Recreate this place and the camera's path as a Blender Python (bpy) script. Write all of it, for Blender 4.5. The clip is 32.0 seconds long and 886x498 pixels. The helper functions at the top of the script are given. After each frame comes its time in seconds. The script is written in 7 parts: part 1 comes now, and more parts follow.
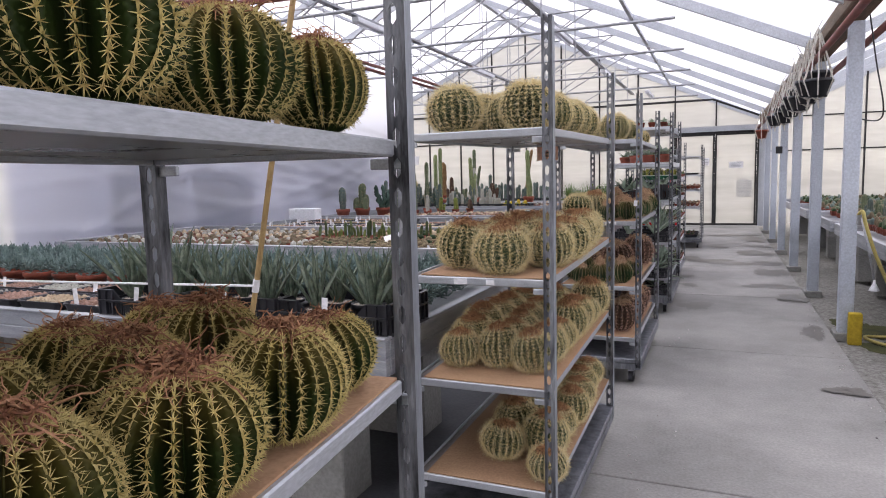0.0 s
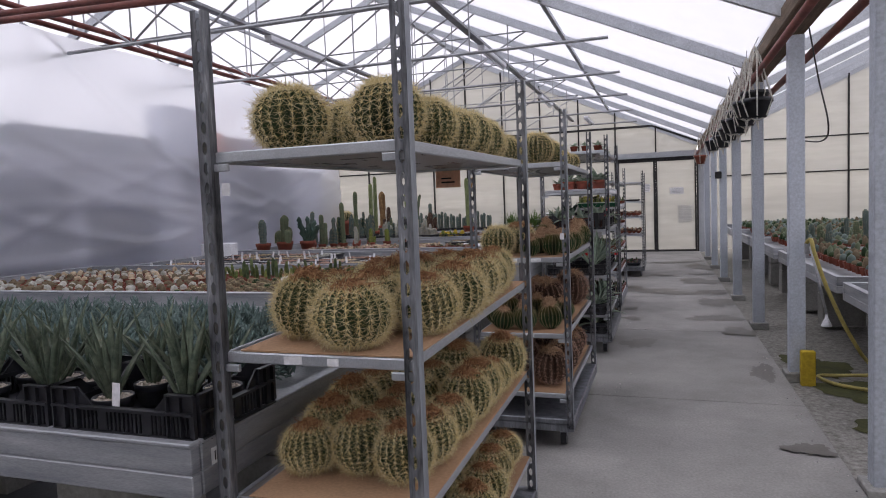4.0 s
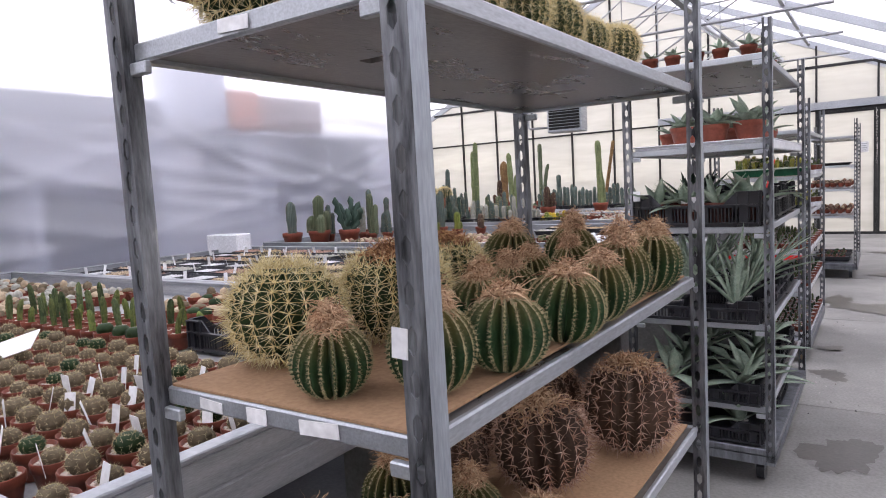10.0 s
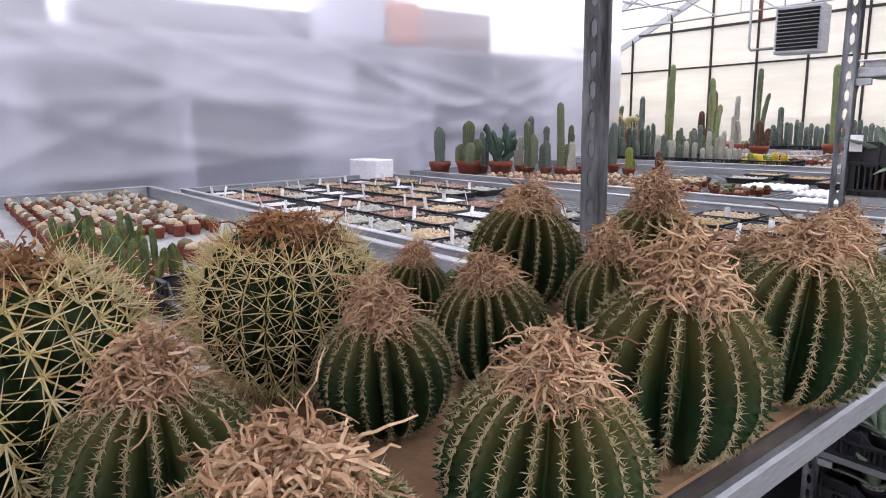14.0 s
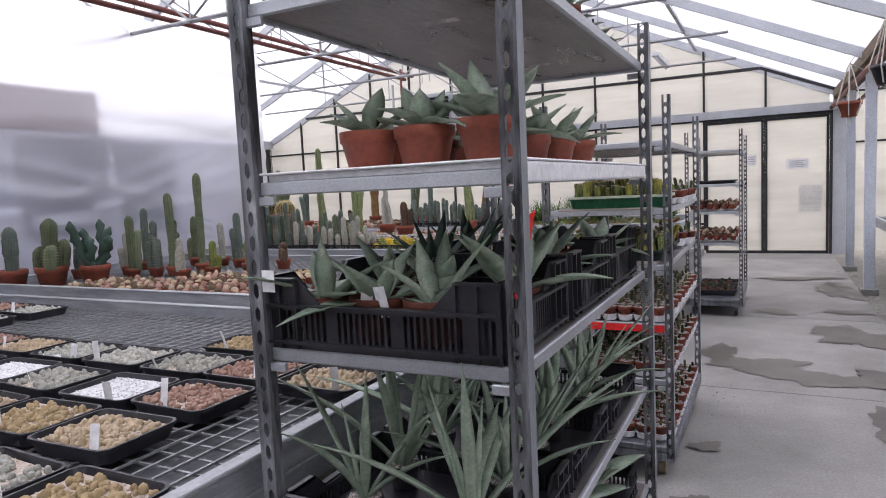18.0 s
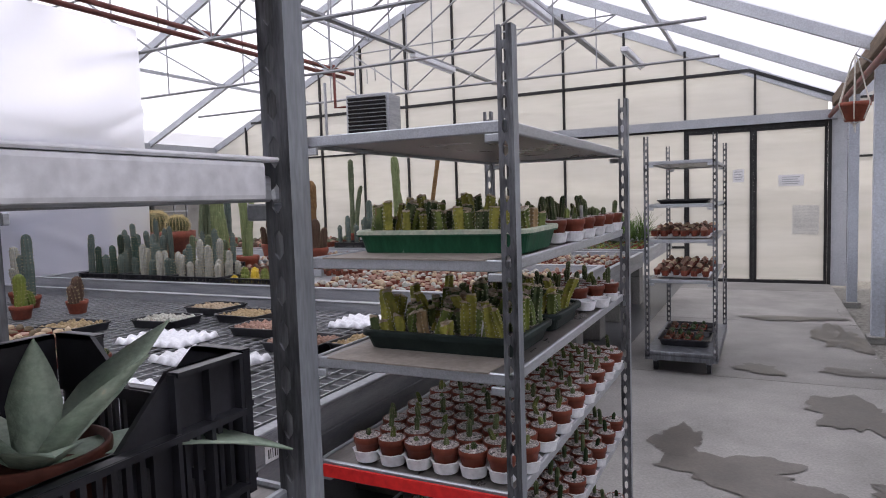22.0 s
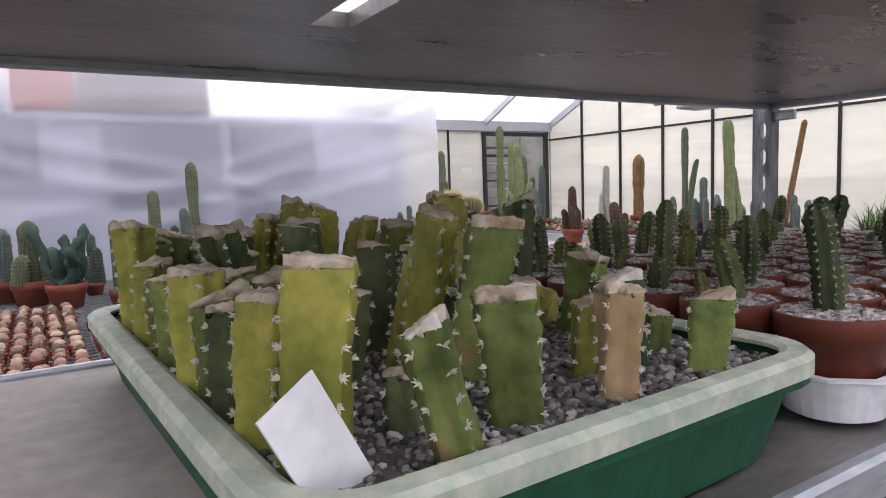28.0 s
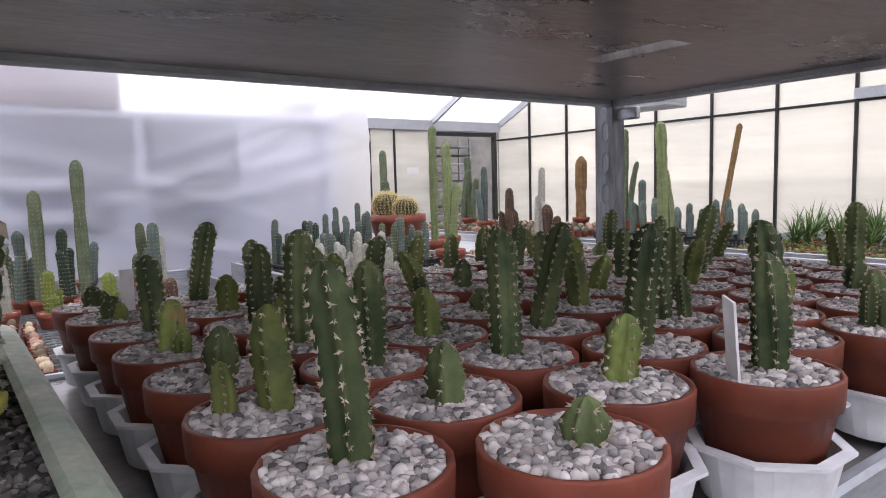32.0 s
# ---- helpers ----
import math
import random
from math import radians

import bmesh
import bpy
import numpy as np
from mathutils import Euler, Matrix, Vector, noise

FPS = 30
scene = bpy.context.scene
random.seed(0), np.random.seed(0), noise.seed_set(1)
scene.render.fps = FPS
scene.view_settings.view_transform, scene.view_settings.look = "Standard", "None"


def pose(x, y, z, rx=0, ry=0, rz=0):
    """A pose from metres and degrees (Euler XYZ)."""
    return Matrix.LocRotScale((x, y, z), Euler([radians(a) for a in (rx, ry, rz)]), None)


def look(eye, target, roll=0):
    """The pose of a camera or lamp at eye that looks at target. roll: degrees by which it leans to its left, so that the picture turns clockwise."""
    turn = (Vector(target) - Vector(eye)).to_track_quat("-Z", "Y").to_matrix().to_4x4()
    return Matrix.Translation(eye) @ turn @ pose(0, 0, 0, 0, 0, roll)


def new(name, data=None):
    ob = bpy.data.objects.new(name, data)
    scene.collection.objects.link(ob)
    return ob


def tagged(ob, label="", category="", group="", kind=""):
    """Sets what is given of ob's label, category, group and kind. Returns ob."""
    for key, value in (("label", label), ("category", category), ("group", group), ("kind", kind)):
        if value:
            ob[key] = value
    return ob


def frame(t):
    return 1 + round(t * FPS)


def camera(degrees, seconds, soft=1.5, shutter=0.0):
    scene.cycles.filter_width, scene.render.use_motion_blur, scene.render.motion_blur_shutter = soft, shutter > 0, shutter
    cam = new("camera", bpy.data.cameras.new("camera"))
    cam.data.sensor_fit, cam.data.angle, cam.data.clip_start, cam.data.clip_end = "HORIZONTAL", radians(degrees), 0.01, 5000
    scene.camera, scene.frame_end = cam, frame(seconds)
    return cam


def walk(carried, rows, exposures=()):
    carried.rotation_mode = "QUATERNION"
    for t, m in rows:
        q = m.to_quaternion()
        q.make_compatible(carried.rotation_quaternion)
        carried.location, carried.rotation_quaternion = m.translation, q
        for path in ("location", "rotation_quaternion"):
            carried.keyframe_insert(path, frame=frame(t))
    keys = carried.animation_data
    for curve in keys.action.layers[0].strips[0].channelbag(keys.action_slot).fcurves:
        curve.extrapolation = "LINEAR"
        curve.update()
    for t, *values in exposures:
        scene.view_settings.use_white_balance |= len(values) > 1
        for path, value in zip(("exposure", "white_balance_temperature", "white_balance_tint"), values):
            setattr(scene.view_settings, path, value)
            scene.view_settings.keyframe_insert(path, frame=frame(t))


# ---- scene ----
cam = camera(68.51, 32.0, 1.0)
# seconds, eye x y z, yaw, pitch, roll
PATH = [
    (0, 0.035, 0.280, 1.392, 22.99, -6.10, 1.46),
    (0.5, 0.045, 0.377, 1.392, 26.01, -6.23, 0.33),
    (1, 0.081, 0.475, 1.393, 27.84, -5.91, 0.16),
    (1.5, 0.091, 0.594, 1.386, 25.03, -7.12, 0.73),
    (2, 0.069, 0.763, 1.399, 20.44, -5.79, 0.07),
    (2.5, 0.049, 0.871, 1.416, 15.92, -2.67, 0.20),
    (3, 0.050, 0.900, 1.413, 14.59, -1.55, -0.57),
    (3.5, 0.056, 0.917, 1.408, 16.21, -2.08, 0.35),
    (4, 0.066, 1.013, 1.397, 18.66, -3.72, 2.21),
    (4.5, 0.089, 1.251, 1.395, 24.31, -4.14, -0.56),
    (6.5, 0.098, 2.270, 1.434, 32.87, -4.63, 1.76),
    (7, 0.106, 2.488, 1.428, 31.77, -6.21, 2.57),
    (7.5, 0.074, 2.783, 1.425, 28.99, -5.36, 0.75),
    (8, 0.061, 3.044, 1.404, 30.46, -5.34, 2.20),
    (8.5, 0.067, 3.313, 1.389, 33.26, -7.32, 0.43),
    (9, 0.025, 3.539, 1.389, 34.13, -5.41, 1.66),
    (9.5, -0.019, 3.806, 1.401, 31.07, -5.88, 1.71),
    (10, -0.019, 4.037, 1.380, 33.91, -5.47, 3.28),
    (10.5, -0.036, 4.239, 1.393, 41.63, -4.96, 1.33),
    (11, -0.064, 4.414, 1.371, 42.91, -6.64, 0.88),
    (11.5, -0.109, 4.587, 1.378, 42.84, -7.62, 0.52),
    (12, -0.141, 4.710, 1.362, 46.01, -9.24, 2.43),
    (12.5, -0.177, 4.873, 1.349, 53.21, -11.26, 1.10),
    (13, -0.197, 4.964, 1.352, 56.29, -10.86, 0.85),
    (13.5, -0.223, 4.990, 1.362, 53.43, -11.67, 1.51),
    (14, -0.234, 4.993, 1.366, 51.72, -11.13, 1.09),
    (14.5, -0.235, 5.000, 1.377, 48.59, -10.88, 0.22),
    (15, -0.205, 5.036, 1.386, 39.67, -9.73, 1.19),
    (15.5, -0.143, 5.140, 1.408, 33.28, -7.57, 2.22),
    (17.5, -0.055, 5.832, 1.473, 25.45, -5.52, 1.38),
    (18, -0.023, 5.969, 1.461, 26.59, -5.42, 2.69),
    (18.5, 0.035, 6.159, 1.468, 28.23, -4.32, -0.14),
    (19, 0.065, 6.366, 1.460, 27.68, -6.32, 1.41),
    (19.5, 0.029, 6.604, 1.461, 27.98, -4.71, 0.78),
    (20, 0.030, 6.767, 1.463, 25.71, -5.22, 1.89),
    (20.5, 0.064, 7.008, 1.448, 28.13, -6.78, 3.55),
    (21, 0.092, 7.251, 1.453, 29.33, -6.37, 1.76),
    (21.5, 0.084, 7.487, 1.440, 28.77, -4.53, 0.65),
    (22, 0.064, 7.740, 1.456, 26.35, -4.32, 1.87),
    (22.5, 0.084, 8.010, 1.451, 30.13, -4.26, 0.84),
    (23, 0.111, 8.178, 1.456, 31.30, -4.71, 0.20),
    (23.5, 0.058, 8.364, 1.441, 31.71, -4.23, -1.37),
    (24, 0.006, 8.553, 1.456, 31.35, -3.91, 0.69),
    (24.5, -0.003, 8.698, 1.448, 33.18, -5.65, 2.72),
    (25, -0.016, 8.867, 1.448, 42.99, -4.68, 0.28),
    (25.5, -0.063, 8.991, 1.455, 47.99, -4.51, 2.09),
    (26, -0.160, 9.084, 1.458, 48.69, -3.50, 1.90),
    (26.5, -0.231, 9.133, 1.464, 50.50, -3.71, 2.35),
    (29, -0.281, 9.223, 1.479, 60.20, -5.96, 1.47),
    (29.5, -0.279, 9.255, 1.477, 57.40, -5.61, 3.09),
    (30, -0.262, 9.330, 1.478, 57.80, -5.39, 2.87),
    (30.5, -0.243, 9.409, 1.483, 62.59, -4.57, 0.36),
    (31, -0.244, 9.463, 1.483, 63.12, -5.21, 1.08),
    (31.5, -0.271, 9.507, 1.480, 57.24, -6.14, 1.36),
    (32, -0.301, 9.543, 1.483, 54.40, -5.55, 1.60),
]
walk(cam, [(t, pose(x, y, z, 90 + p, r, w)) for t, x, y, z, w, p, r in PATH],
     exposures=[(0.0, 0.30), (1.0, 0.30), (2.0, 0.12), (3.0, -0.42), (4.0, -0.42), (6.5, 0.28), (9.0, 0.45), (11.0, 0.58), (13.0, 0.70), (15.0, 0.64), (17.5, 0.18), (19.0, 0.32), (21.0, 0.32), (22.0, -0.05), (23.0, -0.12), (24.0, 0.05), (25.0, 0.40), (26.0, 0.48), (29.0, 0.53), (30.0, 0.57), (31.0, 0.68), (32.0, 0.68)])

# ---- light: bright overcast day ----
world = bpy.data.worlds.new("overcast")
scene.world = world
world.use_nodes = True
wn, wl = world.node_tree.nodes, world.node_tree.links
sky = wn.new("ShaderNodeTexSky")
sky.sky_type = "NISHITA"
sky.sun_disc = False
sky.sun_elevation, sky.sun_rotation = radians(48), radians(-70)
sky.air_density, sky.dust_density, sky.ozone_density = 1.0, 4.0, 1.0
mixw = wn.new("ShaderNodeMix")
mixw.data_type = "RGBA"
mixw.inputs[0].default_value = 0.72
mixw.inputs[7].default_value = (16.3, 15.0, 14.9, 1)
wl.new(sky.outputs[0], mixw.inputs[6])
wl.new(mixw.outputs[2], wn["Background"].inputs["Color"])
wn["Background"].inputs["Strength"].default_value = 0.15
sun = new("sun", bpy.data.lights.new("sun", "SUN"))
sun.data.energy, sun.data.angle, sun.data.color = 1.5, radians(30), (1.0, 0.96, 0.9)
sun.matrix_world = look((-6, 3, 12), (0, 5, 0))

# ---- materials ----


def nodes(name):
    m = bpy.data.materials.new(name)
    m.use_nodes = True
    return m, m.node_tree.nodes, m.node_tree.links, m.node_tree.nodes["Principled BSDF"]


def mat(name, base, dark=None, rough=0.6, metal=0.0, scale=8.0, fine=60.0, bump=0.15, spread=0.5, coat=0.0,
        vary=0.12, stretch=(1, 1, 1), third=None, third_at=0.62, world=True, spec=0.15):
    """Two-scale mottled surface: base to dark by broad noise, grain and bump by fine noise, a little change from piece to piece."""
    m, n, l, b = nodes(name)
    co = n.new("ShaderNodeTexCoord")
    mp = n.new("ShaderNodeMapping")
    mp.inputs["Scale"].default_value = stretch
    l.new(co.outputs["Object"], mp.inputs[0])
    src = mp.outputs[0]
    if world:
        g = n.new("ShaderNodeNewGeometry")
        l.new(g.outputs["Position"], mp.inputs[0])
    a = n.new("ShaderNodeTexNoise")
    a.inputs["Scale"].default_value, a.inputs["Detail"].default_value, a.inputs["Roughness"].default_value = scale, 6, 0.65
    l.new(src, a.inputs["Vector"])
    f = n.new("ShaderNodeTexNoise")
    f.inputs["Scale"].default_value, f.inputs["Detail"].default_value = fine, 4
    l.new(src, f.inputs["Vector"])
    dark = dark or tuple(c * 0.7 for c in base)
    r = n.new("ShaderNodeValToRGB")
    e = r.color_ramp.elements
    e[0].position, e[1].position = 0.5 - 0.3 * spread, 0.5 + 0.3 * spread
    e[0].color, e[1].color = (*dark, 1), (*base, 1)
    if third:
        x = e.new(third_at + 0.25)
        x.color = (*third, 1)
    l.new(a.outputs[0], r.inputs[0])
    o = n.new("ShaderNodeObjectInfo")
    mr = n.new("ShaderNodeMapRange")
    mr.inputs["To Min"].default_value, mr.inputs["To Max"].default_value = 1 - vary, 1 + vary
    l.new(o.outputs["Random"], mr.inputs[0])
    fr = n.new("ShaderNodeMapRange")
    fr.inputs["From Min"].default_value, fr.inputs["From Max"].default_value = 0.3, 0.7
    fr.inputs["To Min"].default_value, fr.inputs["To Max"].default_value = 0.86, 1.12
    l.new(f.outputs[0], fr.inputs[0])
    mu = n.new("ShaderNodeMath")
    mu.operation = "MULTIPLY"
    l.new(mr.outputs[0], mu.inputs[0])
    l.new(fr.outputs[0], mu.inputs[1])
    hs = n.new("ShaderNodeHueSaturation")
    l.new(r.outputs[0], hs.inputs["Color"])
    l.new(mu.outputs[0], hs.inputs["Value"])
    l.new(hs.outputs[0], b.inputs["Base Color"])
    b.inputs["Metallic"].default_value = metal
    rr = n.new("ShaderNodeMapRange")
    rr.inputs["To Min"].default_value, rr.inputs["To Max"].default_value = max(0.05, rough - 0.14), min(1, rough + 0.14)
    l.new(a.outputs[0], rr.inputs[0])
    l.new(rr.outputs[0], b.inputs["Roughness"])
    b.inputs["Coat Weight"].default_value = coat
    b.inputs["Specular IOR Level"].default_value = spec
    if bump:
        bp = n.new("ShaderNodeBump")
        bp.inputs["Strength"].default_value, bp.inputs["Distance"].default_value = bump, 0.004
        l.new(f.outputs[0], bp.inputs["Height"])
        l.new(bp.outputs[0], b.inputs["Normal"])
    return m


def islands(name, colors, rough=0.8, fine=120.0, bump=0.2):
    """Loose bits in one mesh, each with a colour of its own from a few tones."""
    m, n, l, b = nodes(name)
    g = n.new("ShaderNodeNewGeometry")
    r = n.new("ShaderNodeValToRGB")
    r.color_ramp.elements[0].color = (*colors[0], 1)
    r.color_ramp.elements[1].color = (*colors[-1], 1)
    for k, c in enumerate(colors[1:-1]):
        r.color_ramp.elements.new((k + 1) / (len(colors) - 1)).color = (*c, 1)
    l.new(g.outputs["Random Per Island"], r.inputs[0])
    f = n.new("ShaderNodeTexNoise")
    f.inputs["Scale"].default_value, f.inputs["Detail"].default_value = fine, 3
    l.new(g.outputs["Position"], f.inputs["Vector"])
    mr = n.new("ShaderNodeMapRange")
    mr.inputs["From Min"].default_value, mr.inputs["From Max"].default_value = 0.3, 0.7
    mr.inputs["To Min"].default_value, mr.inputs["To Max"].default_value = 0.75, 1.2
    l.new(f.outputs[0], mr.inputs[0])
    hs = n.new("ShaderNodeHueSaturation")
    l.new(r.outputs[0], hs.inputs["Color"])
    l.new(mr.outputs[0], hs.inputs["Value"])
    l.new(hs.outputs[0], b.inputs["Base Color"])
    b.inputs["Roughness"].default_value, b.inputs["Specular IOR Level"].default_value = rough, 0.15
    return m


def sheet(name, tint, clear, glow, rough=0.0, streak=0.0, grain=(1, 0.6, 1.5)):
    """Thin plastic or glass sheet: part clear, part scattering, with faint folds and stains."""
    m, n, l, b = nodes(name)
    n.remove(b)
    out = n["Material Output"]
    g = n.new("ShaderNodeNewGeometry")
    no = n.new("ShaderNodeTexNoise")
    no.inputs["Scale"].default_value, no.inputs["Detail"].default_value = 0.9, 5
    mp = n.new("ShaderNodeMapping")
    mp.inputs["Scale"].default_value = grain
    l.new(g.outputs["Position"], mp.inputs[0])
    l.new(mp.outputs[0], no.inputs["Vector"])
    tr = n.new("ShaderNodeBsdfTranslucent")
    tr.inputs["Color"].default_value = (*tint, 1)
    di = n.new("ShaderNodeBsdfDiffuse")
    di.inputs["Color"].default_value = (*tint, 1)
    m1 = n.new("ShaderNodeMixShader")
    m1.inputs[0].default_value = 0.35
    l.new(tr.outputs[0], m1.inputs[1])
    l.new(di.outputs[0], m1.inputs[2])
    if rough > 0:
        th = n.new("ShaderNodeBsdfRefraction")
        th.inputs["Roughness"].default_value, th.inputs["IOR"].default_value = rough, 1.16
    else:
        th = n.new("ShaderNodeBsdfTransparent")
    th.inputs["Color"].default_value = (*tint, 1)
    m2 = n.new("ShaderNodeMixShader")
    mr = n.new("ShaderNodeMapRange")
    mr.inputs["From Min"].default_value, mr.inputs["From Max"].default_value = 0.3, 0.7
    mr.inputs["To Min"].default_value, mr.inputs["To Max"].default_value = clear - streak, clear + streak
    l.new(no.outputs[0], mr.inputs[0])
    l.new(mr.outputs[0], m2.inputs[0])
    l.new(m1.outputs[0], m2.inputs[1])
    l.new(th.outputs[0], m2.inputs[2])
    gl = n.new("ShaderNodeBsdfGlossy")
    gl.inputs["Roughness"].default_value = 0.25
    m3 = n.new("ShaderNodeMixShader")
    m3.inputs[0].default_value = glow
    l.new(m2.outputs[0], m3.inputs[1])
    l.new(gl.outputs[0], m3.inputs[2])
    l.new(m3.outputs[0], out.inputs["Surface"])
    return m


GALV = mat("galvanised_steel", (0.50, 0.525, 0.56), (0.39, 0.41, 0.44), 0.4, 0.6, 5, 90, 0.06, 0.8, stretch=(3, 0.6, 3))
GALV_WORN = mat("worn_galvanised_steel", (0.30, 0.315, 0.345), (0.10, 0.105, 0.12), 0.4, 0.6, 16, 120, 0.1, 0.7, stretch=(1.5, 1.5, 0.25), third=(0.20, 0.17, 0.145), third_at=0.5)
GALV_POST = mat("galvanised_post_flange", (0.37, 0.40, 0.44), (0.22, 0.235, 0.26), 0.42, 0.5, 9, 120, 0.1, 0.7, stretch=(2, 2, 0.35), third=(0.56, 0.58, 0.61), third_at=0.55)
POST_FACE = mat("dirty_slotted_flange", (0.25, 0.26, 0.28), (0.035, 0.036, 0.04), 0.5, 0.45, 13, 110, 0.15, 0.45, stretch=(2, 2, 0.3), third=(0.42, 0.43, 0.45), third_at=0.45)
SHELF = mat("shelf_sheet_steel", (0.30, 0.275, 0.26), (0.085, 0.08, 0.075), 0.30, 0.4, 4, 50, 0.12, 0.75, stretch=(3, 1, 1), third=(0.20, 0.145, 0.10), spec=0.4)
# tray rim, paler than GREENP: the bright light on it is in the colour
RIMGREEN = mat("lit_green_rim", (0.44, 0.50, 0.40), (0.28, 0.37, 0.28), 0.6, 0, 30, 110, 0.25, 0.8, third=(0.58, 0.58, 0.48), third_at=0.47)
SHELFTOP = mat("worn_shelf_board", (0.37, 0.33, 0.29), (0.22, 0.195, 0.172), 0.6, 0.0, 4, 60, 0.1, 0.8)
CARD = mat("brown_cardboard", (0.42, 0.27, 0.16), (0.33, 0.20, 0.12), 0.85, 0, 3, 120, 0.1, 0.7)
CONC = mat("concrete_path", (0.33, 0.32, 0.305), (0.215, 0.21, 0.20), 0.75, 0, 1.5, 70, 0.25, 0.6)
# damp floor and mesh-bench beds; shade under benches and wires is in this colour
SHADEBASE = mat("shade_darkened_base", (0.125, 0.128, 0.136), (0.05, 0.052, 0.056), 0.4, 0, 2, 60, 0.3, 0.9)
BLOCK = mat("concrete_block", (0.33, 0.325, 0.31), (0.22, 0.22, 0.21), 0.9, 0, 5, 60, 0.5, 0.8)
WET = mat("wet_patch", (0.135, 0.123, 0.108), (0.085, 0.078, 0.068), 0.42, 0, 3, 60, 0.1, spec=0.4)
GRAVEL = mat("grey_gravel", (0.30, 0.29, 0.27), (0.13, 0.125, 0.11), 0.9, 0, 28, 90, 0.9, 0.6)
ALU = mat("bench_aluminium", (0.47, 0.48, 0.50), (0.27, 0.285, 0.31), 0.45, 0.4, 3.5, 90, 0.08, 0.6, stretch=(0.7, 0.7, 6), third=(0.60, 0.60, 0.60), third_at=0.5)
ALUDARK = mat("weathered_aluminium", (0.40, 0.41, 0.42), (0.27, 0.28, 0.29), 0.5, 0.5, 5, 90, 0.1)
STEELP = mat("painted_steel_post", (0.50, 0.54, 0.60), (0.41, 0.445, 0.50), 0.45, 0.2, 3, 60, 0.06, 0.8)
FRAME = mat("dark_window_bar", (0.05, 0.05, 0.052), (0.03, 0.03, 0.03), 0.5, 0.2, 10, 60, 0.05)
TRUSS = mat("galvanised_truss", (0.40, 0.41, 0.43), (0.28, 0.29, 0.30), 0.5, 0.5, 5, 60, 0.05)
# near the pane's colour, for the slatted reflection in the door
SLATREFL = mat("pale_slat_reflection", (0.70, 0.69, 0.64), (0.60, 0.59, 0.55), 0.6, 0, 4, 60, 0.05)
RAFTER = mat("aluminium_rafter", (0.50, 0.52, 0.55), (0.42, 0.44, 0.47), 0.5, 0.3, 3, 60, 0.04)
REDPIPE = mat("red_oxide_pipe", (0.24, 0.085, 0.07), (0.15, 0.055, 0.05), 0.5, 0.1, 6, 60, 0.1)
WOODB = mat("weathered_board", (0.26, 0.20, 0.15), (0.15, 0.12, 0.09), 0.8, 0, 6, 60, 0.3, stretch=(6, 0.6, 6))
BLACKP = mat("black_plastic", (0.026, 0.027, 0.034), (0.012, 0.012, 0.015), 0.36, 0, 10, 90, 0.08, spec=0.5)
GREENP = mat("green_plastic_tray", (0.024, 0.115, 0.06), (0.016, 0.075, 0.040), 0.5, 0, 30, 90, 0.15, 0.6, stretch=(1, 1, 0.3), third=(0.26, 0.38, 0.30), third_at=0.43)
DGREENP = mat("dark_green_plastic_tray", (0.022, 0.034, 0.032), (0.012, 0.018, 0.017), 0.5, 0, 9, 70, 0.12, third=(0.07, 0.085, 0.08), third_at=0.52)
WHITEP = mat("white_plastic", (0.78, 0.79, 0.82), (0.68, 0.69, 0.72), 0.4, 0, 4, 60, 0.03)
CLAY = mat("terracotta_plastic_pot", (0.315, 0.092, 0.058), (0.20, 0.058, 0.038), 0.5, 0, 9, 80, 0.08, spec=0.25)
CLAYD = mat("dark_terracotta_pot", (0.215, 0.058, 0.035), (0.13, 0.036, 0.022), 0.5, 0, 9, 80, 0.08, spec=0.25)
CLAYX = mat("dusty_brown_pot", (0.135, 0.045, 0.030), (0.075, 0.028, 0.020), 0.55, 0, 14, 80, 0.1)
RED = mat("red_plastic", (0.70, 0.035, 0.03), (0.6, 0.03, 0.03), 0.45, 0, 5, 60, 0.02)
YELLOW = mat("yellow_paint", (0.55, 0.40, 0.04), (0.40, 0.28, 0.03), 0.6, 0, 8, 60, 0.1)
HOSE = mat("yellow_hose", (0.52, 0.44, 0.16), (0.42, 0.35, 0.12), 0.5, 0, 8, 60, 0.05)
LABEL = mat("white_label", (0.82, 0.82, 0.83), (0.74, 0.74, 0.76), 0.6, 0, 5, 60, 0.0)
INK = mat("printed_ink", (0.05, 0.05, 0.05), (0.03, 0.03, 0.03), 0.6, 0, 5, 60, 0.0)
BAMBOO = mat("bamboo_cane", (0.42, 0.30, 0.14), (0.30, 0.20, 0.09), 0.55, 0, 8, 60, 0.1)
ROPE = mat("white_rope", (0.66, 0.64, 0.58), (0.5, 0.48, 0.43), 0.9, 0, 30, 100, 0.3)
PEBBLE = islands("mixed_grey_pebbles", ((0.10, 0.095, 0.095), (0.30, 0.285, 0.285), (0.46, 0.41, 0.39), (0.64, 0.60, 0.58), (0.24, 0.20, 0.185)))
# darker than PEBBLE: contact shade among the cuttings is put into the stone tones
TRAYGRIT = islands("shaded_grey_grit", ((0.05, 0.047, 0.046), (0.18, 0.17, 0.17), (0.30, 0.275, 0.26), (0.10, 0.092, 0.09), (0.52, 0.49, 0.47), (0.15, 0.13, 0.12)))
SOIL = islands("pale_grit", ((0.36, 0.31, 0.26), (0.62, 0.56, 0.50), (0.48, 0.40, 0.33), (0.72, 0.67, 0.61)))
DARKSOIL = mat("dark_soil", (0.09, 0.07, 0.055), (0.05, 0.04, 0.032), 0.95, 0, 40, 160, 0.8)
ROOF = sheet("roof_sheet", (0.86, 0.89, 1.0), 0.37, 0.03, 0.0, 0.06)
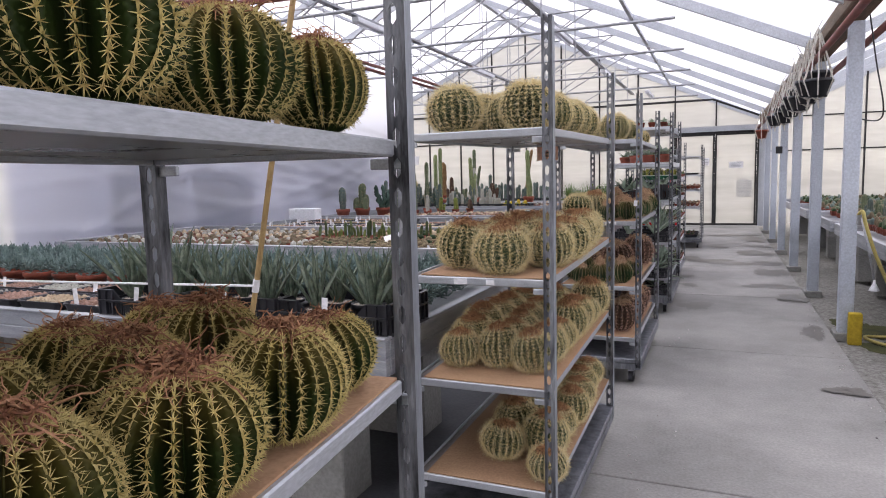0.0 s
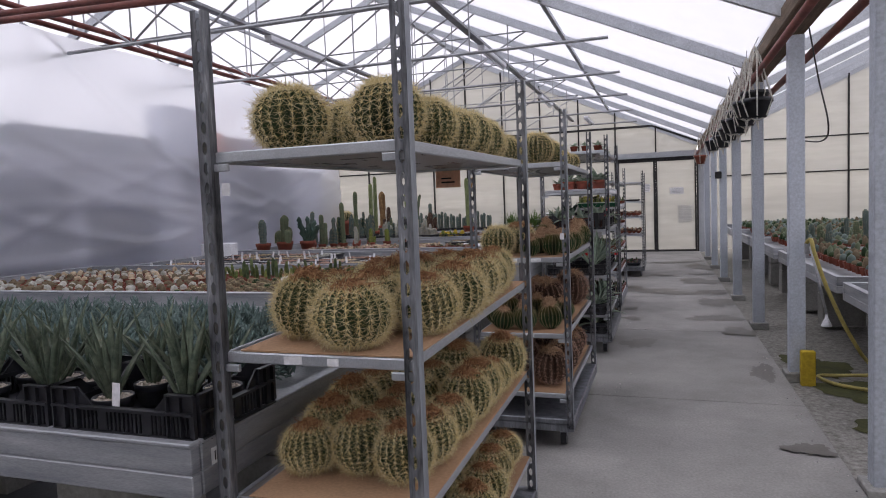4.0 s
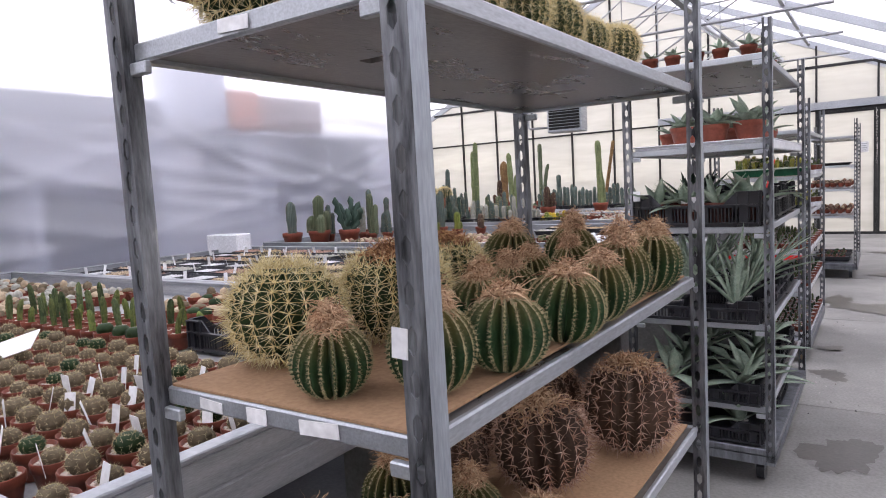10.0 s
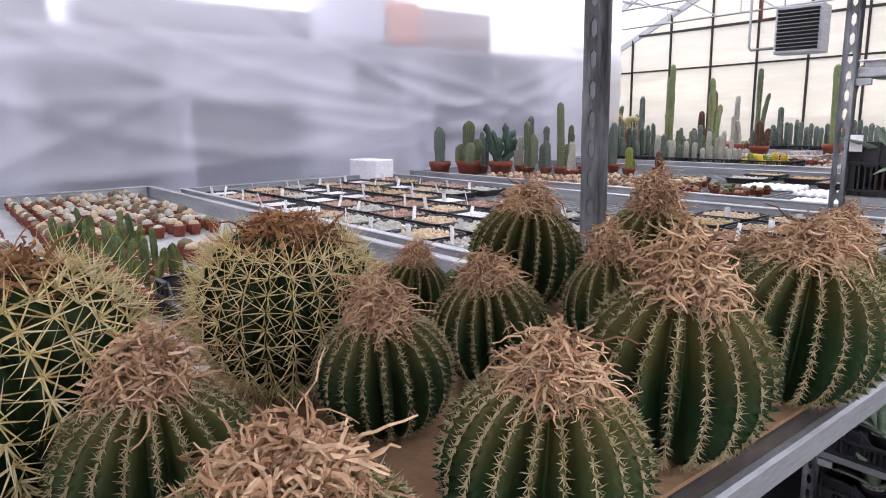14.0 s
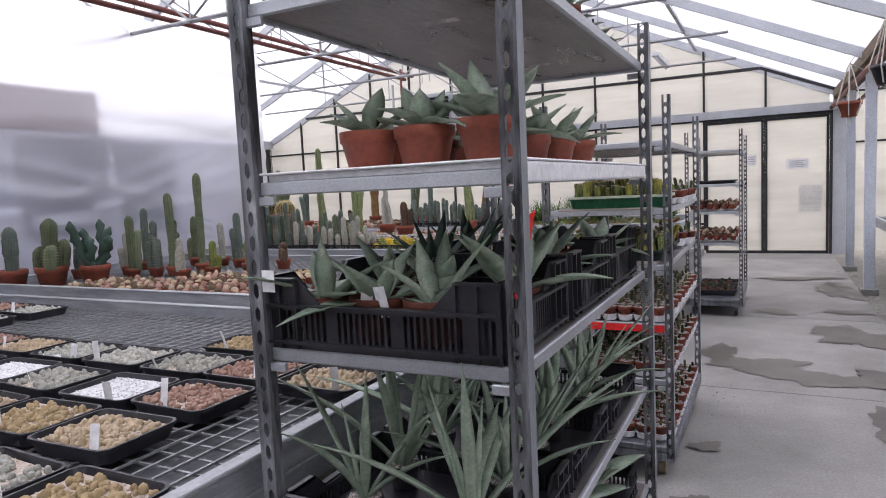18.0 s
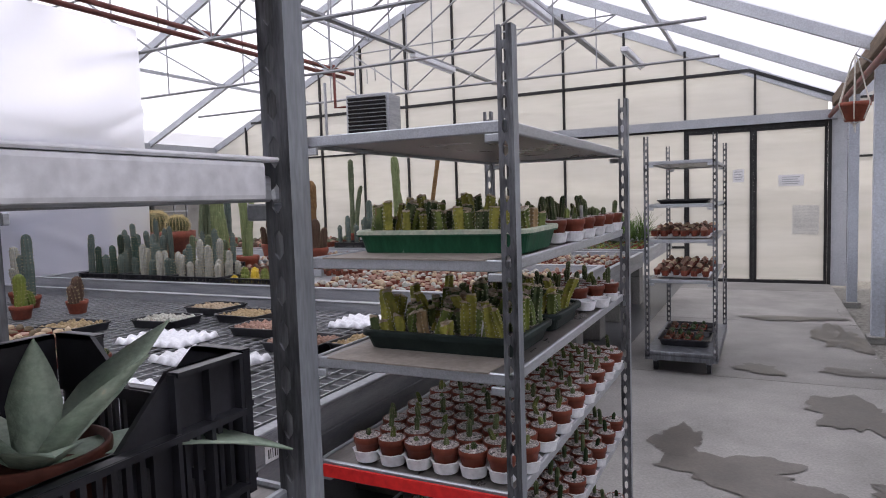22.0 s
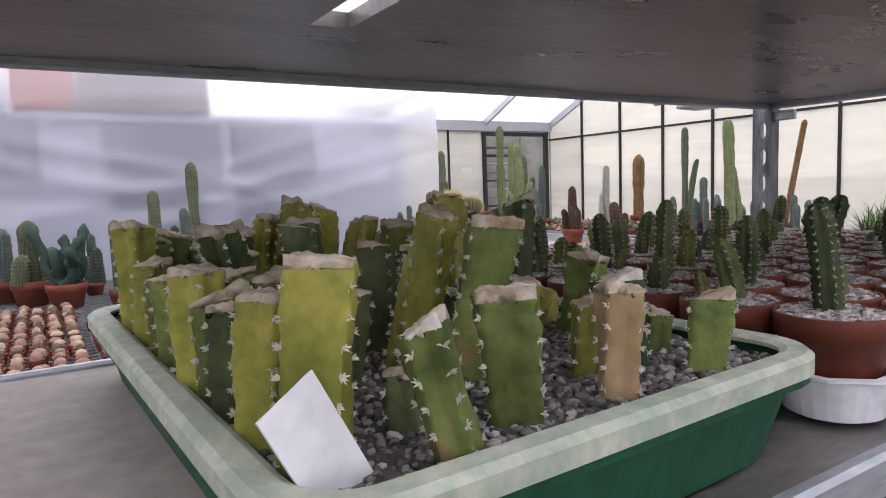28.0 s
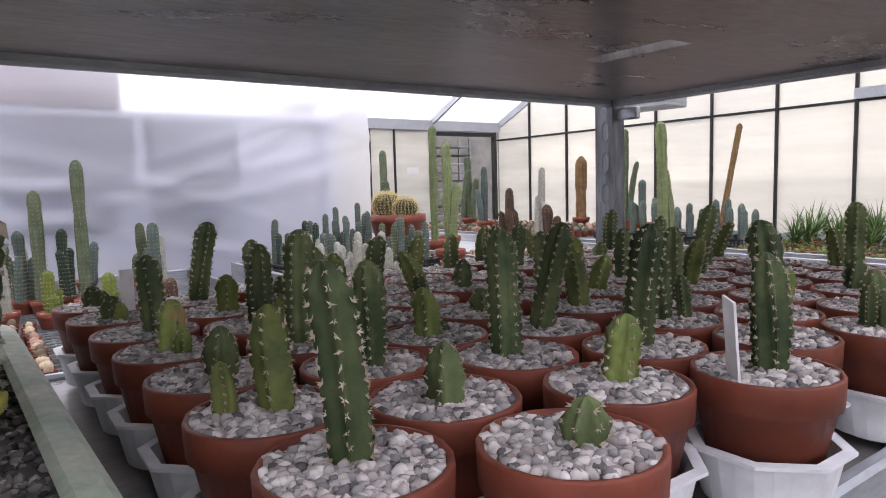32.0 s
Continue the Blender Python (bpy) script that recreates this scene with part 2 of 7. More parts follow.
PANE = sheet("hazy_pane", (0.77, 0.765, 0.735), 0.32, 0.06, 0.0, 0.2, (0.3, 0.3, 2.2))
FILM = sheet("plastic_film", (0.93, 0.935, 0.965), 0.62, 0.10, 0.65, 0.10)

# plants
def aged(name, low, dark, top, z0, z1):
    """Cactus skin that turns from green to the yellow-brown of old growth towards its crown."""
    m = mat(name, low, dark, 0.5, 0, 12, 90, 0.15, 0.8, world=False)
    n, l = m.node_tree.nodes, m.node_tree.links
    b = n["Principled BSDF"]
    co = n.new("ShaderNodeTexCoord")
    se = n.new("ShaderNodeSeparateXYZ")
    l.new(co.outputs["Object"], se.inputs[0])
    mr = n.new("ShaderNodeMapRange")
    mr.inputs["From Min"].default_value, mr.inputs["From Max"].default_value = z0, z1
    l.new(se.outputs[2], mr.inputs[0])
    mx = n.new("ShaderNodeMix")
    mx.data_type = "RGBA"
    l.new(mr.outputs[0], mx.inputs[0])
    l.new(b.inputs["Base Color"].links[0].from_socket, mx.inputs[6])
    mx.inputs[7].default_value = (*top, 1)
    l.new(mx.outputs[2], b.inputs["Base Color"])
    return m


CACT = mat("cactus_green", (0.036, 0.062, 0.022), (0.013, 0.028, 0.012), 0.5, 0, 12, 90, 0.15, 0.8, world=False)
CACT_AGED = aged("old_cactus_skin", (0.050, 0.092, 0.038), (0.020, 0.046, 0.022), (0.15, 0.12, 0.04), 0.10, 0.20)
CACT_YG = aged("yellowing_cactus_skin", (0.040, 0.060, 0.014), (0.014, 0.026, 0.007), (0.15, 0.105, 0.025), 0.09, 0.19)
TUFTG = islands("brown_barrel_crown", ((0.17, 0.075, 0.04), (0.39, 0.20, 0.10), (0.56, 0.34, 0.18)))
TUFTR = islands("red_brown_dry_crown", ((0.14, 0.06, 0.035), (0.32, 0.155, 0.09), (0.46, 0.26, 0.15)))
WOOLY = mat("yellow_areole_wool", (0.50, 0.43, 0.17), (0.36, 0.29, 0.10), 0.9, 0, 12, 60, 0.0)
STARSP = mat("pale_star_spines", (0.60, 0.50, 0.22), (0.42, 0.33, 0.12), 0.7, 0, 12, 60, 0.0)
CACT_Y = mat("cactus_yellow_green", (0.20, 0.22, 0.05), (0.09, 0.14, 0.035), 0.5, 0, 9, 90, 0.15, 0.8)
CACT_B = mat("cactus_blue_green", (0.07, 0.11, 0.07), (0.03, 0.058, 0.038), 0.5, 0, 9, 90, 0.12, 0.8)
CACT_BR = mat("cactus_brown", (0.12, 0.075, 0.055), (0.06, 0.04, 0.03), 0.7, 0, 12, 90, 0.2, 0.8)
SPINE = islands("golden_spines", ((0.52, 0.40, 0.17), (0.76, 0.65, 0.35), (0.85, 0.77, 0.52)), 0.6)
SPINEP = mat("pale_spines", (0.55, 0.48, 0.30), (0.42, 0.35, 0.2), 0.6, 0, 12, 60, 0.0)
SPINER = islands("russet_spines", ((0.26, 0.13, 0.08), (0.44, 0.28, 0.21), (0.56, 0.40, 0.32)), 0.7)
WOOL = mat("areole_wool", (0.46, 0.40, 0.25), (0.30, 0.24, 0.13), 0.9, 0, 12, 60, 0.0)
TUFT = islands("dried_flower_tuft", ((0.20, 0.105, 0.06), (0.52, 0.33, 0.20), (0.72, 0.53, 0.35), (0.40, 0.23, 0.135)))
AGAVE = mat("agave_leaf", (0.37, 0.44, 0.345), (0.20, 0.27, 0.205), 0.5, 0, 22, 140, 0.25, 0.55, third=(0.52, 0.50, 0.36), third_at=0.48)
AGAVE_D = mat("dark_agave_leaf", (0.055, 0.09, 0.07), (0.035, 0.06, 0.045), 0.5, 0, 5, 60, 0.05)
ALOE = mat("aloe_leaf", (0.20, 0.235, 0.17), (0.07, 0.10, 0.072), 0.5, 0, 22, 90, 0.15, 0.5, third=(0.26, 0.20, 0.13), third_at=0.5)
SUCC = mat("blue_succulent", (0.22, 0.29, 0.27), (0.07, 0.11, 0.10), 0.55, 0, 11, 60, 0.05, 0.7)
GRASSM = mat("thin_green_leaf", (0.10, 0.17, 0.04), (0.06, 0.11, 0.03), 0.5, 0, 5, 60, 0.0)
PALECORK = mat("pale_cork_cut", (0.78, 0.75, 0.68), (0.55, 0.49, 0.40), 0.9, 0, 55, 130, 0.7, 0.5)
CORK = mat("cork_cut", (0.62, 0.55, 0.45), (0.30, 0.22, 0.14), 0.9, 0, 55, 130, 0.7, 0.5)
BROWNPL = mat("brown_dry_stem", (0.27, 0.17, 0.08), (0.17, 0.10, 0.05), 0.8, 0, 14, 60, 0.2)
WOOLLY = mat("white_woolly_cactus", (0.46, 0.45, 0.40), (0.30, 0.31, 0.27), 0.9, 0, 40, 90, 0.5)
CACT_GB = mat("grey_brown_cactus", (0.19, 0.15, 0.10), (0.10, 0.08, 0.05), 0.8, 0, 40, 90, 0.3, 0.8)
COLG = mat("grey_green_column", (0.17, 0.20, 0.125), (0.075, 0.10, 0.06), 0.6, 0, 14, 90, 0.2, 0.9)
COLY = mat("pale_green_column", (0.26, 0.30, 0.15), (0.13, 0.17, 0.075), 0.6, 0, 14, 90, 0.2, 0.9)
COLB = mat("blue_grey_column", (0.16, 0.20, 0.18), (0.07, 0.10, 0.09), 0.6, 0, 14, 90, 0.2, 0.9)
TANS = mat("tan_seedlings", (0.50, 0.41, 0.29), (0.34, 0.26, 0.17), 0.8, 0, 30, 90, 0.3)
OCHRE = mat("ochre_seedlings", (0.42, 0.33, 0.19), (0.26, 0.19, 0.11), 0.8, 0, 30, 90, 0.3)
PINKY = mat("pinkish_succulent", (0.38, 0.25, 0.20), (0.25, 0.15, 0.11), 0.6, 0, 20, 90, 0.3)

# ---- mesh helpers ----


def mesh_ob(name, me, material, parent=None, label=""):
    ob = new(name, me)
    if material is not None and not me.materials:
        me.materials.append(material)
    if parent is not None:
        ob.parent = parent
    if label:
        ob["label"] = label
    return ob


def finish(bm, name, smooth=False):
    me = bpy.data.meshes.new(name)
    bm.to_mesh(me)
    bm.free()
    if smooth:
        me.polygons.foreach_set("use_smooth", [True] * len(me.polygons))
    return me


def part(name, bm, material, parent, label="", smooth=False):
    return mesh_ob(name, finish(bm, name, smooth), material, parent, label)


def empty(name, x=0, y=0, z=0, rz=0.0, label="", category="", group="", kind=""):
    ob = new(name)
    ob.empty_display_size = 0.05
    ob.matrix_basis = pose(x, y, z, 0, 0, rz)
    return tagged(ob, label, category, group, kind)


def thing(name, bm, material, label, category, group="", kind="", smooth=False):
    return tagged(part(name, bm, material, None, "", smooth), label, category, group, kind)


def box(bm, x0, x1, y0, y1, z0, z1, bevel=0.0, seg=1):
    v = [bm.verts.new((x, y, z)) for z in (z0, z1) for y in (y0, y1) for x in (x0, x1)]
    fs = [bm.faces.new([v[i] for i in q]) for q in ((0, 2, 3, 1), (4, 5, 7, 6), (0, 1, 5, 4), (2, 6, 7, 3), (0, 4, 6, 2), (1, 3, 7, 5))]
    if bevel:
        es = list({e for f in fs for e in f.edges})
        bmesh.ops.bevel(bm, geom=es, offset=bevel, segments=seg, affect="EDGES", profile=0.6)
    return bm


def frame_axes(d):
    d = Vector(d).normalized()
    a = Vector((0, 0, 1)) if abs(d.z) < 0.9 else Vector((1, 0, 0))
    u = d.cross(a).normalized()
    return u, d.cross(u).normalized(), d


def tube(bm, pts, radii, seg=8, cap=True):
    """A round tube along pts with a radius at each."""
    pts = [Vector(p) for p in pts]
    if not isinstance(radii, (list, tuple)):
        radii = [radii] * len(pts)
    rings, u = [], None
    for i, p in enumerate(pts):
        d = (pts[min(i + 1, len(pts) - 1)] - pts[max(i - 1, 0)])
        if d.length < 1e-9:
            d = Vector((0, 0, 1))
        if u is None:
            u, w, d = frame_axes(d)
        else:
            d = d.normalized()
            u = (u - d * u.dot(d)).normalized()
            w = d.cross(u)
        rings.append([bm.verts.new(p + (u * math.cos(k * 2 * math.pi / seg) + w * math.sin(k * 2 * math.pi / seg)) * max(radii[i], 1e-5)) for k in range(seg)])
    for a, b in zip(rings, rings[1:]):
        for k in range(seg):
            bm.faces.new((a[k], a[(k + 1) % seg], b[(k + 1) % seg], b[k]))
    if cap:
        bm.faces.new(rings[0][::-1])
        bm.faces.new(rings[-1])
    return bm


def bar(bm, p, q, w, h=None):
    """A straight bar of rectangular section."""
    h = h or w
    p, q = Vector(p), Vector(q)
    u, v, d = frame_axes(q - p)
    r = [[bm.verts.new(c + u * (sx * w / 2) + v * (sy * h / 2)) for sx, sy in ((-1, -1), (1, -1), (1, 1), (-1, 1))] for c in (p, q)]
    for k in range(4):
        bm.faces.new((r[0][k], r[0][(k + 1) % 4], r[1][(k + 1) % 4], r[1][k]))
    bm.faces.new(r[0][::-1])
    bm.faces.new(r[1])
    return bm


def lathe(bm, prof, seg=20, x=0.0, y=0.0, z=0.0, close=False):
    """A turned shape from (radius, height) pairs."""
    rings = []
    for r, h in prof:
        if r < 1e-5:
            rings.append([bm.verts.new((x, y, z + h))])
        else:
            rings.append([bm.verts.new((x + r * math.cos(k * 2 * math.pi / seg), y + r * math.sin(k * 2 * math.pi / seg), z + h)) for k in range(seg)])
    for a, b in zip(rings, rings[1:]):
        for k in range(seg):
            k2 = (k + 1) % seg
            if len(a) == 1:
                bm.faces.new((a[0], b[k2], b[k]))
            elif len(b) == 1:
                bm.faces.new((a[k], a[k2], b[0]))
            else:
                bm.faces.new((a[k], a[k2], b[k2], b[k]))
    return bm


def raw(name, verts, faces, material, parent=None, label="", smooth=False):
    me = bpy.data.meshes.new(name)
    me.from_pydata(verts, [], faces)
    if smooth:
        me.polygons.foreach_set("use_smooth", [True] * len(me.polygons))
    return mesh_ob(name, me, material, parent, label)


rnd = random.Random(7)

# ================= the house =================
XL, XM, XR_, YE, YB = -11.45, -5.23, 0.98, 19.06, -5.0
ZE, ZR = 2.78, 5.56
SLOPE = (ZR - ZE) / (XR_ - XM)
TRUSS_Y = [8.75 + 2.13 * k for k in range(-6, 5)]


def roof_z(x):
    return ZE + (min(XR_ - x, x - XL)) * SLOPE


ground = thing("ground", box(bmesh.new(), -400, 400, -400, 400, -0.3, -0.06), GRAVEL, "grey gravel and soil around the greenhouse", "ground", kind="structure")
floor = empty("floor", 0, 0, 0, 0, "pale grey concrete path with joints and damp stains", "floor", kind="structure")
part("under_bench_floor", box(bmesh.new(), XL, -1.12, YB, YE, -0.06, -0.012), SHADEBASE, floor, "damp floor under the benches, their shade put into its colour")
ys = [-5.0, -1.74, 0.75, 3.24, 5.73, 8.22, 10.71, 13.20, 15.69, 18.18, 19.06]
for a, b in zip(ys, ys[1:]):
    part("slab", box(bmesh.new(), -1.115, 0.93, a + 0.006, b - 0.006, -0.06, 0.0, 0.004), CONC, floor)
bm = bmesh.new()
box(bm, -1.12, 0.925, YB, YE, -0.055, -0.008)
part("joint_filler", bm, DARKSOIL, floor)


def blob(cx, cy, rx, ry, seed, n=64, rough=0.42):
    r2 = random.Random(seed)
    ph = [r2.uniform(0, 6.28) for _ in range(5)]
    zz = 0.0024 + 0.0006 * (seed % 17)
    vs = [(cx, cy, zz)]
    for k in range(n):
        a = k * 2 * math.pi / n
        s = 1 + rough * (0.5 * math.sin(2 * a + ph[0]) + 0.35 * math.sin(3 * a + ph[1]) + 0.3 * math.sin(5 * a + ph[2]) + 0.2 * math.sin(9 * a + ph[3]) + 0.16 * math.sin(17 * a + ph[4]) + r2.uniform(-0.12, 0.12))
        vs.append((min(cx + rx * s * math.cos(a), 0.925), cy + ry * s * math.sin(a), zz))
    return vs, [(0, 1 + k, 1 + (k + 1) % n) for k in range(n)]


WETS = [(0.79, 6.57, 0.10, 0.22), (-0.18, 7.52, 0.14, 0.22), (-0.14, 7.66, 0.1, 0.1), (0.62, 9.0, 0.25, 0.2), (0.72, 10.2, 0.2, 0.4), (-0.38, 11.6, 0.15, 0.30), (-0.08, 11.33, 0.36, 0.20), (0.36, 11.10, 0.42, 0.20), (0.78, 11.25, 0.20, 0.22), (0.62, 12.5, 0.30, 0.38), (0.66, 13.6, 0.22, 0.10), (0.7, 15.0, 0.2, 0.6),
        (0.02, 13.5, 0.16, 0.16), (0.8, 4.9, 0.10, 0.10), (-0.33, 9.6, 0.07, 0.08), (0.3, 15.9, 0.5, 0.14), (0.78, 8.2, 0.13, 0.25), (-0.3, 8.9, 0.1, 0.12)]
for i, (x, y, rx, ry) in enumerate(WETS):
    v, f = blob(x, y, rx, ry, i)
    raw("damp_stain", v, f, WET, floor, "dark damp stain on the concrete")

# roof sheets, two slopes of the long house and the near slope of the next one
roof = empty("ceiling", 0, 0, 0, 0, "translucent white roof sheets on aluminium rafters", "roof", kind="structure")
for x0, z0, x1, z1 in ((XR_, ZE, XM, ZR), (XL, ZE, XM, ZR), (XR_ + 0.15, ZE, 7.3, ZR), (13.5, ZE, 7.3, ZR)):
    raw("roof_sheet", [(x0, YB, z0 + 0.05), (x0, YE, z0 + 0.05), (x1, YE, z1 + 0.05), (x1, YB, z1 + 0.05)], [(0, 1, 2, 3)], ROOF, roof)
bm = bmesh.new()
for y in TRUSS_Y:
    for x0, x1 in ((XR_, XM), (XL, XM), (XR_ + 0.15, 7.3)):
        bar(bm, (x0, y, ZE), (x1, y, ZR), 0.05, 0.13)
part("rafters", bm, RAFTER, roof)
bm = bmesh.new()
for f_ in (0.0,):
    bar(bm, (XM, YB, ZR), (XM, YE, ZR), 0.1, 0.1)
for fr in (0.36, 0.7):
    for x0 in (XR_, XL):
        x = x0 + (XM - x0) * fr
        bar(bm, (x, YB, roof_z(x) - 0.02), (x, YE, roof_z(x) - 0.02), 0.05, 0.05)
part("purlins", bm, RAFTER, roof)

# trusses: tie rods with webs
for y in TRUSS_Y:
    tr = empty("roof_truss", XM, y, ZE, 0, "thin galvanised roof truss with tie rods", "truss", "roof trusses", "structure")
    tr.matrix_basis = Matrix.Identity(4)
    zt = 3.24
    xt = XR_ - (zt - ZE) / SLOPE - 0.45
    xs = XL + (zt - ZE) / SLOPE + 0.45
    part("tie_rod", tube(bmesh.new(), [(xs, y, zt), (xt, y, zt)], 0.02, 6), TRUSS, tr)
    part("tie_rod", tube(bmesh.new(), [(-9.0, y, 3.98), (-1.5, y, 3.98)], 0.012, 6), TRUSS, tr)
    for k in range(1, 6):
        x = XM + (k - 3) * 1.55
        part("hanger", tube(bmesh.new(), [(x, y, zt), (x, y, roof_z(x) - 0.05)], 0.010, 5), TRUSS, tr)
    for sx in (-1, 1):
        for a, b in ((0.0, 2.0), (2.0, 3.4), (0.9, 2.6)):
            xa, xb = XM + sx * a, XM + sx * b
            part("brace", tube(bmesh.new(), [(xa, y, zt), (xb, y, roof_z(xb) - 0.05)], 0.013, 5), TRUSS, tr)
# long light rails under the trusses with tube lamps
for x, z in ((-2.2, 3.55), (-4.3, 3.5)):
    lr = thing("cable_tray", bar(bmesh.new(), (x, YB, z), (x, YE - 0.2, z), 0.09, 0.03), TRUSS, "perforated galvanised cable tray under the trusses", "tray", kind="structure")
for x, y, z in ((-2.2, 6.4, 3.46), (-2.2, 10.2, 3.46), (-4.3, 8.4, 3.42), (-4.3, 12.6, 3.42), (-2.2, 14.6, 3.46), (-4.3, 16.4, 3.42), (-1.6, 17.2, 3.3)):
    lamp = empty("tube_lamp", x, y, z, 0, "unlit white fluorescent tube lamp under the roof", "lamp", "tube lamps")
    part("housing", box(bmesh.new(), -0.05, 0.05, -0.65, 0.65, 0.0, 0.07, 0.01), WHITEP, lamp)
    part("tube", tube(bmesh.new(), [(0, -0.6, -0.02), (0, 0.6, -0.02)], 0.014, 8), WHITEP, lamp)

# gutter line with posts and heating pipes
gut = empty("gutter", 1.02, 0, ZE, 0, "weathered gutter beam with brown boards", "gutter", kind="structure")
gut.matrix_basis = Matrix.Identity(4)
part("beam", box(bmesh.new(), 0.93, 1.15, YB, YE, ZE - 0.13, ZE + 0.02, 0.01), WOODB, gut)
part("channel", box(bmesh.new(), 0.97, 1.11, YB, YE, ZE + 0.03, ZE + 0.1), RAFTER, gut)
for k, y in enumerate(TRUSS_Y):
    po = empty("steel_post", 1.03, y, -0.06, 0, "grey painted steel post carrying the gutter", "post", "gutter posts", "structure")
    bm = bmesh.new()
    box(bm, -0.056, 0.056, -0.05, 0.05, 0, ZE - 0.14, 0.007, 2)
    part("profile", bm, STEELP, po)
    part("foot_plate", box(bmesh.new(), -0.09, 0.09, -0.09, 0.09, 0.0, 0.075, 0.006), BLOCK, po)
for x, z in ((0.9, 2.50), (1.17, 2.47)):
    pi_ = empty("heating_pipe", x, 0, 0, 0, "red-brown heating pipe hung under the gutter", "pipe", "heating pipes", "structure")
    part("pipe_run", tube(bmesh.new(), [(0, YB, z), (0, YE - 0.1, z)], 0.03, 10), REDPIPE, pi_, smooth=True)
for x, z in ((-6.02, 3.46), (-5.86, 3.50)):
    pi_ = empty("heating_pipe", x, 0, 0, 0, "red-brown heating pipe above the plastic film", "pipe", "heating pipes", "structure")
    part("pipe_run", tube(bmesh.new(), [(0, YB, z), (0, 16.6, z)], 0.03, 10), REDPIPE, pi_, smooth=True)
    for y in TRUSS_Y:
        part("pipe_clip", bar(bmesh.new(), (0, y, z), (0, y, z + 0.25), 0.012), TRUSS, pi_)
for dz in (0.0, 0.075):
    cp = empty("cross_pipe", 0, 4.40 + dz, 0, 0, "red-oxide heating pipe crossing under the roof", "pipe", "heating pipes", "structure")
    part("pipe_run", tube(bmesh.new(), [(-6.0, 0, 2.86 + dz), (-0.62, 0, 2.665 + dz), (-0.42, 0, 2.635 + dz), (0.56, 0, 2.32 + dz), (0.66, 0, 2.295 + dz), (0.86, 0.0, 2.29 + dz), (0.9, 0.0, 2.32 + dz), (0.9, 0.0, 2.50)], 0.023, 10), REDPIPE, cp, smooth=True)

# end wall
wall = empty("wall_end", 0, YE, 0, 0, "hazy greenhouse end wall with dark glazing bars", "wall", kind="structure")
wall.matrix_basis = Matrix.Identity(4)
MULL = [-10.43, -9.38, -8.35, -7.31, -6.27, -5.24, -4.19, -3.12, -2.08, -1.12]
edges = [XL] + MULL


def slope_pane(a, b, z0, z1, zf, parent):
    """A pane whose top is cut to the roof's slope."""
    cols = []
    for k in range(9):
        x = a + (b - a) * k / 8
        cols.append((x, min(z1, zf(x) - 0.01)))
    cols = [c for c in cols if c[1] > z0 + 0.01]
    if len(cols) < 2:
        return
    bm = bmesh.new()
    for y, turn in ((YE + 0.01, 1), (YE + 0.022, -1)):
        lo = [bm.verts.new((x, y, z0)) for x, z in cols]
        hi = [bm.verts.new((x, y, z)) for x, z in cols]
        bm.faces.new((lo + hi[::-1])[::turn])
    part("pane", bm, PANE, parent)


for a, b in zip(edges, edges[1:]):
    for z0, z1 in ((0.06, 0.54), (0.56, 2.44), (2.46, 3.28), (3.31, 9.0)):
        slope_pane(a + 0.015, b - 0.015, z0, z1, roof_z, wall)
for a, b in ((-1.12, -0.1), (-0.1, 0.9)):
    for z0, z1 in ((2.58, 3.28), (3.31, 9.0)):
        slope_pane(a + 0.015, b - 0.015, z0, z1, roof_z, wall)
for x in MULL + [-0.1]:
    part("glazing_bar", box(bmesh.new(), x - 0.018, x + 0.018, YE - 0.03, YE + 0.03, 0.05 if x > -12 and x != -0.1 else 2.55, roof_z(x) - 0.02), FRAME, wall)
part("rail", box(bmesh.new(), XL, -1.12, YE - 0.035, YE + 0.032, 2.43, 2.465), FRAME, wall)
part("rail", box(bmesh.new(), XL + 1.2, -0.2, YE - 0.036, YE + 0.033, 3.27, 3.32), FRAME, wall)
part("rail", box(bmesh.new(), XL, -1.12, YE - 0.034, YE + 0.031, 0.53, 0.565), FRAME, wall)
part("plinth", box(bmesh.new(), XL, -1.13, YE - 0.06, YE + 0.06, -0.05, 0.08), BLOCK, wall)
part("slope_bar", bar(bmesh.new(), (-0.2, YE - 0.01, 3.3), (0.98, YE - 0.01, 2.8), 0.05, 0.05), FRAME, wall)
for xa, xb in ((XR_ - 0.02, XM), (XL + 0.02, XM)):
    part("gable_bar", bar(bmesh.new(), (xa, YE + 0.005, roof_z(xa) - 0.01), (xb, YE + 0.005, roof_z(xb) - 0.01), 0.05, 0.15), RAFTER, wall)
part("corner_panel", box(bmesh.new(), 0.932, 1.148, YE - 0.03, YE + 0.03, -0.02, 2.86), RAFTER, wall)
part("header_beam", box(bmesh.new(), -4.19, 1.0, YE - 0.09, YE - 0.04, 2.46, 2.60), RAFTER, wall)

part("transom", box(bmesh.new(), -1.10, 0.93, YE - 0.035, YE + 0.03, 2.402, 2.575), FRAME, wall)
door = empty("door_1", 0, YE, 0, 0, "closed double door of hazy sheet in a dark frame", "door", kind="structure")
door.matrix_basis = Matrix.Identity(4)
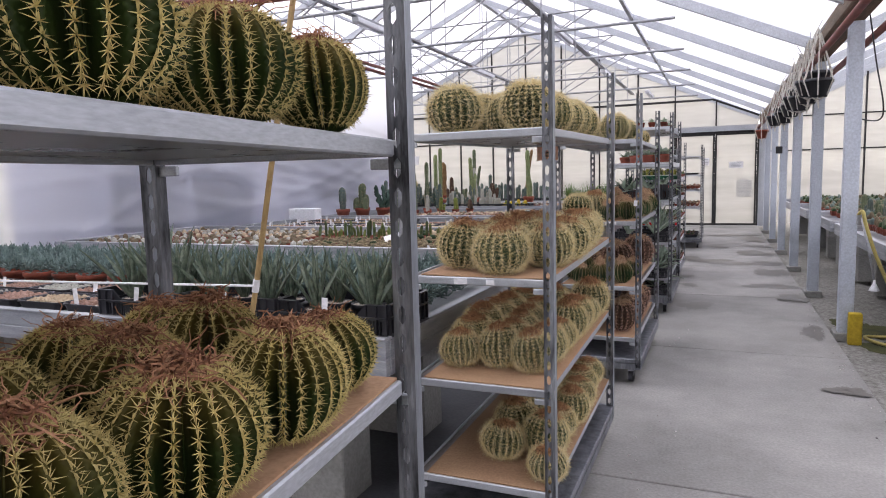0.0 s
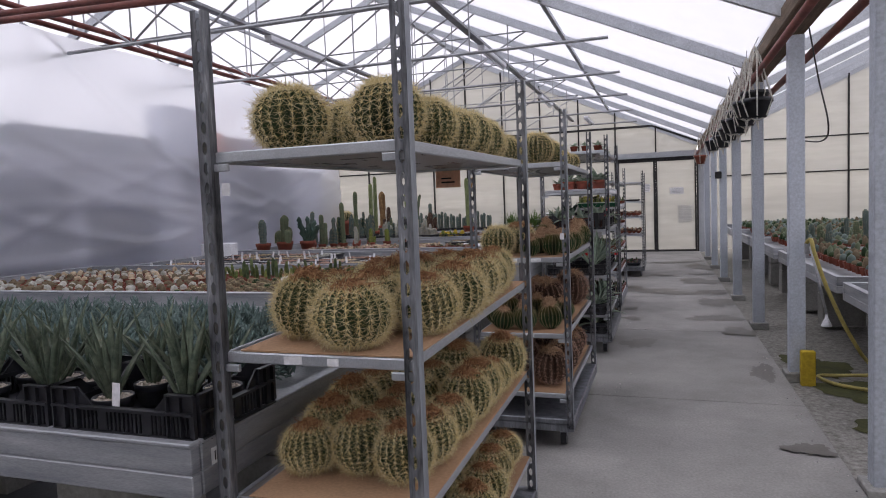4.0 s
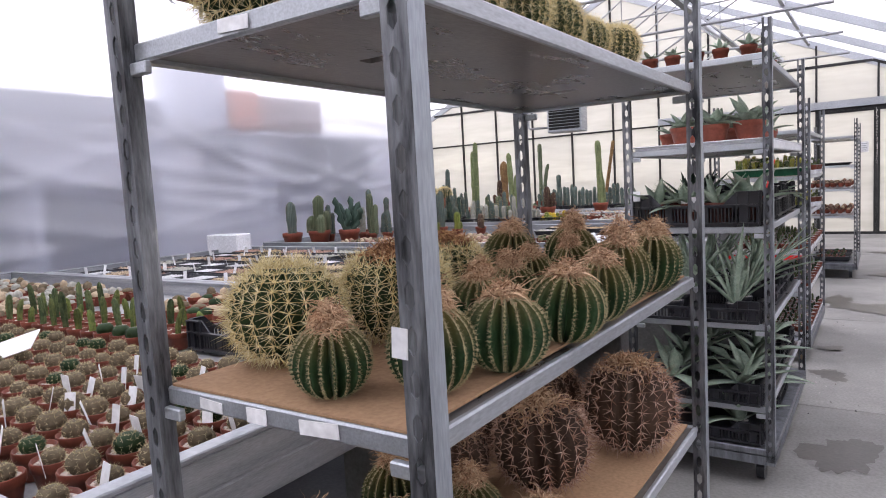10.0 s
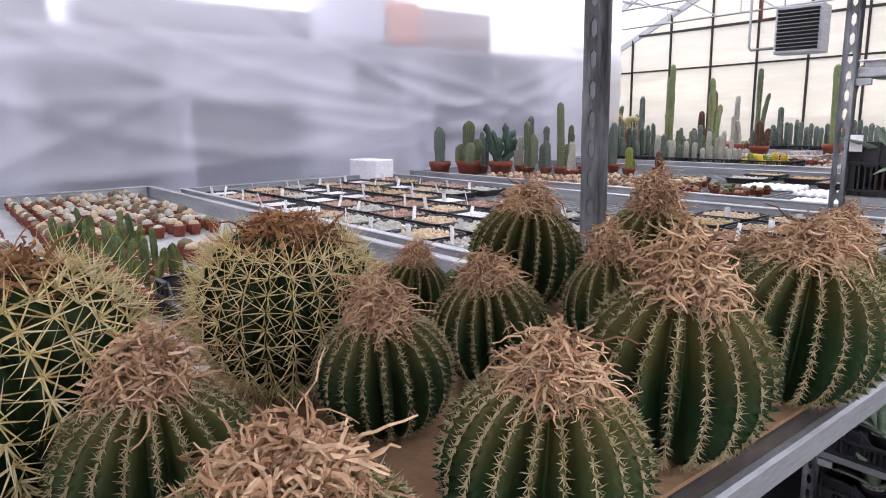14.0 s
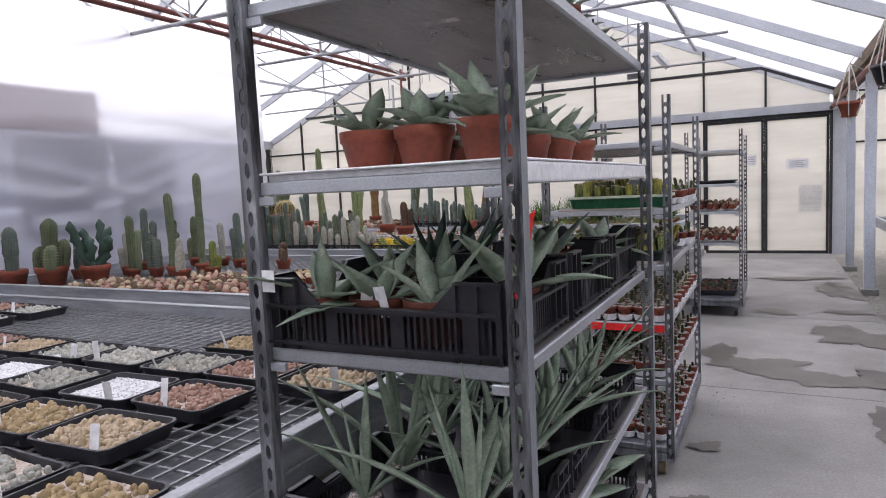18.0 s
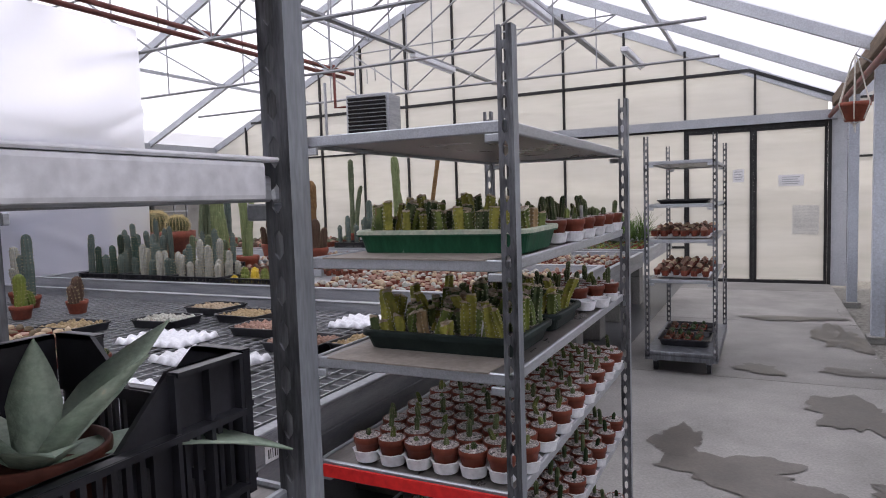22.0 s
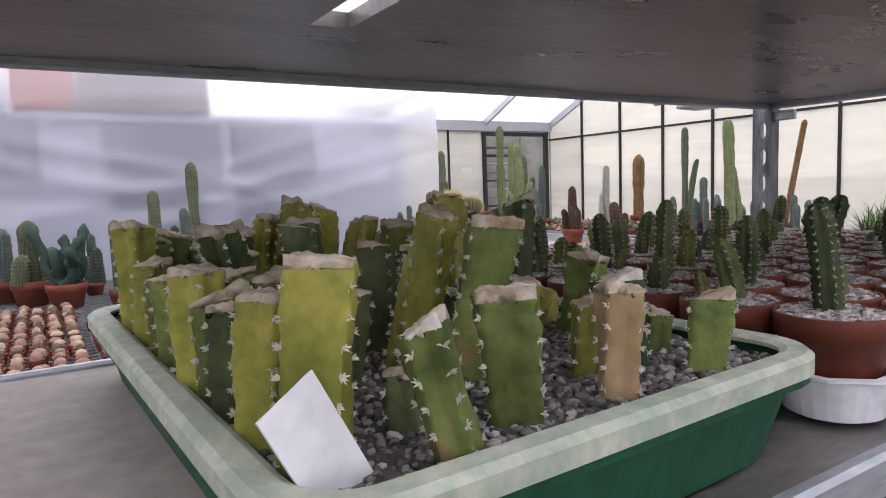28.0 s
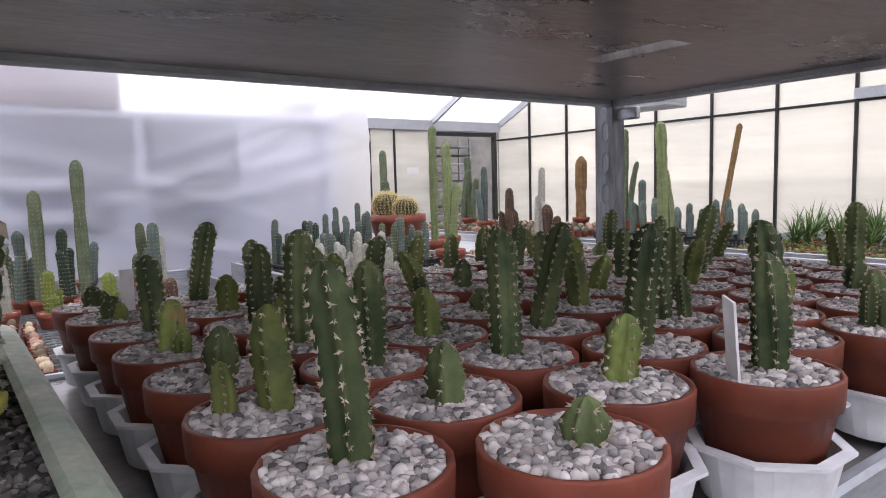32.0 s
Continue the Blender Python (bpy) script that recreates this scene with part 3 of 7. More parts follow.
for x0, x1 in ((-1.1, -0.13), (-0.11, 0.88)):
    lf = part("leaf", box(bmesh.new(), x0 + 0.04, x1 - 0.04, YE - 0.02, YE - 0.008, 0.06, 2.36), PANE, door)
    bm = bmesh.new()
    for q in ((x0, x0 + 0.04, 0.0, 2.4), (x1 - 0.04, x1, 0.0, 2.4), (x0 + 0.04, x1 - 0.04, 0.0, 0.05), (x0 + 0.04, x1 - 0.04, 2.36, 2.4)):
        box(bm, q[0], q[1], YE - 0.04, YE + 0.01, q[2], q[3])
    part("leaf_frame", bm, FRAME, door)
part("meeting_stile", box(bmesh.new(), -0.129, -0.111, YE - 0.045, YE + 0.012, 0.0, 2.4), FRAME, door)
part("door_post", box(bmesh.new(), 0.885, 0.93, YE - 0.06, YE + 0.02, 0, 2.45), FRAME, door)
# faint slatted reflection in the pane, imitated by a plate and strips
gr = part("vent_grille", box(bmesh.new(), 0.42, 0.78, YE - 0.034, YE - 0.026, 0.75, 1.2), SLATREFL, door)
for k in range(9):
    part("louvre", box(bmesh.new(), 0.44, 0.76, YE - 0.042, YE - 0.035, 0.78 + k * 0.045, 0.80 + k * 0.045), SLATREFL, gr)
for x, z, w, h in ((-0.33, 1.68, 0.16, 0.2), (0.4, 1.58, 0.34, 0.17)):
    nt = thing("notice", box(bmesh.new(), x - w / 2, x + w / 2, YE - 0.03, YE - 0.0245, z - h / 2, z + h / 2), LABEL, "white paper notice on the door", "notice", "door notices")
    bm = bmesh.new()
    for k in range(4):
        box(bm, x - w * 0.36, x + w * (0.36 - 0.1 * (k % 2)), YE - 0.032, YE - 0.0305, z + h * 0.3 - k * h * 0.2 - 0.006, z + h * 0.3 - k * h * 0.2 + 0.006)
    part("print", bm, ALUDARK, nt)

# left wall of the far part, back wall, right wall: they close the place
wl_ = empty("wall_left", 0, 0, 0, 0, "hazy side wall of the greenhouse with dark bars", "wall", kind="structure")
yy = [YB + 1.04 * k for k in range(24)]
yy[-1] = YE
yy = [y for y in yy if y < 16.3] + [16.36, 17.22, 18.98, YE]
for a, b in zip(yy, yy[1:]):
    if 17.2 < a < 18.9:
        continue
    part("pane", box(bmesh.new(), XL - 0.02, XL - 0.008, a + 0.015, b - 0.015, 0.1, ZE), PANE, wl_)
    if a > 14:
        part("glazing_bar", box(bmesh.new(), XL - 0.03, XL + 0.03, a - 0.015, a + 0.015, 0.0, 2.62), FRAME, wl_)
part("eave_beam", box(bmesh.new(), XL - 0.06, XL + 0.08, YB, YE, 2.62, 2.82), RAFTER, wl_)
part("plinth", box(bmesh.new(), XL - 0.06, XL + 0.06, YB, YE, -0.05, 0.1), BLOCK, wl_)
wb = empty("wall_back", 0, 0, 0, 0, "hazy back wall of the greenhouse", "wall", kind="structure")
part("pane", box(bmesh.new(), XL, 13.5, YB - 0.02, YB - 0.008, 0.0, ZE), PANE, wb)
raw("pane", [(XL, YB - 0.01, ZE), (XR_, YB - 0.01, ZE), (XM, YB - 0.01, ZR)], [(0, 1, 2)], PANE, wb)
wr = empty("wall_right", 0, 0, 0, 0, "hazy far wall of the neighbouring bay", "wall", kind="structure")
part("pane", box(bmesh.new(), 13.5, 13.51, YB, YE, 0.0, ZE), PANE, wr)
for a in [1.15 + 1.05 * k for k in range(12)]:
    zt = ZE + (min(a, 7.3) - 1.13) * SLOPE if a < 7.3 else ZE + (13.5 - a) * SLOPE
    for z0, z1 in ((0.05, 1.89), (1.91, 2.74), (2.76, 9.0)):
        slope_pane(a + 0.015, a + 1.035, z0, z1, lambda x: ZE + (min(x, 14.6 - x) - 1.13) * SLOPE, wr)
    part("glazing_bar", box(bmesh.new(), a - 0.018, a + 0.018, YE - 0.03, YE + 0.03, 0.05, zt), FRAME, wr)
part("gable_bar", bar(bmesh.new(), (1.15, YE + 0.005, ZE), (7.3, YE + 0.005, ZR), 0.05, 0.15), RAFTER, wr)
for z in (1.9, 2.75):
    part("rail", box(bmesh.new(), 1.15, 13.5, YE - 0.035, YE + 0.032, z - 0.015, z + 0.015), FRAME, wr)

# hanging plastic film that divides the house
vs, fs = [], []
NY, NZ = 420, 80
for j in range(NZ + 1):
    for i in range(NY + 1):
        y = YB + 0.1 + (12.78 - YB - 0.1) * i / NY
        z = 0.35 + (3.42 - 0.35) * j / NZ
        s = 1 - j / NZ
        x = -6.1 + 0.02 * s * math.sin(y * 2.1 + z * 0.6) + 0.018 * math.sin(y * 0.9 + 1.2 * z) + 0.010 * s * math.sin(y * 7.3 + 4.5 * z)
        x += 0.05 * noise.noise(Vector((y * 0.7, z * 1.2, 3)))
        for c0, k0, y0 in ((1.25, 0.055, 9.6), (1.55, 0.05, 9.9), (1.9, -0.045, 7.2), (1.45, -0.03, 6.4), (1.05, 0.07, 8.2), (1.4, 0.09, 11.0), (0.95, 0.03, 5.6), (2.1, -0.05, 10.2)):
            x += 0.017 * math.exp(-(((z - c0 - k0 * (y - y0) ** 2 - 0.02 * y * (k0 < 0)) / 0.07) ** 2))
        vs.append((x, y, z))
for j in range(NZ):
    for i in range(NY):
        a = j * (NY + 1) + i
        fs.append((a, a + 1, a + NY + 2, a + NY + 1))
film = tagged(raw("plastic_curtain", vs, fs, FILM, smooth=True), "milky plastic film curtain with soft folds", "curtain", kind="structure")

SHEDK = mat("dull_grey_boards", (0.22, 0.22, 0.22), (0.13, 0.13, 0.13), 0.9, 0, 2, 40, 0.2)
# doorway in the left wall near the far corner, with a rack outside it
d2 = empty("door_2", XL, 18.1, 0, 0, "open doorway in a dark frame in the side wall", "door", kind="structure")
d2.matrix_basis = Matrix.Identity(4)
for y0, y1, z0, z1 in ((17.2, 17.28, 0, 2.6), (18.9, 18.98, 0, 2.6), (17.28, 18.9, 2.52, 2.6)):
    part("door_frame", box(bmesh.new(), XL - 0.05, XL + 0.045, y0, y1, z0, z1), FRAME, d2)
nt = thing("notice", box(bmesh.new(), XL + 0.0, XL + 0.004, 16.64, 16.92, 1.73, 1.87), LABEL, "white paper notice on the side wall", "notice", "door notices")
part("outer_boards", box(bmesh.new(), XL - 2.1, XL - 2.05, 14.5, 22.0, -0.06, 3.4), SHEDK, empty("wall_outer", 0, 0, 0, 0, "dull grey board wall outside the doorway", "wall", kind="structure"))
rk = empty("storage_rack", XL - 0.9, 18.1, -0.06, 0, "grey rack of stacked trays outside the doorway", "rack")
for sy in (-0.7, 0.7):
    for sx in (-0.2, 0.2):
        part("upright", box(bmesh.new(), sx - 0.02, sx + 0.02, sy - 0.02, sy + 0.02, 0, 2.6), GALV_WORN, rk)
for k in range(12):
    part("tray_layer", box(bmesh.new(), -0.25, 0.25, -0.68, 0.68, 0.3 + k * 0.19, 0.33 + k * 0.19), (ALU, FRAME, GALV_WORN)[k % 3], rk)

# what shows faintly through the film: a store assumed behind it
SHEDW = mat("white_shed_wall", (0.80, 0.82, 0.90), (0.66, 0.69, 0.80), 0.8, 0, 1, 20, 0.1)
SHEDR = mat("red_boards", (0.72, 0.30, 0.20), (0.6, 0.24, 0.16), 0.9, 0, 2, 40, 0.2)
SHEDB = mat("brown_boards", (0.46, 0.38, 0.39), (0.36, 0.30, 0.31), 0.9, 0, 2, 40, 0.2)
SHEDG = mat("grey_boards", (0.36, 0.38, 0.46), (0.25, 0.265, 0.32), 0.9, 0, 0.5, 40, 0.2)
SHEDP = mat("pale_grey_boards", (0.74, 0.75, 0.82), (0.60, 0.61, 0.68), 0.9, 0, 0.5, 40, 0.2)
st = empty("store_wall", 0, 0, 0, 0, "grey-blue board wall of a store behind the film", "wall", kind="structure")
part("boards", box(bmesh.new(), -6.60, -6.56, 4.6, 12.6, -0.012, 2.13), SHEDP, st)
# paler boards on this stretch, added to lighten the film in front
part("boards", box(bmesh.new(), -7.2, -7.16, YB, 4.59, -0.012, 2.14), SHEDW, st)
part("top_rail", box(bmesh.new(), -6.555, -6.44, 4.6, 12.6, 2.13, 2.20), SHEDW, st)
for y0 in (5.6, 6.9, 8.2, 9.30, 9.66, 10.72, 11.62, 12.5):
    part("upright", box(bmesh.new(), -6.555, -6.47, y0 - 0.045, y0 + 0.045, -0.012, 2.125), SHEDW, st)
part("mid_rail", box(bmesh.new(), -6.55, -6.475, 9.71, 12.4, 1.56, 1.62), SHEDW, st)
# the first grey block is added to give the film a dark cloudy area
for y0, y1, z0, z1, m, lb in ((4.7, 5.9, 2.21, 2.5, SHEDG, "added grey block that darkens the film"), (6.1, 8.2, 2.21, 2.46, SHEDG, "grey box"), (8.36, 9.06, 2.21, 2.95, SHEDW, "pale blue box"), (9.10, 9.53, 2.21, 2.66, SHEDR, "red box"), (9.56, 10.6, 2.21, 2.62, SHEDB, "brown box")):
    bx = thing("stored_box", box(bmesh.new(), -6.9, -6.40, y0, y1, z0, z1, 0.02), m, lb + " on top of the store behind the film", "box", "boxes behind the film")
for y0, y1, z0, z1 in ((8.75, 9.22, 1.66, 2.10), (9.76, 10.65, 1.66, 2.11), (10.82, 11.55, 1.64, 2.11), (9.8, 10.5, 1.2, 1.5), (10.85, 11.4, 1.1, 1.5), (7.0, 8.0, 0.6, 1.6), (5.8, 6.7, 0.9, 1.9)):
    bx = thing("stored_box", box(bmesh.new(), -6.55, -6.45, y0, y1, z0, z1, 0.02), SHEDG, "grey-blue panel standing in the store behind the film", "panel", "boxes behind the film")

# ================= trolleys =================


def post_mesh(h):
    """Angle post: a slotted flange and a plain flange."""
    bm = bmesh.new()
    w, t = 0.036, 0.003
    # plain flange, along y
    box(bm, w / 2 - t, w / 2, -0.016, 0.016, 0, h)
    # slotted flange, facing y, at the front edge
    box(bm, -w / 2, -w / 2 + 0.009, -0.016, -0.013, 0, h)
    box(bm, w / 2 - 0.014, w / 2 - t, -0.016, -0.013, 0, h)
    z = 0.0
    xa, xb = -w / 2 + 0.009, w / 2 - 0.014
    while z < h - 0.03:
        z1 = min(z + 0.016, h)
        box(bm, xa, xb, -0.016, -0.013, z, z1)
        if z1 + 0.034 < h:
            # rounded slot corners
            for zc, sgn in ((z1, 1), (z1 + 0.034, -1)):
                for xc, sx in ((xa, 1), (xb, -1)):
                    v = [bm.verts.new((xc, yy, zc)) for yy in (-0.016, -0.013)] + [bm.verts.new((xc + sx * 0.006, yy, zc)) for yy in (-0.016, -0.013)] + [bm.verts.new((xc, yy, zc + sgn * 0.008)) for yy in (-0.016, -0.013)]
                    bm.faces.new((v[0], v[2], v[4]))
                    bm.faces.new((v[1], v[5], v[3]))
                    bm.faces.new((v[2], v[3], v[5], v[4]))
        z += 0.05
    box(bm, -w / 2, -w / 2 + t, -0.013, 0.012, 0, h)
    me = finish(bm, "post")
    me.materials.append(GALV_POST)
    me.materials.append(POST_FACE)
    for p in me.polygons:
        p.material_index = 1 if p.center.y < -0.0125 or p.center.x < 0 else 0
    return me


POST_CACHE = {}


def trolley(name, x, y, shelves, h=1.9, rot=0.0, label="", L=1.33, W=0.545, slots=True, group="plant trolleys", lip=0.03, base=True, top_mat=None, wheel_mat=None, rise=0.0):
    """Plant trolley: four slotted angle posts, a wheeled base and hung shelves. Origin: middle of the base on the floor."""
    tr = empty(name, x, y, 0, rot, label, "trolley", group)
    if h not in POST_CACHE:
        POST_CACHE[h] = post_mesh(h - 0.13)
    for sx in (-1, 1):
        for sy in (-1, 1):
            p = mesh_ob("post", POST_CACHE[h], GALV_WORN, tr)
            p.matrix_basis = pose(sx * (W / 2 - 0.018), sy * (L / 2 - 0.016), 0.13) @ Matrix.Diagonal((sx, 1, 1, 1))
    bm = bmesh.new()
    box(bm, -W / 2, W / 2, -L / 2, L / 2, 0.155, 0.185, 0.004)
    for sy in (-1, 1):
        box(bm, -W / 2, W / 2, sy * (L / 2 - 0.02) - 0.02, sy * (L / 2 - 0.02) + 0.02, 0.115, 0.152)
    for sx in (-1, 1):
        box(bm, sx * (W / 2 - 0.02) - 0.02, sx * (W / 2 - 0.02) + 0.02, -L / 2 + 0.045, L / 2 - 0.045, 0.115, 0.152)
    part("base_frame", bm, GALV_WORN, tr)
    for sx in (-1, 1):
        for sy in (-1, 1):
            c = part("castor", box(bmesh.new(), sx * (W / 2 - 0.07) - 0.02, sx * (W / 2 - 0.07) + 0.02, sy * (L / 2 - 0.1) - 0.02, sy * (L / 2 - 0.1) + 0.02, 0.06, 0.112), GALV_WORN, tr)
            part("wheel", tube(bmesh.new(), [(sx * (W / 2 - 0.07) - 0.016, sy * (L / 2 - 0.1) + 0.02, 0.053), (sx * (W / 2 - 0.07) + 0.016, sy * (L / 2 - 0.1) + 0.02, 0.053)], 0.05, 16), wheel_mat or BLACKP, c)
    for z in shelves:
        bm = bmesh.new()
        i = 0.022
        X, Y = W / 2 - 0.024, L / 2 - 0.02
        # folded steel rim
        box(bm, -X, X, -Y, -Y + 0.012, z - 0.024, z + 0.004, 0.003)
        box(bm, -X, X, Y - 0.012, Y, z - 0.024, z + 0.004, 0.003)
        box(bm, -X, -X + 0.012, -Y + 0.0125, Y - 0.0125, z - 0.024, z + 0.004, 0.003)
        box(bm, X - 0.012, X, -Y + 0.0125, Y - 0.0125, z - 0.024, z + 0.004, 0.003)
        sh = part("shelf", bm, GALV, tr)
        if rise:
            sh.matrix_basis = Matrix.Translation((0, -Y, z)) @ Euler((math.atan(rise), 0, 0)).to_matrix().to_4x4() @ Matrix.Translation((0, Y, -z))
        xa, ya, hx, hy = X - 0.0125, Y - 0.0125, 0.055, 0.017
        bm = bmesh.new()
        for y0, y1 in ((-ya, -0.34 - hy), (-0.34 + hy, 0.34 - hy), (0.34 + hy, ya)):
            box(bm, -xa, xa, y0, y1, z - 0.014, z - 0.001)
        for yc in (-0.34, 0.34):
            box(bm, -xa, -hx, yc - hy, yc + hy, z - 0.014, z - 0.001)
            box(bm, hx, xa, yc - hy, yc + hy, z - 0.014, z - 0.001)
        part("panel", bm, top_mat or SHELF, sh)
        for sx in (-1, 1):
            for sy in (-1, 1):
                part("bracket", box(bmesh.new(), sx * (X - 0.02) - 0.03, sx * (X - 0.02) + 0.03, sy * (Y + 0.004) - 0.006, sy * (Y + 0.004) + 0.006, z - 0.045, z - 0.026, 0.002), GALV, sh)
    return tr


XC = -0.715
A_TURN, B_RISE = 6.0, 0.018


def on_a(x, y):
    """A place on the first trolley, which stands a little askew to the path."""
    c, q = math.cos(radians(A_TURN)), math.sin(radians(A_TURN))
    dx, dy = x + 0.9875, y - 1.235
    return -0.9875 + c * dx - q * dy, 1.235 + q * dx + c * dy


def on_b(y, z):
    """Height on the second trolley, whose shelves hang a little higher at the far end."""
    return z + (y - 2.385) * B_RISE


TROLLEYS = [
    ("plant_trolley", *on_a(XC, 0.57), (1.456, 1.045, 0.60), 1.95, "galvanised plant trolley loaded with tufted barrel cacti", 0.545),
    ("plant_trolley", -0.745, 3.03, (1.55, 1.045, 0.665, 0.30), 1.9, "galvanised plant trolley loaded with golden barrel cacti", 0.565),
    ("plant_trolley", -0.706, 5.26, (1.615, 1.088, 0.66, 0.32), 1.9, "galvanised plant trolley loaded with ribbed barrel cacti", 0.56),
    ("plant_trolley", -0.698, 7.66, (1.845, 1.484, 1.135, 0.72, 0.36), 1.98, "galvanised plant trolley loaded with agave crates", 0.615),
    ("plant_trolley", -0.732, 9.75, (1.625, 1.312, 1.05, 0.77, 0.50), 1.83, "galvanised plant trolley loaded with potted column cacti", 0.612),
    ("plant_trolley", -0.54, 13.78, (1.70, 1.36, 1.08, 0.76), 1.9, "galvanised plant trolley half filled with small pots", 0.545),
]
for nm, x, y, zs, h, lb, wide in TROLLEYS:
    trolley(nm, x, y, zs, h, A_TURN if y < 1 else 0, lb, W=wide, wheel_mat=WOODB if 9 < y < 10 else None, rise=B_RISE if 3 < y < 3.1 else 0.0)


def board(x, y, z, w, l, material=CARD, label="brown cardboard sheet lying on a trolley shelf", name="cardboard_sheet"):
    bm = bmesh.new()
    box(bm, -w / 2, w / 2, -l / 2, l / 2, 0, 0.004)
    ob = thing(name, bm, material, label, "sheet", "shelf sheets")
    ob.matrix_basis = pose(x, y, z)
    if y < 1:
        ob.matrix_basis = pose(*on_a(x, y), z, 0, 0, A_TURN)
    elif 3 < y < 3.1:
        ob.matrix_basis = pose(x, y, on_b(y, z) + 0.001, math.degrees(math.atan(B_RISE)))
    return ob


for z, yb_, lb_ in ((1.312, 9.245, 0.29), (1.05, 9.215, 0.23)):
    board(-0.735, yb_, z + 0.0015, 0.455, lb_, SHELFTOP, "worn beige board lying on a trolley shelf", "shelf_board")
for tx, ty, zs in ((XC - 0.01, 3.03, (1.045, 0.665, 0.30)), (XC, 5.26, (1.088, 0.66, 0.32)), (XC, 0.57, (1.045,))):
    for z in zs:
        board(tx + 0.005, ty - 0.005, z + 0.0045, 0.47, 1.27)

# ================= barrel cacti =================


def barrel_body(R, ribs, depth, sq, lean_seed, lats=13, sub=4, sharp=0.85, bumps=0):
    r2 = random.Random(lean_seed)
    n = ribs * sub
    bm = bmesh.new()
    rows = []
    for i in range(lats + 1):
        th = math.radians(10) + (math.radians(172) - math.radians(10)) * i / lats
        row = []
        for k in range(n):
            ph = 2 * math.pi * k / n
            d = depth * (abs(math.sin(ribs * ph / 2)) ** sharp) * min(1, 2.2 * math.sin(th))
            s = 1 + 0.025 * math.sin(2 * ph + r2.random() * 0.2) + 0.015 * math.sin(3 * ph)
            r = R * s * (1 - d) * (1 + (0.06 * math.cos(i * math.pi) * (1 - abs(math.sin(ribs * ph / 2))) if bumps else 0))
            row.append(bm.verts.new((r * math.sin(th) * math.cos(ph), r * math.sin(th) * math.sin(ph), R * sq * (math.cos(th) + math.cos(math.radians(20))) - 0.12 * R * math.exp(-(th / 0.35) ** 2))))
        rows.append(row)
    for a, b in zip(rows, rows[1:]):
        for k in range(n):
            bm.faces.new((a[k], b[k], b[(k + 1) % n], a[(k + 1) % n]))
    bm.faces.new(rows[0])
    bm.faces.new(rows[-1][::-1])
    zmin = min(v.co.z for v in bm.verts)
    for v in bm.verts:
        v.co.z -= zmin
    return finish(bm, "body", True), -zmin


def barrel_spines(R, ribs, sq, zoff, per, length, seed, thick, areoles=9, up=0.0, strip=0.0, crown=14):
    r2 = random.Random(seed)
    vs, fs = [], []
    for i in range(areoles):
        th = math.radians(crown) + math.radians(150 - crown) * (i + 0.5) / areoles
        for k in range(ribs):
            ph = 2 * math.pi * k / ribs
            st, ct = math.sin(th), math.cos(th)
            p = Vector((R * st * math.cos(ph), R * st * math.sin(ph), R * sq * (ct + math.cos(math.radians(20))) + zoff))
            nrm = Vector((st * math.cos(ph), st * math.sin(ph), ct)).normalized()
            e1 = Vector((-math.sin(ph), math.cos(ph), 0))
            e2 = nrm.cross(e1)
            a0 = r2.uniform(0, 6.28)
            for j in range(per):
                a = a0 + j * 2 * math.pi / per + r2.uniform(-0.25, 0.25)
                tilt = r2.uniform(0.75, 1.2) if j else 0.15
                d = (nrm * math.cos(tilt) + (e1 * math.cos(a) + e2 * math.sin(a)) * math.sin(tilt) + Vector((0, 0, up))).normalized()
                L = length * r2.uniform(0.7, 1.2) * (1.0 if j else 1.15)
                u = d.cross(nrm)
                u = u.normalized() if u.length > 1e-4 else e1
                w = d.cross(u)
                b = len(vs)
                q = p - nrm * 0.002
                vs += [q + u * thick, q - u * thick * 0.5 + w * thick * 0.87, q - u * thick * 0.5 - w * thick * 0.87, q + d * L]
                fs += [(b, b + 1, b + 3), (b + 1, b + 2, b + 3), (b + 2, b, b + 3)]
    if strip:
        for k in range(ribs):
            ph = 2 * math.pi * k / ribs
            e1 = Vector((-math.sin(ph), math.cos(ph), 0))
            prev = None
            for i in range(areoles * 2 + 1):
                th = math.radians(14) + (math.radians(150) - math.radians(14)) * i / (areoles * 2)
                st, ct = math.sin(th), math.cos(th)
                bump = 1.012 if i % 2 else 0.998
                p = Vector((bump * R * st * math.cos(ph), bump * R * st * math.sin(ph), R * sq * (ct * bump + math.cos(math.radians(20))) + zoff))
                nrm = Vector((st * math.cos(ph), st * math.sin(ph), ct))
                w = strip * (1.3 if i % 2 else 0.4)
                b = len(vs)
                vs += [p - e1 * w - nrm * 0.0022, p + nrm * 0.0004, p + e1 * w - nrm * 0.0022]
                if prev is not None:
                    fs += [(prev, prev + 1, b + 1, b), (prev + 1, prev + 2, b + 2, b + 1)]
                prev = b
    me = bpy.data.meshes.new("spines")
    me.from_pydata([tuple(v) for v in vs], [], fs)
    return me


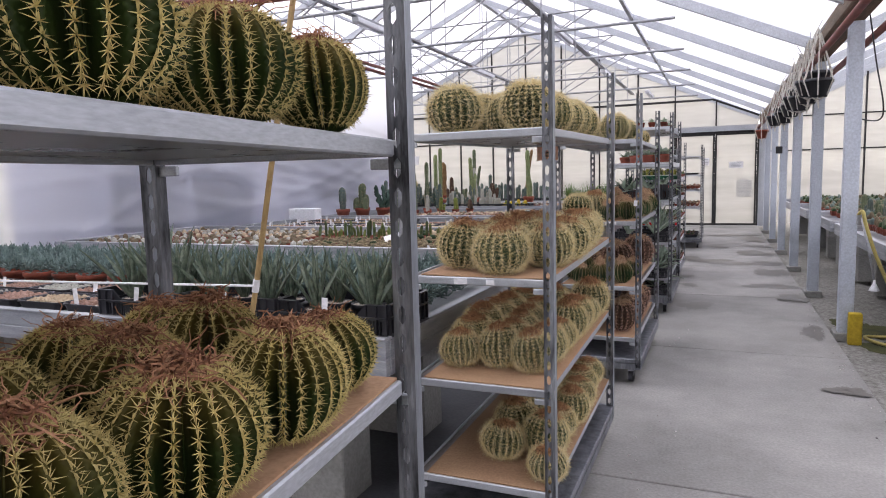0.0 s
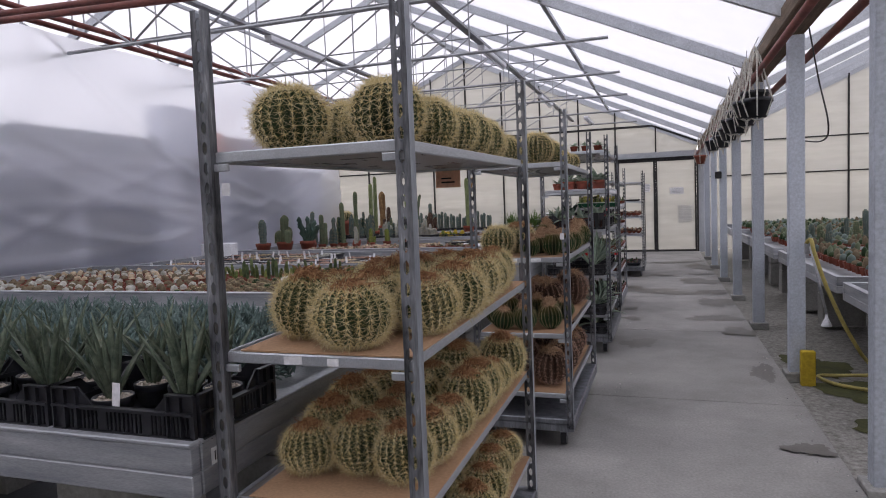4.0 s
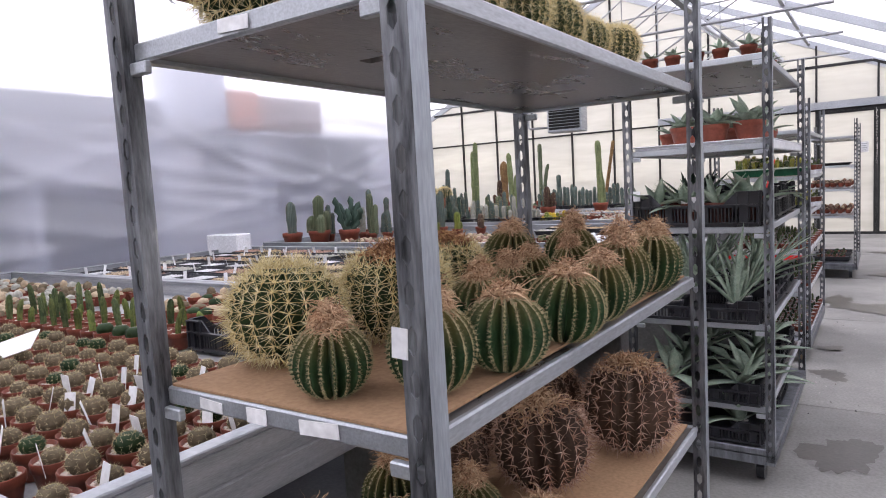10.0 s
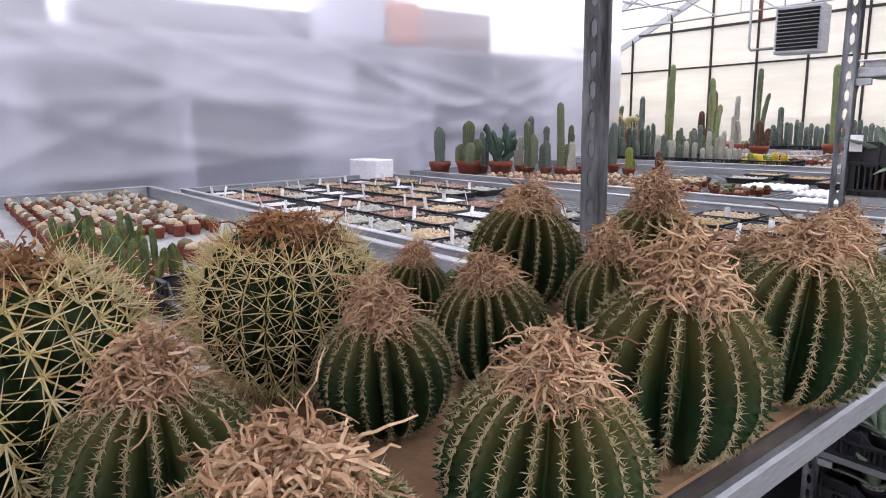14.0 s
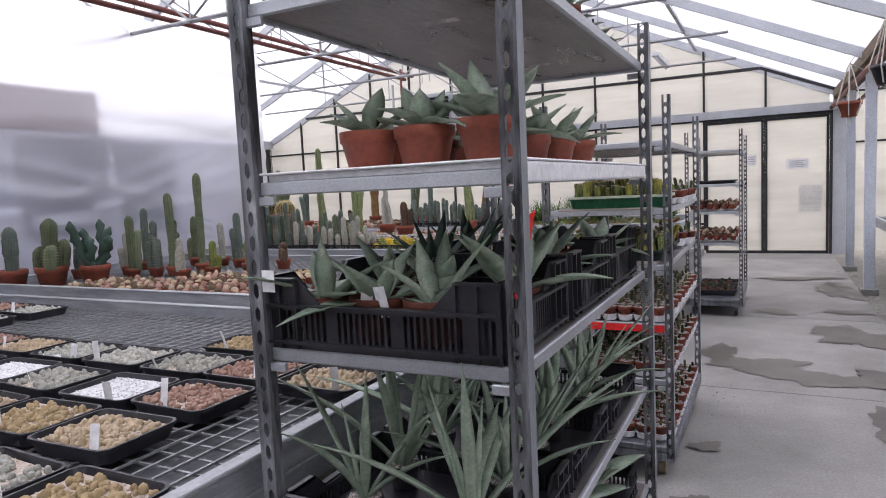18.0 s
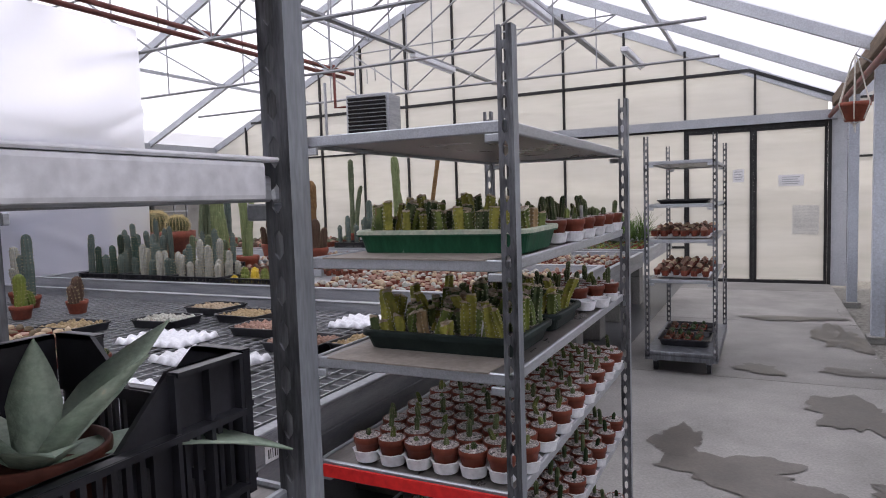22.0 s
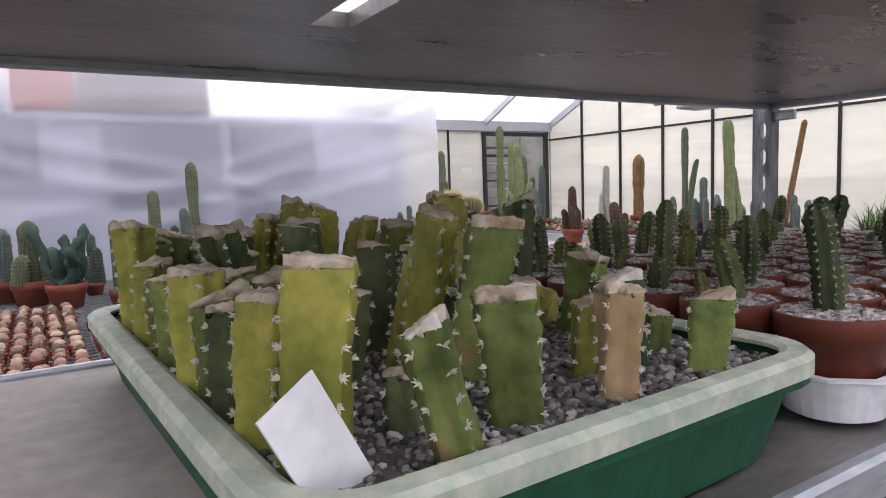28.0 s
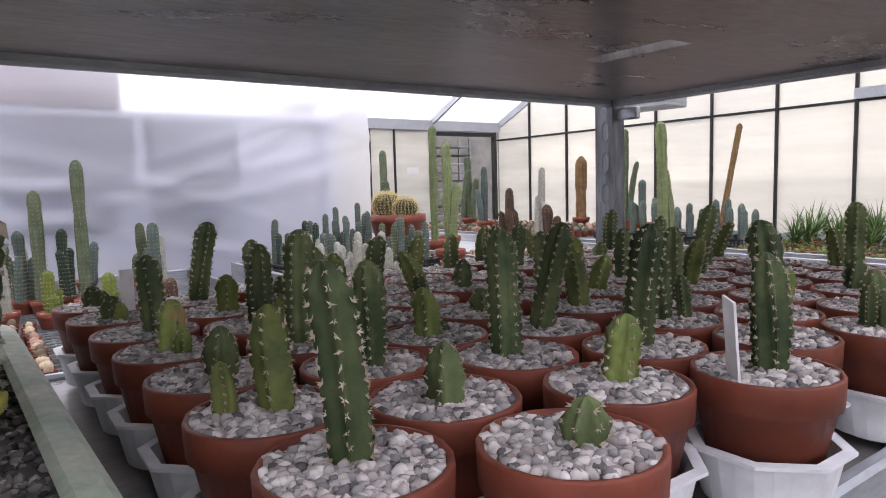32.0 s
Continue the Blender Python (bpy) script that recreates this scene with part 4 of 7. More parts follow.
def tuft_mesh(R, z, seed, n=420, spread=0.62, length=0.9, thick=0.0012, high=0.3):
    """A tangled mat of dried flower threads heaped on the crown, with loose strands."""
    r2 = random.Random(seed)
    vs, fs = [], []
    off = [(r2.uniform(-0.3, 0.3) * R, r2.uniform(-0.3, 0.3) * R, r2.uniform(0.4, 1.0)) for _ in range(4)]
    for q in range(n):
        ox, oy, oh = off[r2.randrange(4)]
        a, rr = r2.uniform(0, 6.28), R * spread * r2.random() ** 0.6
        x, y = 0.55 * ox + rr * math.cos(a), 0.55 * oy + rr * math.sin(a)
        rad = math.hypot(x, y) / R
        p = Vector((x, y, z - 0.42 * rad * rad * R - 0.003 + R * high * oh * r2.random() * max(0.0, 1 - rad / 0.8)))
        loose = q % 9 == 0
        up = r2.uniform(-0.5, 0.3) if q % 7 else r2.uniform(0.2, 0.9)
        d = Vector((math.cos(a) * 0.12 + r2.uniform(-1, 1), math.sin(a) * 0.12 + r2.uniform(-1, 1), up)).normalized()
        L = R * length * r2.uniform(0.3, 0.75) * (1.5 if loose else 1.0) / 6
        rings = []
        th = thick * r2.uniform(0.7, 1.9)
        for s in range(7):
            u, w, dd = frame_axes(d)
            t = th * (1 - 0.1 * s)
            rings.append(len(vs))
            vs += [p + u * t, p - u * t * 0.5 + w * t * 0.87, p - u * t * 0.5 - w * t * 0.87]
            p = p + d * L
            k = 0.55 if loose else 0.95
            d = (d + Vector((r2.uniform(-k, k), r2.uniform(-k, k), r2.uniform(-k, k * 0.6)))).normalized()
            if p.z < z - 0.45 * (p.x * p.x + p.y * p.y) / R - 0.002:
                d.z = abs(d.z) * 0.6 + 0.1
        for s0, s1 in zip(rings, rings[1:]):
            for k in range(3):
                fs.append((s0 + k, s0 + (k + 1) % 3, s1 + (k + 1) % 3, s1 + k))
    me = bpy.data.meshes.new("tuft")
    me.from_pydata([tuple(v) for v in vs], [], fs)
    return me


KINDS = {}


def make_kind(key, ribs, depth, sq, spine_mat, per, slen, thick, areoles, body_mat, tuft=None, strip=0.0, crown=14, tuftn=420, high=0.3, spread=0.62, wide=0.0012, sub=4, tlen=0.9):
    out = []
    for s in range(4):
        q = sq * (1 + 0.05 * (s - 1.5))
        body, zo = barrel_body(0.1, ribs + s % 3, depth, q, s, 44 if sub > 4 else 14, sub, (1.2 if key == "starred" else 1.5) if sub > 4 else 0.85, sub > 4)
        body.materials.append(body_mat)
        sp = barrel_spines(0.1, ribs + s % 3, q, zo, per, slen, s * 7 + 3, thick, areoles, 0.0, strip, crown)
        sp.materials.append(spine_mat)
        zt = max(v.co.z for v in body.vertices)
        tu = tuft_mesh(0.1, zt, s + 11, tuftn, spread, tlen, wide, high * (0.7, 1.2, 0.9, 1.4)[s]) if tuft else None
        if tu:
            tu.materials.append(tuft)
        out.append((body, sp, tu))
    KINDS[key] = out


make_kind("golden", 21, 0.42, 0.95, SPINE, 11, 0.034, 0.00095, 11, CACT)
make_kind("golden_tuft", 21, 0.42, 0.93, SPINE, 11, 0.034, 0.00095, 11, CACT, TUFTG, crown=36, tuftn=560, high=0.38, spread=0.50, wide=0.0014, tlen=0.55)
make_kind("starred", 22, 0.52, 0.90, STARSP, 8, 0.0145, 0.0011, 15, CACT_YG, TUFTR, strip=0.0012, crown=24, tuftn=340, high=0.34, spread=0.40, wide=0.0014, sub=8, tlen=0.7)
make_kind("green", 19, 0.50, 0.95, WOOL, 8, 0.010, 0.0010, 21, CACT_AGED, TUFT, strip=0.0009, crown=26, tuftn=760, high=0.85, spread=0.36, wide=0.0013, sub=8, tlen=0.62)
make_kind("russet", 17, 0.34, 1.0, SPINER, 7, 0.027, 0.0013, 10, CACT_BR, TUFT, crown=30, tuftn=420, high=0.42, spread=0.5, wide=0.0015, tlen=0.65)
LABELS = {"golden": "round golden barrel cactus with dense yellow spines", "golden_tuft": "golden barrel cactus with a brown dry crown", "starred": "yellow-green barrel cactus with star-shaped spines and a red-brown dry crown",
          "green": "dark green ribbed barrel cactus with a dried brown flower tuft", "russet": "brownish barrel cactus with russet spines"}


def cactus(kind, x, y, z, R, rz=None, tip=None, group="barrel cacti"):
    tip = tip or (rnd.uniform(-7, 7), rnd.uniform(-7, 7))
    v = rnd.randrange(4)
    body, sp, tu = KINDS[kind][v]
    ob = empty("barrel_cactus", x, y, z, 0, LABELS[kind], "cactus", group)
    s = R / 0.1
    ob.matrix_basis = Matrix.Translation((x, y, z)) @ Euler((radians(tip[0]), radians(tip[1]), radians(rz if rz is not None else rnd.uniform(0, 360)))).to_matrix().to_4x4() @ Matrix.Diagonal((s, s, s, 1))
    mesh_ob("body", body, None, ob)
    mesh_ob("spine_coat", sp, None, ob)
    if tu:
        mesh_ob("dried_crown", tu, None, ob)
    return ob


def fill(kind, xs, y0, y1, n, z, R, jit=0.015, dr=0.1, skip=()):
    for i in range(n):
        for j, x in enumerate(xs):
            if (j, i) in skip:
                continue
            k = kind if isinstance(kind, str) else kind[rnd.randrange(len(kind))]
            yc = y0 + (y1 - y0) * (i + 0.25 * (j % 2)) / max(1, n - 0.75) + rnd.uniform(-jit, jit)
            cactus(k, x + rnd.uniform(-jit, jit), yc, on_b(yc, z), R * rnd.uniform(1 - dr, 1 + dr))


def columns(n, a, b):
    return [a + (b - a) * k / (n - 1) for k in range(n)]


# trolley A
for x, y, R in ((-0.485, 0.70, 0.088), (-0.50, 0.905, 0.084), (-0.49, 1.085, 0.07), (-0.68, 0.80, 0.09), (-0.69, 1.0, 0.085), (-0.86, 1.10, 0.08), (-0.68, 0.55, 0.09), (-0.87, 0.62, 0.09), (-0.87, 0.86, 0.085), (-0.50, 0.48, 0.09)):
    cactus("starred", x, y, 1.460, R)
for x, y, R in ((-0.50, 0.60, 0.088), (-0.50, 0.79, 0.09), (-0.505, 0.975, 0.086), (-0.54, 1.155, 0.08), (-0.70, 0.70, 0.088), (-0.695, 0.89, 0.086), (-0.715, 1.07, 0.084), (-0.80, 1.20, 0.066), (-0.89, 1.13, 0.07), (-0.88, 0.95, 0.084), (-0.885, 0.76, 0.086),
                (-0.58, 0.40, 0.09), (-0.80, 0.47, 0.1), (-0.58, 0.20, 0.1), (-0.82, 0.24, 0.1)):
    cactus("starred", x, y, 1.051, R)
# trolley B
for x, y, R in ((-0.87, 2.56, 0.10), (-0.73, 2.72, 0.075), (-0.61, 2.60, 0.095), (-0.58, 2.82, 0.082), (-0.57, 3.02, 0.08), (-0.58, 3.24, 0.078), (-0.57, 3.42, 0.07), (-0.59, 3.58, 0.07), (-0.86, 2.85, 0.09), (-0.85, 3.08, 0.08), (-0.80, 3.35, 0.08)):
    cactus("golden", x, y, on_b(y, 1.552), R)
for x, y, R in ((-0.675, 2.47, 0.098), (-0.87, 2.56, 0.09), (-0.54, 2.66, 0.085), (-0.72, 2.70, 0.09), (-0.88, 2.78, 0.09), (-0.54, 2.87, 0.098), (-0.73, 2.92, 0.095), (-0.55, 3.09, 0.095), (-0.74, 3.13, 0.09), (-0.88, 3.05, 0.085), (-0.56, 3.30, 0.09),
                (-0.73, 3.34, 0.085), (-0.87, 3.3, 0.085), (-0.57, 3.50, 0.082), (-0.75, 3.55, 0.08)):
    cactus("golden_tuft", x, y, on_b(y, 1.051), R)
fill("golden_tuft", [-0.88, -0.73, -0.57], 2.56, 3.58, 7, 0.671, 0.083)
fill("golden_tuft", [-0.72, -0.57], 2.62, 3.58, 6, 0.306, 0.08)
cactus("golden_tuft", -0.52, 2.50, 0.306, 0.07)
# trolley C
for x, y, R in ((-0.80, 4.72, 0.088), (-0.62, 4.74, 0.094), (-0.56, 4.93, 0.07), (-0.55, 5.09, 0.06), (-0.55, 5.24, 0.058), (-0.54, 5.38, 0.055), (-0.53, 5.52, 0.055), (-0.8, 4.95, 0.08), (-0.78, 5.2, 0.075)):
    cactus("golden", x, y, 1.617, R)
CMID = [("golden", -0.875, 4.80, 0.098), ("golden_tuft", -0.80, 5.024, 0.106), ("golden_tuft", -0.862, 5.27, 0.093), ("green", -0.665, 4.69, 0.058), ("green", -0.539, 4.762, 0.063), ("green", -0.493, 4.885, 0.068), ("green", -0.645, 4.885, 0.058),
        ("green", -0.655, 5.087, 0.063), ("green", -0.492, 5.095, 0.072), ("green", -0.491, 5.265, 0.065), ("green", -0.696, 5.291, 0.061), ("green", -0.715, 5.437, 0.061), ("green", -0.517, 5.446, 0.074), ("green", -0.93, 5.48, 0.05), ("green", -0.90, 5.655, 0.08), ("green", -0.503, 5.626, 0.077),
        ("green", -0.76, 5.765, 0.076), ("green", -0.665, 5.585, 0.06), ("green", -0.53, 5.79, 0.064), ("green", -0.65, 5.87, 0.05)]
for k, x, y, R in CMID:
    cactus(k, x, y, 1.094, R)
for x, y, R in ((-0.84, 4.70, 0.068), (-0.70, 4.70, 0.068), (-0.56, 4.75, 0.07), (-0.90, 4.86, 0.065), (-0.75, 4.88, 0.07), (-0.60, 4.93, 0.07), (-0.87, 5.06, 0.07), (-0.54, 5.08, 0.07), (-0.70, 5.08, 0.07)):
    cactus("green", x, y, 0.666, R)
for x, y, R in ((-0.67, 5.38, 0.112), (-0.57, 5.66, 0.118), (-0.87, 5.28, 0.08), (-0.86, 5.5, 0.09), (-0.82, 5.75, 0.085)):
    cactus("russet", x, y, 0.666, R)
for x, y, R in ((-0.58, 4.80, 0.10), (-0.82, 4.82, 0.1), (-0.56, 5.06, 0.1), (-0.80, 5.10, 0.1), (-0.57, 5.33, 0.105), (-0.82, 5.4, 0.1), (-0.57, 5.62, 0.1), (-0.83, 5.68, 0.1)):
    cactus("russet", x, y, 0.326, R)

# ================= benches =================


def bench(y0, y1, z, x0=-5.65, x1=-1.1, label="", mesh_top=False, h=0.15, deep=0.09):
    b = empty("plant_bench", (x0 + x1) / 2, y0, 0, 0, label or "aluminium-sided plant bench on concrete blocks", "bench", "plant benches")
    b.matrix_basis = Matrix.Identity(4)
    def rim(name, xa, xb, ya, yb):
        """Extruded side: two broad faces with a groove between them and a thin lip on top."""
        bm = bmesh.new()
        lo, mid = z - h, z - h * 0.56
        box(bm, xa, xb, ya, yb, lo, mid - 0.002, 0.003)
        i = 0.003
        box(bm, xa + i * (yb - ya > xb - xa), xb - i * (yb - ya > xb - xa), ya + i * (yb - ya < xb - xa), yb - i * (yb - ya < xb - xa), mid - 0.002, mid + 0.002)
        box(bm, xa, xb, ya, yb, mid + 0.002, z - 0.012, 0.003)
        i = 0.004
        box(bm, xa - i * (yb - ya > xb - xa), xb + i * (yb - ya > xb - xa), ya - i * (yb - ya < xb - xa), yb + i * (yb - ya < xb - xa), z - 0.0125, z, 0.003)
        part(name, bm, ALU, b)

    rim("front_side", x0, x1, y0, y0 + 0.035)
    rim("back_side", x0, x1, y1 - 0.035, y1)
    rim("end_side", x1 - 0.035, x1, y0 + 0.041, y1 - 0.041)
    rim("end_side", x0, x0 + 0.035, y0 + 0.041, y1 - 0.041)
    # beds below wire mesh are coloured dark to stand for the shade there
    part("bed", box(bmesh.new(), x0 + 0.036, x1 - 0.036, y0 + 0.036, y1 - 0.036, z - h + 0.02, z - deep), SHADEBASE if 6 < y0 < 11 and x1 < 0 else ALUDARK, b)
    for x in (x1 - 0.55, (x0 + x1) / 2, x0 + 0.55):
        for y in (y0 + 0.35, y1 - 0.35):
            part("block_pier", box(bmesh.new(), x - 0.2, x + 0.2, y - 0.12, y + 0.12, -0.012, (z - h) * 0.5, 0.006), BLOCK, b)
            part("block_pier", box(bmesh.new(), x - 0.2, x + 0.2, y - 0.12, y + 0.12, (z - h) * 0.5 + 0.004, z - h + 0.02, 0.006), BLOCK, b)
    return b


BENCH = [(2.33, 3.86, 0.82), (4.44, 6.36, 0.91), (6.58, 8.58, 0.87), (8.86, 10.9, 0.88), (11.22, 12.9, 0.90), (13.08, 14.7, 0.85), (15.0, 17.0, 0.85)]
for y0, y1, z in BENCH:
    bench(y0, y1, z, x1=-1.08, x0=-5.7 if y0 < 13 else -9.5, deep=0.02 if y0 < 3 else 0.09)

# ================= pots, trays and plants =================


def scatter(name, template, places, material, label, category, parent=None, smooth=False):
    """Joins many placed copies of small template meshes (verts, faces) into one object of kind stuff."""
    vs, fs, n = [], [], 0
    for k, m in enumerate(places):
        tv, tf = template[k % len(template)]
        arr = np.array(m)
        a = tv @ arr[:3, :3].T + arr[:3, 3]
        vs.append(a)
        fs += [tuple(i + n for i in q) for q in tf]
        n += len(a)
    if not vs:
        return None
    ob = raw(name, np.concatenate(vs).tolist(), fs, material, parent, smooth=smooth)
    return tagged(ob, label, category if parent is None else "", "", "stuff")


def as_template(me):
    return (np.array([v.co[:] for v in me.vertices]), [tuple(p.vertices) for p in me.polygons])


def place(x, y, z, s=1.0, rz=0.0, tx=0.0, ty=0.0, sz=None):
    return Matrix.Translation((x, y, z)) @ Euler((radians(tx), radians(ty), radians(rz))).to_matrix().to_4x4() @ Matrix.Diagonal((s, s, sz or s, 1))


def pot_mesh(r, h, seg=22, inner=0.012):
    """Plant pot with a collar; origin at its foot."""
    bm = bmesh.new()
    b = r * 0.74
    lathe(bm, [(0, 0.001), (b * 0.93, 0.001), (b, 0.004), (r * 0.92, h * 0.68), (r * 0.985, h * 0.70), (r * 1.0, h * 0.98), (r * 0.985, h), (r * 0.93, h), (r * 0.90, h - inner - 0.004), (0, h - inner - 0.004)], seg)
    return finish(bm, "pot", True)


ICO_V = [Vector(v).normalized() for v in ((0, 1, 1.618), (0, -1, 1.618), (0, 1, -1.618), (0, -1, -1.618), (1, 1.618, 0), (-1, 1.618, 0), (1, -1.618, 0), (-1, -1.618, 0), (1.618, 0, 1), (-1.618, 0, 1), (1.618, 0, -1), (-1.618, 0, -1))]
ICO_F = ((0, 1, 8), (0, 8, 4), (0, 4, 5), (0, 5, 9), (0, 9, 1), (1, 6, 8), (8, 6, 10), (8, 10, 4), (4, 10, 2), (4, 2, 5), (5, 2, 11), (5, 11, 9), (9, 11, 7), (9, 7, 1), (1, 7, 6), (3, 6, 7), (3, 10, 6), (3, 2, 10), (3, 11, 2), (3, 7, 11))


def add_pebble(vs, fs, c, s, r2):
    """An uneven small stone at c."""
    u = Vector((r2.uniform(-1, 1), r2.uniform(-1, 1), r2.uniform(-0.4, 0.4))).normalized()
    w = u.cross(Vector((0, 0, 1))).normalized()
    t = u.cross(w)
    a, b_, c_ = s * r2.uniform(0.9, 1.35), s * r2.uniform(0.7, 1.0), s * r2.uniform(0.5, 0.8)
    n = len(vs)
    for v in ICO_V:
        k = r2.uniform(0.85, 1.12)
        vs.append(tuple(c + (u * (v.x * a) + w * (v.y * b_) + t * (v.z * c_)) * k))
    fs += [(n + i, n + j, n + k) for i, j, k in ICO_F]


def pebble_mesh(r, z, n, seed, size=0.0055):
    """A disc of grit with stones lying on it."""
    r2 = random.Random(seed)
    vs, fs = [], []
    seg = 14
    vs.append((0, 0, z + 0.001))
    for k in range(seg):
        a = k * 2 * math.pi / seg
        vs.append((r * math.cos(a), r * math.sin(a), z))
    fs += [(0, 1 + k, 1 + (k + 1) % seg) for k in range(seg)]
    for _ in range(n):
        a, q = r2.uniform(0, 6.28), r * 0.96 * math.sqrt(r2.random())
        s = size * r2.uniform(0.5, 1.25)
        add_pebble(vs, fs, Vector((q * math.cos(a), q * math.sin(a), z + s * 0.3)), s, r2)
    me = bpy.data.meshes.new("grit")
    me.from_pydata(vs, [], fs)
    me.polygons.foreach_set("use_smooth", [True] * len(me.polygons))
    return me


def stem_mesh(r, h, ribs, seed, depth=0.3, bend=0.12, cut=False, spine=0.006, steps=12, twist=0.15, taper=0.12, every=0.014, thick=0.0009, round_=0.9, per=3):
    """Ribbed cactus column with spiny rib edges; round or cut top. Gives body and spines."""
    r2 = random.Random(seed)
    bm = bmesh.new()
    sub = 8 if cut else 4
    n = ribs * sub
    ba = r2.uniform(0, 6.28)
    rows, cen = [], []
    sp_v, sp_f = [], []
    tw = r2.uniform(-twist, twist) * 4
    for i in range(steps + 1):
        f = 1 - (1 - i / steps) ** 1.7
        z = h * f
        off = bend * h * f * f
        c = Vector((off * math.cos(ba), off * math.sin(ba), z))
        rr = r * (1 - taper * (1 - f) ** 2) * (1 + 0.05 * math.sin(9 * f + seed))
        if not cut:
            e = max(0.0, (f - 1 + 1.6 * r / h) / (1.6 * r / h)) if h > 1.6 * r else f
            rr *= math.sqrt(max(0.03, 1 - e * e))
        row = []
        for k in range(n):
            a = 2 * math.pi * k / n + tw * f
            q = rr * (1 - depth * abs(math.sin(ribs * (2 * math.pi * k / n) / 2)) ** round_) * (1 + (0.035 * math.sin(z * 500 + ba) * (1 - abs(math.sin(ribs * math.pi * k / n))) + 0.02 * math.sin(i * 0.9 + k) if cut else 0.07 * math.sin(z * 620 + ba) * (1 - abs(math.sin(ribs * math.pi * k / n)))))
            row.append(bm.verts.new(c + Vector((q * math.cos(a), q * math.sin(a), 0))))
        rows.append(row)
        cen.append(c)
    for a, b in zip(rows, rows[1:]):
        for k in range(n):
            bm.faces.new((a[k], a[(k + 1) % n], b[(k + 1) % n], b[k]))
    if cut:
        # dried corky cap, a little wider than the stem and ragged
        c = cen[-1]
        tilt = Vector((r2.uniform(-0.3, 0.3), r2.uniform(-0.3, 0.3), 0))
        last = rows[-1]
        caps = []
        for v in last:
            v.co.z += r2.uniform(-0.0032, 0.0004)
        for dz, sc in ((0.0006, 1.0), (0.0018, 1.0), (0.0027, 0.8)):
            row = []
            for k, v in enumerate(rows[-1]):
                o = v.co - c
                o.z = 0
                row.append(bm.verts.new(c + o * (sc + r2.uniform(-0.03, 0.03)) + Vector((0, 0, dz + tilt.dot(o) + r2.uniform(-0.0009, 0.0009)))))
            caps.append(row)
        for a, b in zip([last] + caps, caps):
            for k in range(n):
                bm.faces.new((a[k], a[(k + 1) % n], b[(k + 1) % n], b[k])).material_index = 1
        mid = bm.verts.new(c + Vector((0, 0, 0.0022)))
        for k in range(n):
            bm.faces.new((caps[-1][k], caps[-1][(k + 1) % n], mid)).material_index = 1
    else:
        bm.faces.new(rows[-1])
    body = finish(bm, "stem", True)
    # areoles with short spines
    nz = max(2, int(h / every))
    for i in range(nz):
        f = (i + 0.6) / (nz + 0.2)
        off = bend * h * f * f
        rr = r * (1 - taper * (1 - f) ** 2)
        if not cut:
            e = max(0.0, (f - 1 + 1.6 * r / h) / (1.6 * r / h)) if h > 1.6 * r else f
            rr *= math.sqrt(max(0.03, 1 - e * e))
        for k in range(ribs):
            a = 2 * math.pi * k / ribs + tw * f
            nrm = Vector((math.cos(a), math.sin(a), 0.15)).normalized()
            p = Vector((off * math.cos(ba) + rr * math.cos(a), off * math.sin(ba) + rr * math.sin(a), h * f))
            for _ in range(per):
                d = (nrm + Vector((r2.uniform(-0.9, 0.9), r2.uniform(-0.9, 0.9), r2.uniform(-0.9, 0.9)))).normalized()
                u, w, _d = frame_axes(d)
                b = len(sp_v)
                q = p - nrm * 0.001
                sp_v += [tuple(q + u * thick), tuple(q - u * thick * 0.5 + w * thick), tuple(q - u * thick * 0.5 - w * thick), tuple(q + d * spine * r2.uniform(0.6, 1.1))]
                sp_f += [(b, b + 1, b + 3), (b + 1, b + 2, b + 3), (b + 2, b, b + 3)]
    sp = bpy.data.meshes.new("spines")
    sp.from_pydata(sp_v, [], sp_f)
    return body, sp


def leaf(vs, fs, base, direction, length, width, curl, thick=0.006, fold=0.25, steps=7, side=None, tip=0.25, shape=0.35):
    """A fleshy tapering leaf, folded along its middle."""
    p, d = Vector(base), Vector(direction).normalized()
    s = side or d.cross(Vector((0, 0, 1)))
    s = s.normalized() if s.length > 1e-4 else Vector((1, 0, 0))
    rows = []
    for i in range(steps + 1):
        f = i / steps
        w = width * (0.55 + 0.45 * math.sin(math.pi * min(1, (f + 0.12) / (2 * shape + 0.12)) / 2 * 1.0) if f < shape else (1 - ((f - shape) / (1 - shape)) ** 1.6)) / 2
        w = max(w, 0.0006)
        up = s.cross(d).normalized()
        t = thick * (1 - 0.75 * f)
        b = len(vs)
        vs += [tuple(p - s * w + up * fold * w), tuple(p + up * t * 0.4), tuple(p + s * w + up * fold * w), tuple(p - up * t)]
        rows.append(b)
        p = p + d * (length / steps)
        d = (d + Vector((0, 0, -1)) * curl / steps).normalized()
    for a, b in zip(rows, rows[1:]):
        for i, j in ((0, 1), (1, 2), (2, 3), (3, 0)):
            fs.append((a + i, a + j, b + j, b + i))
    return vs, fs


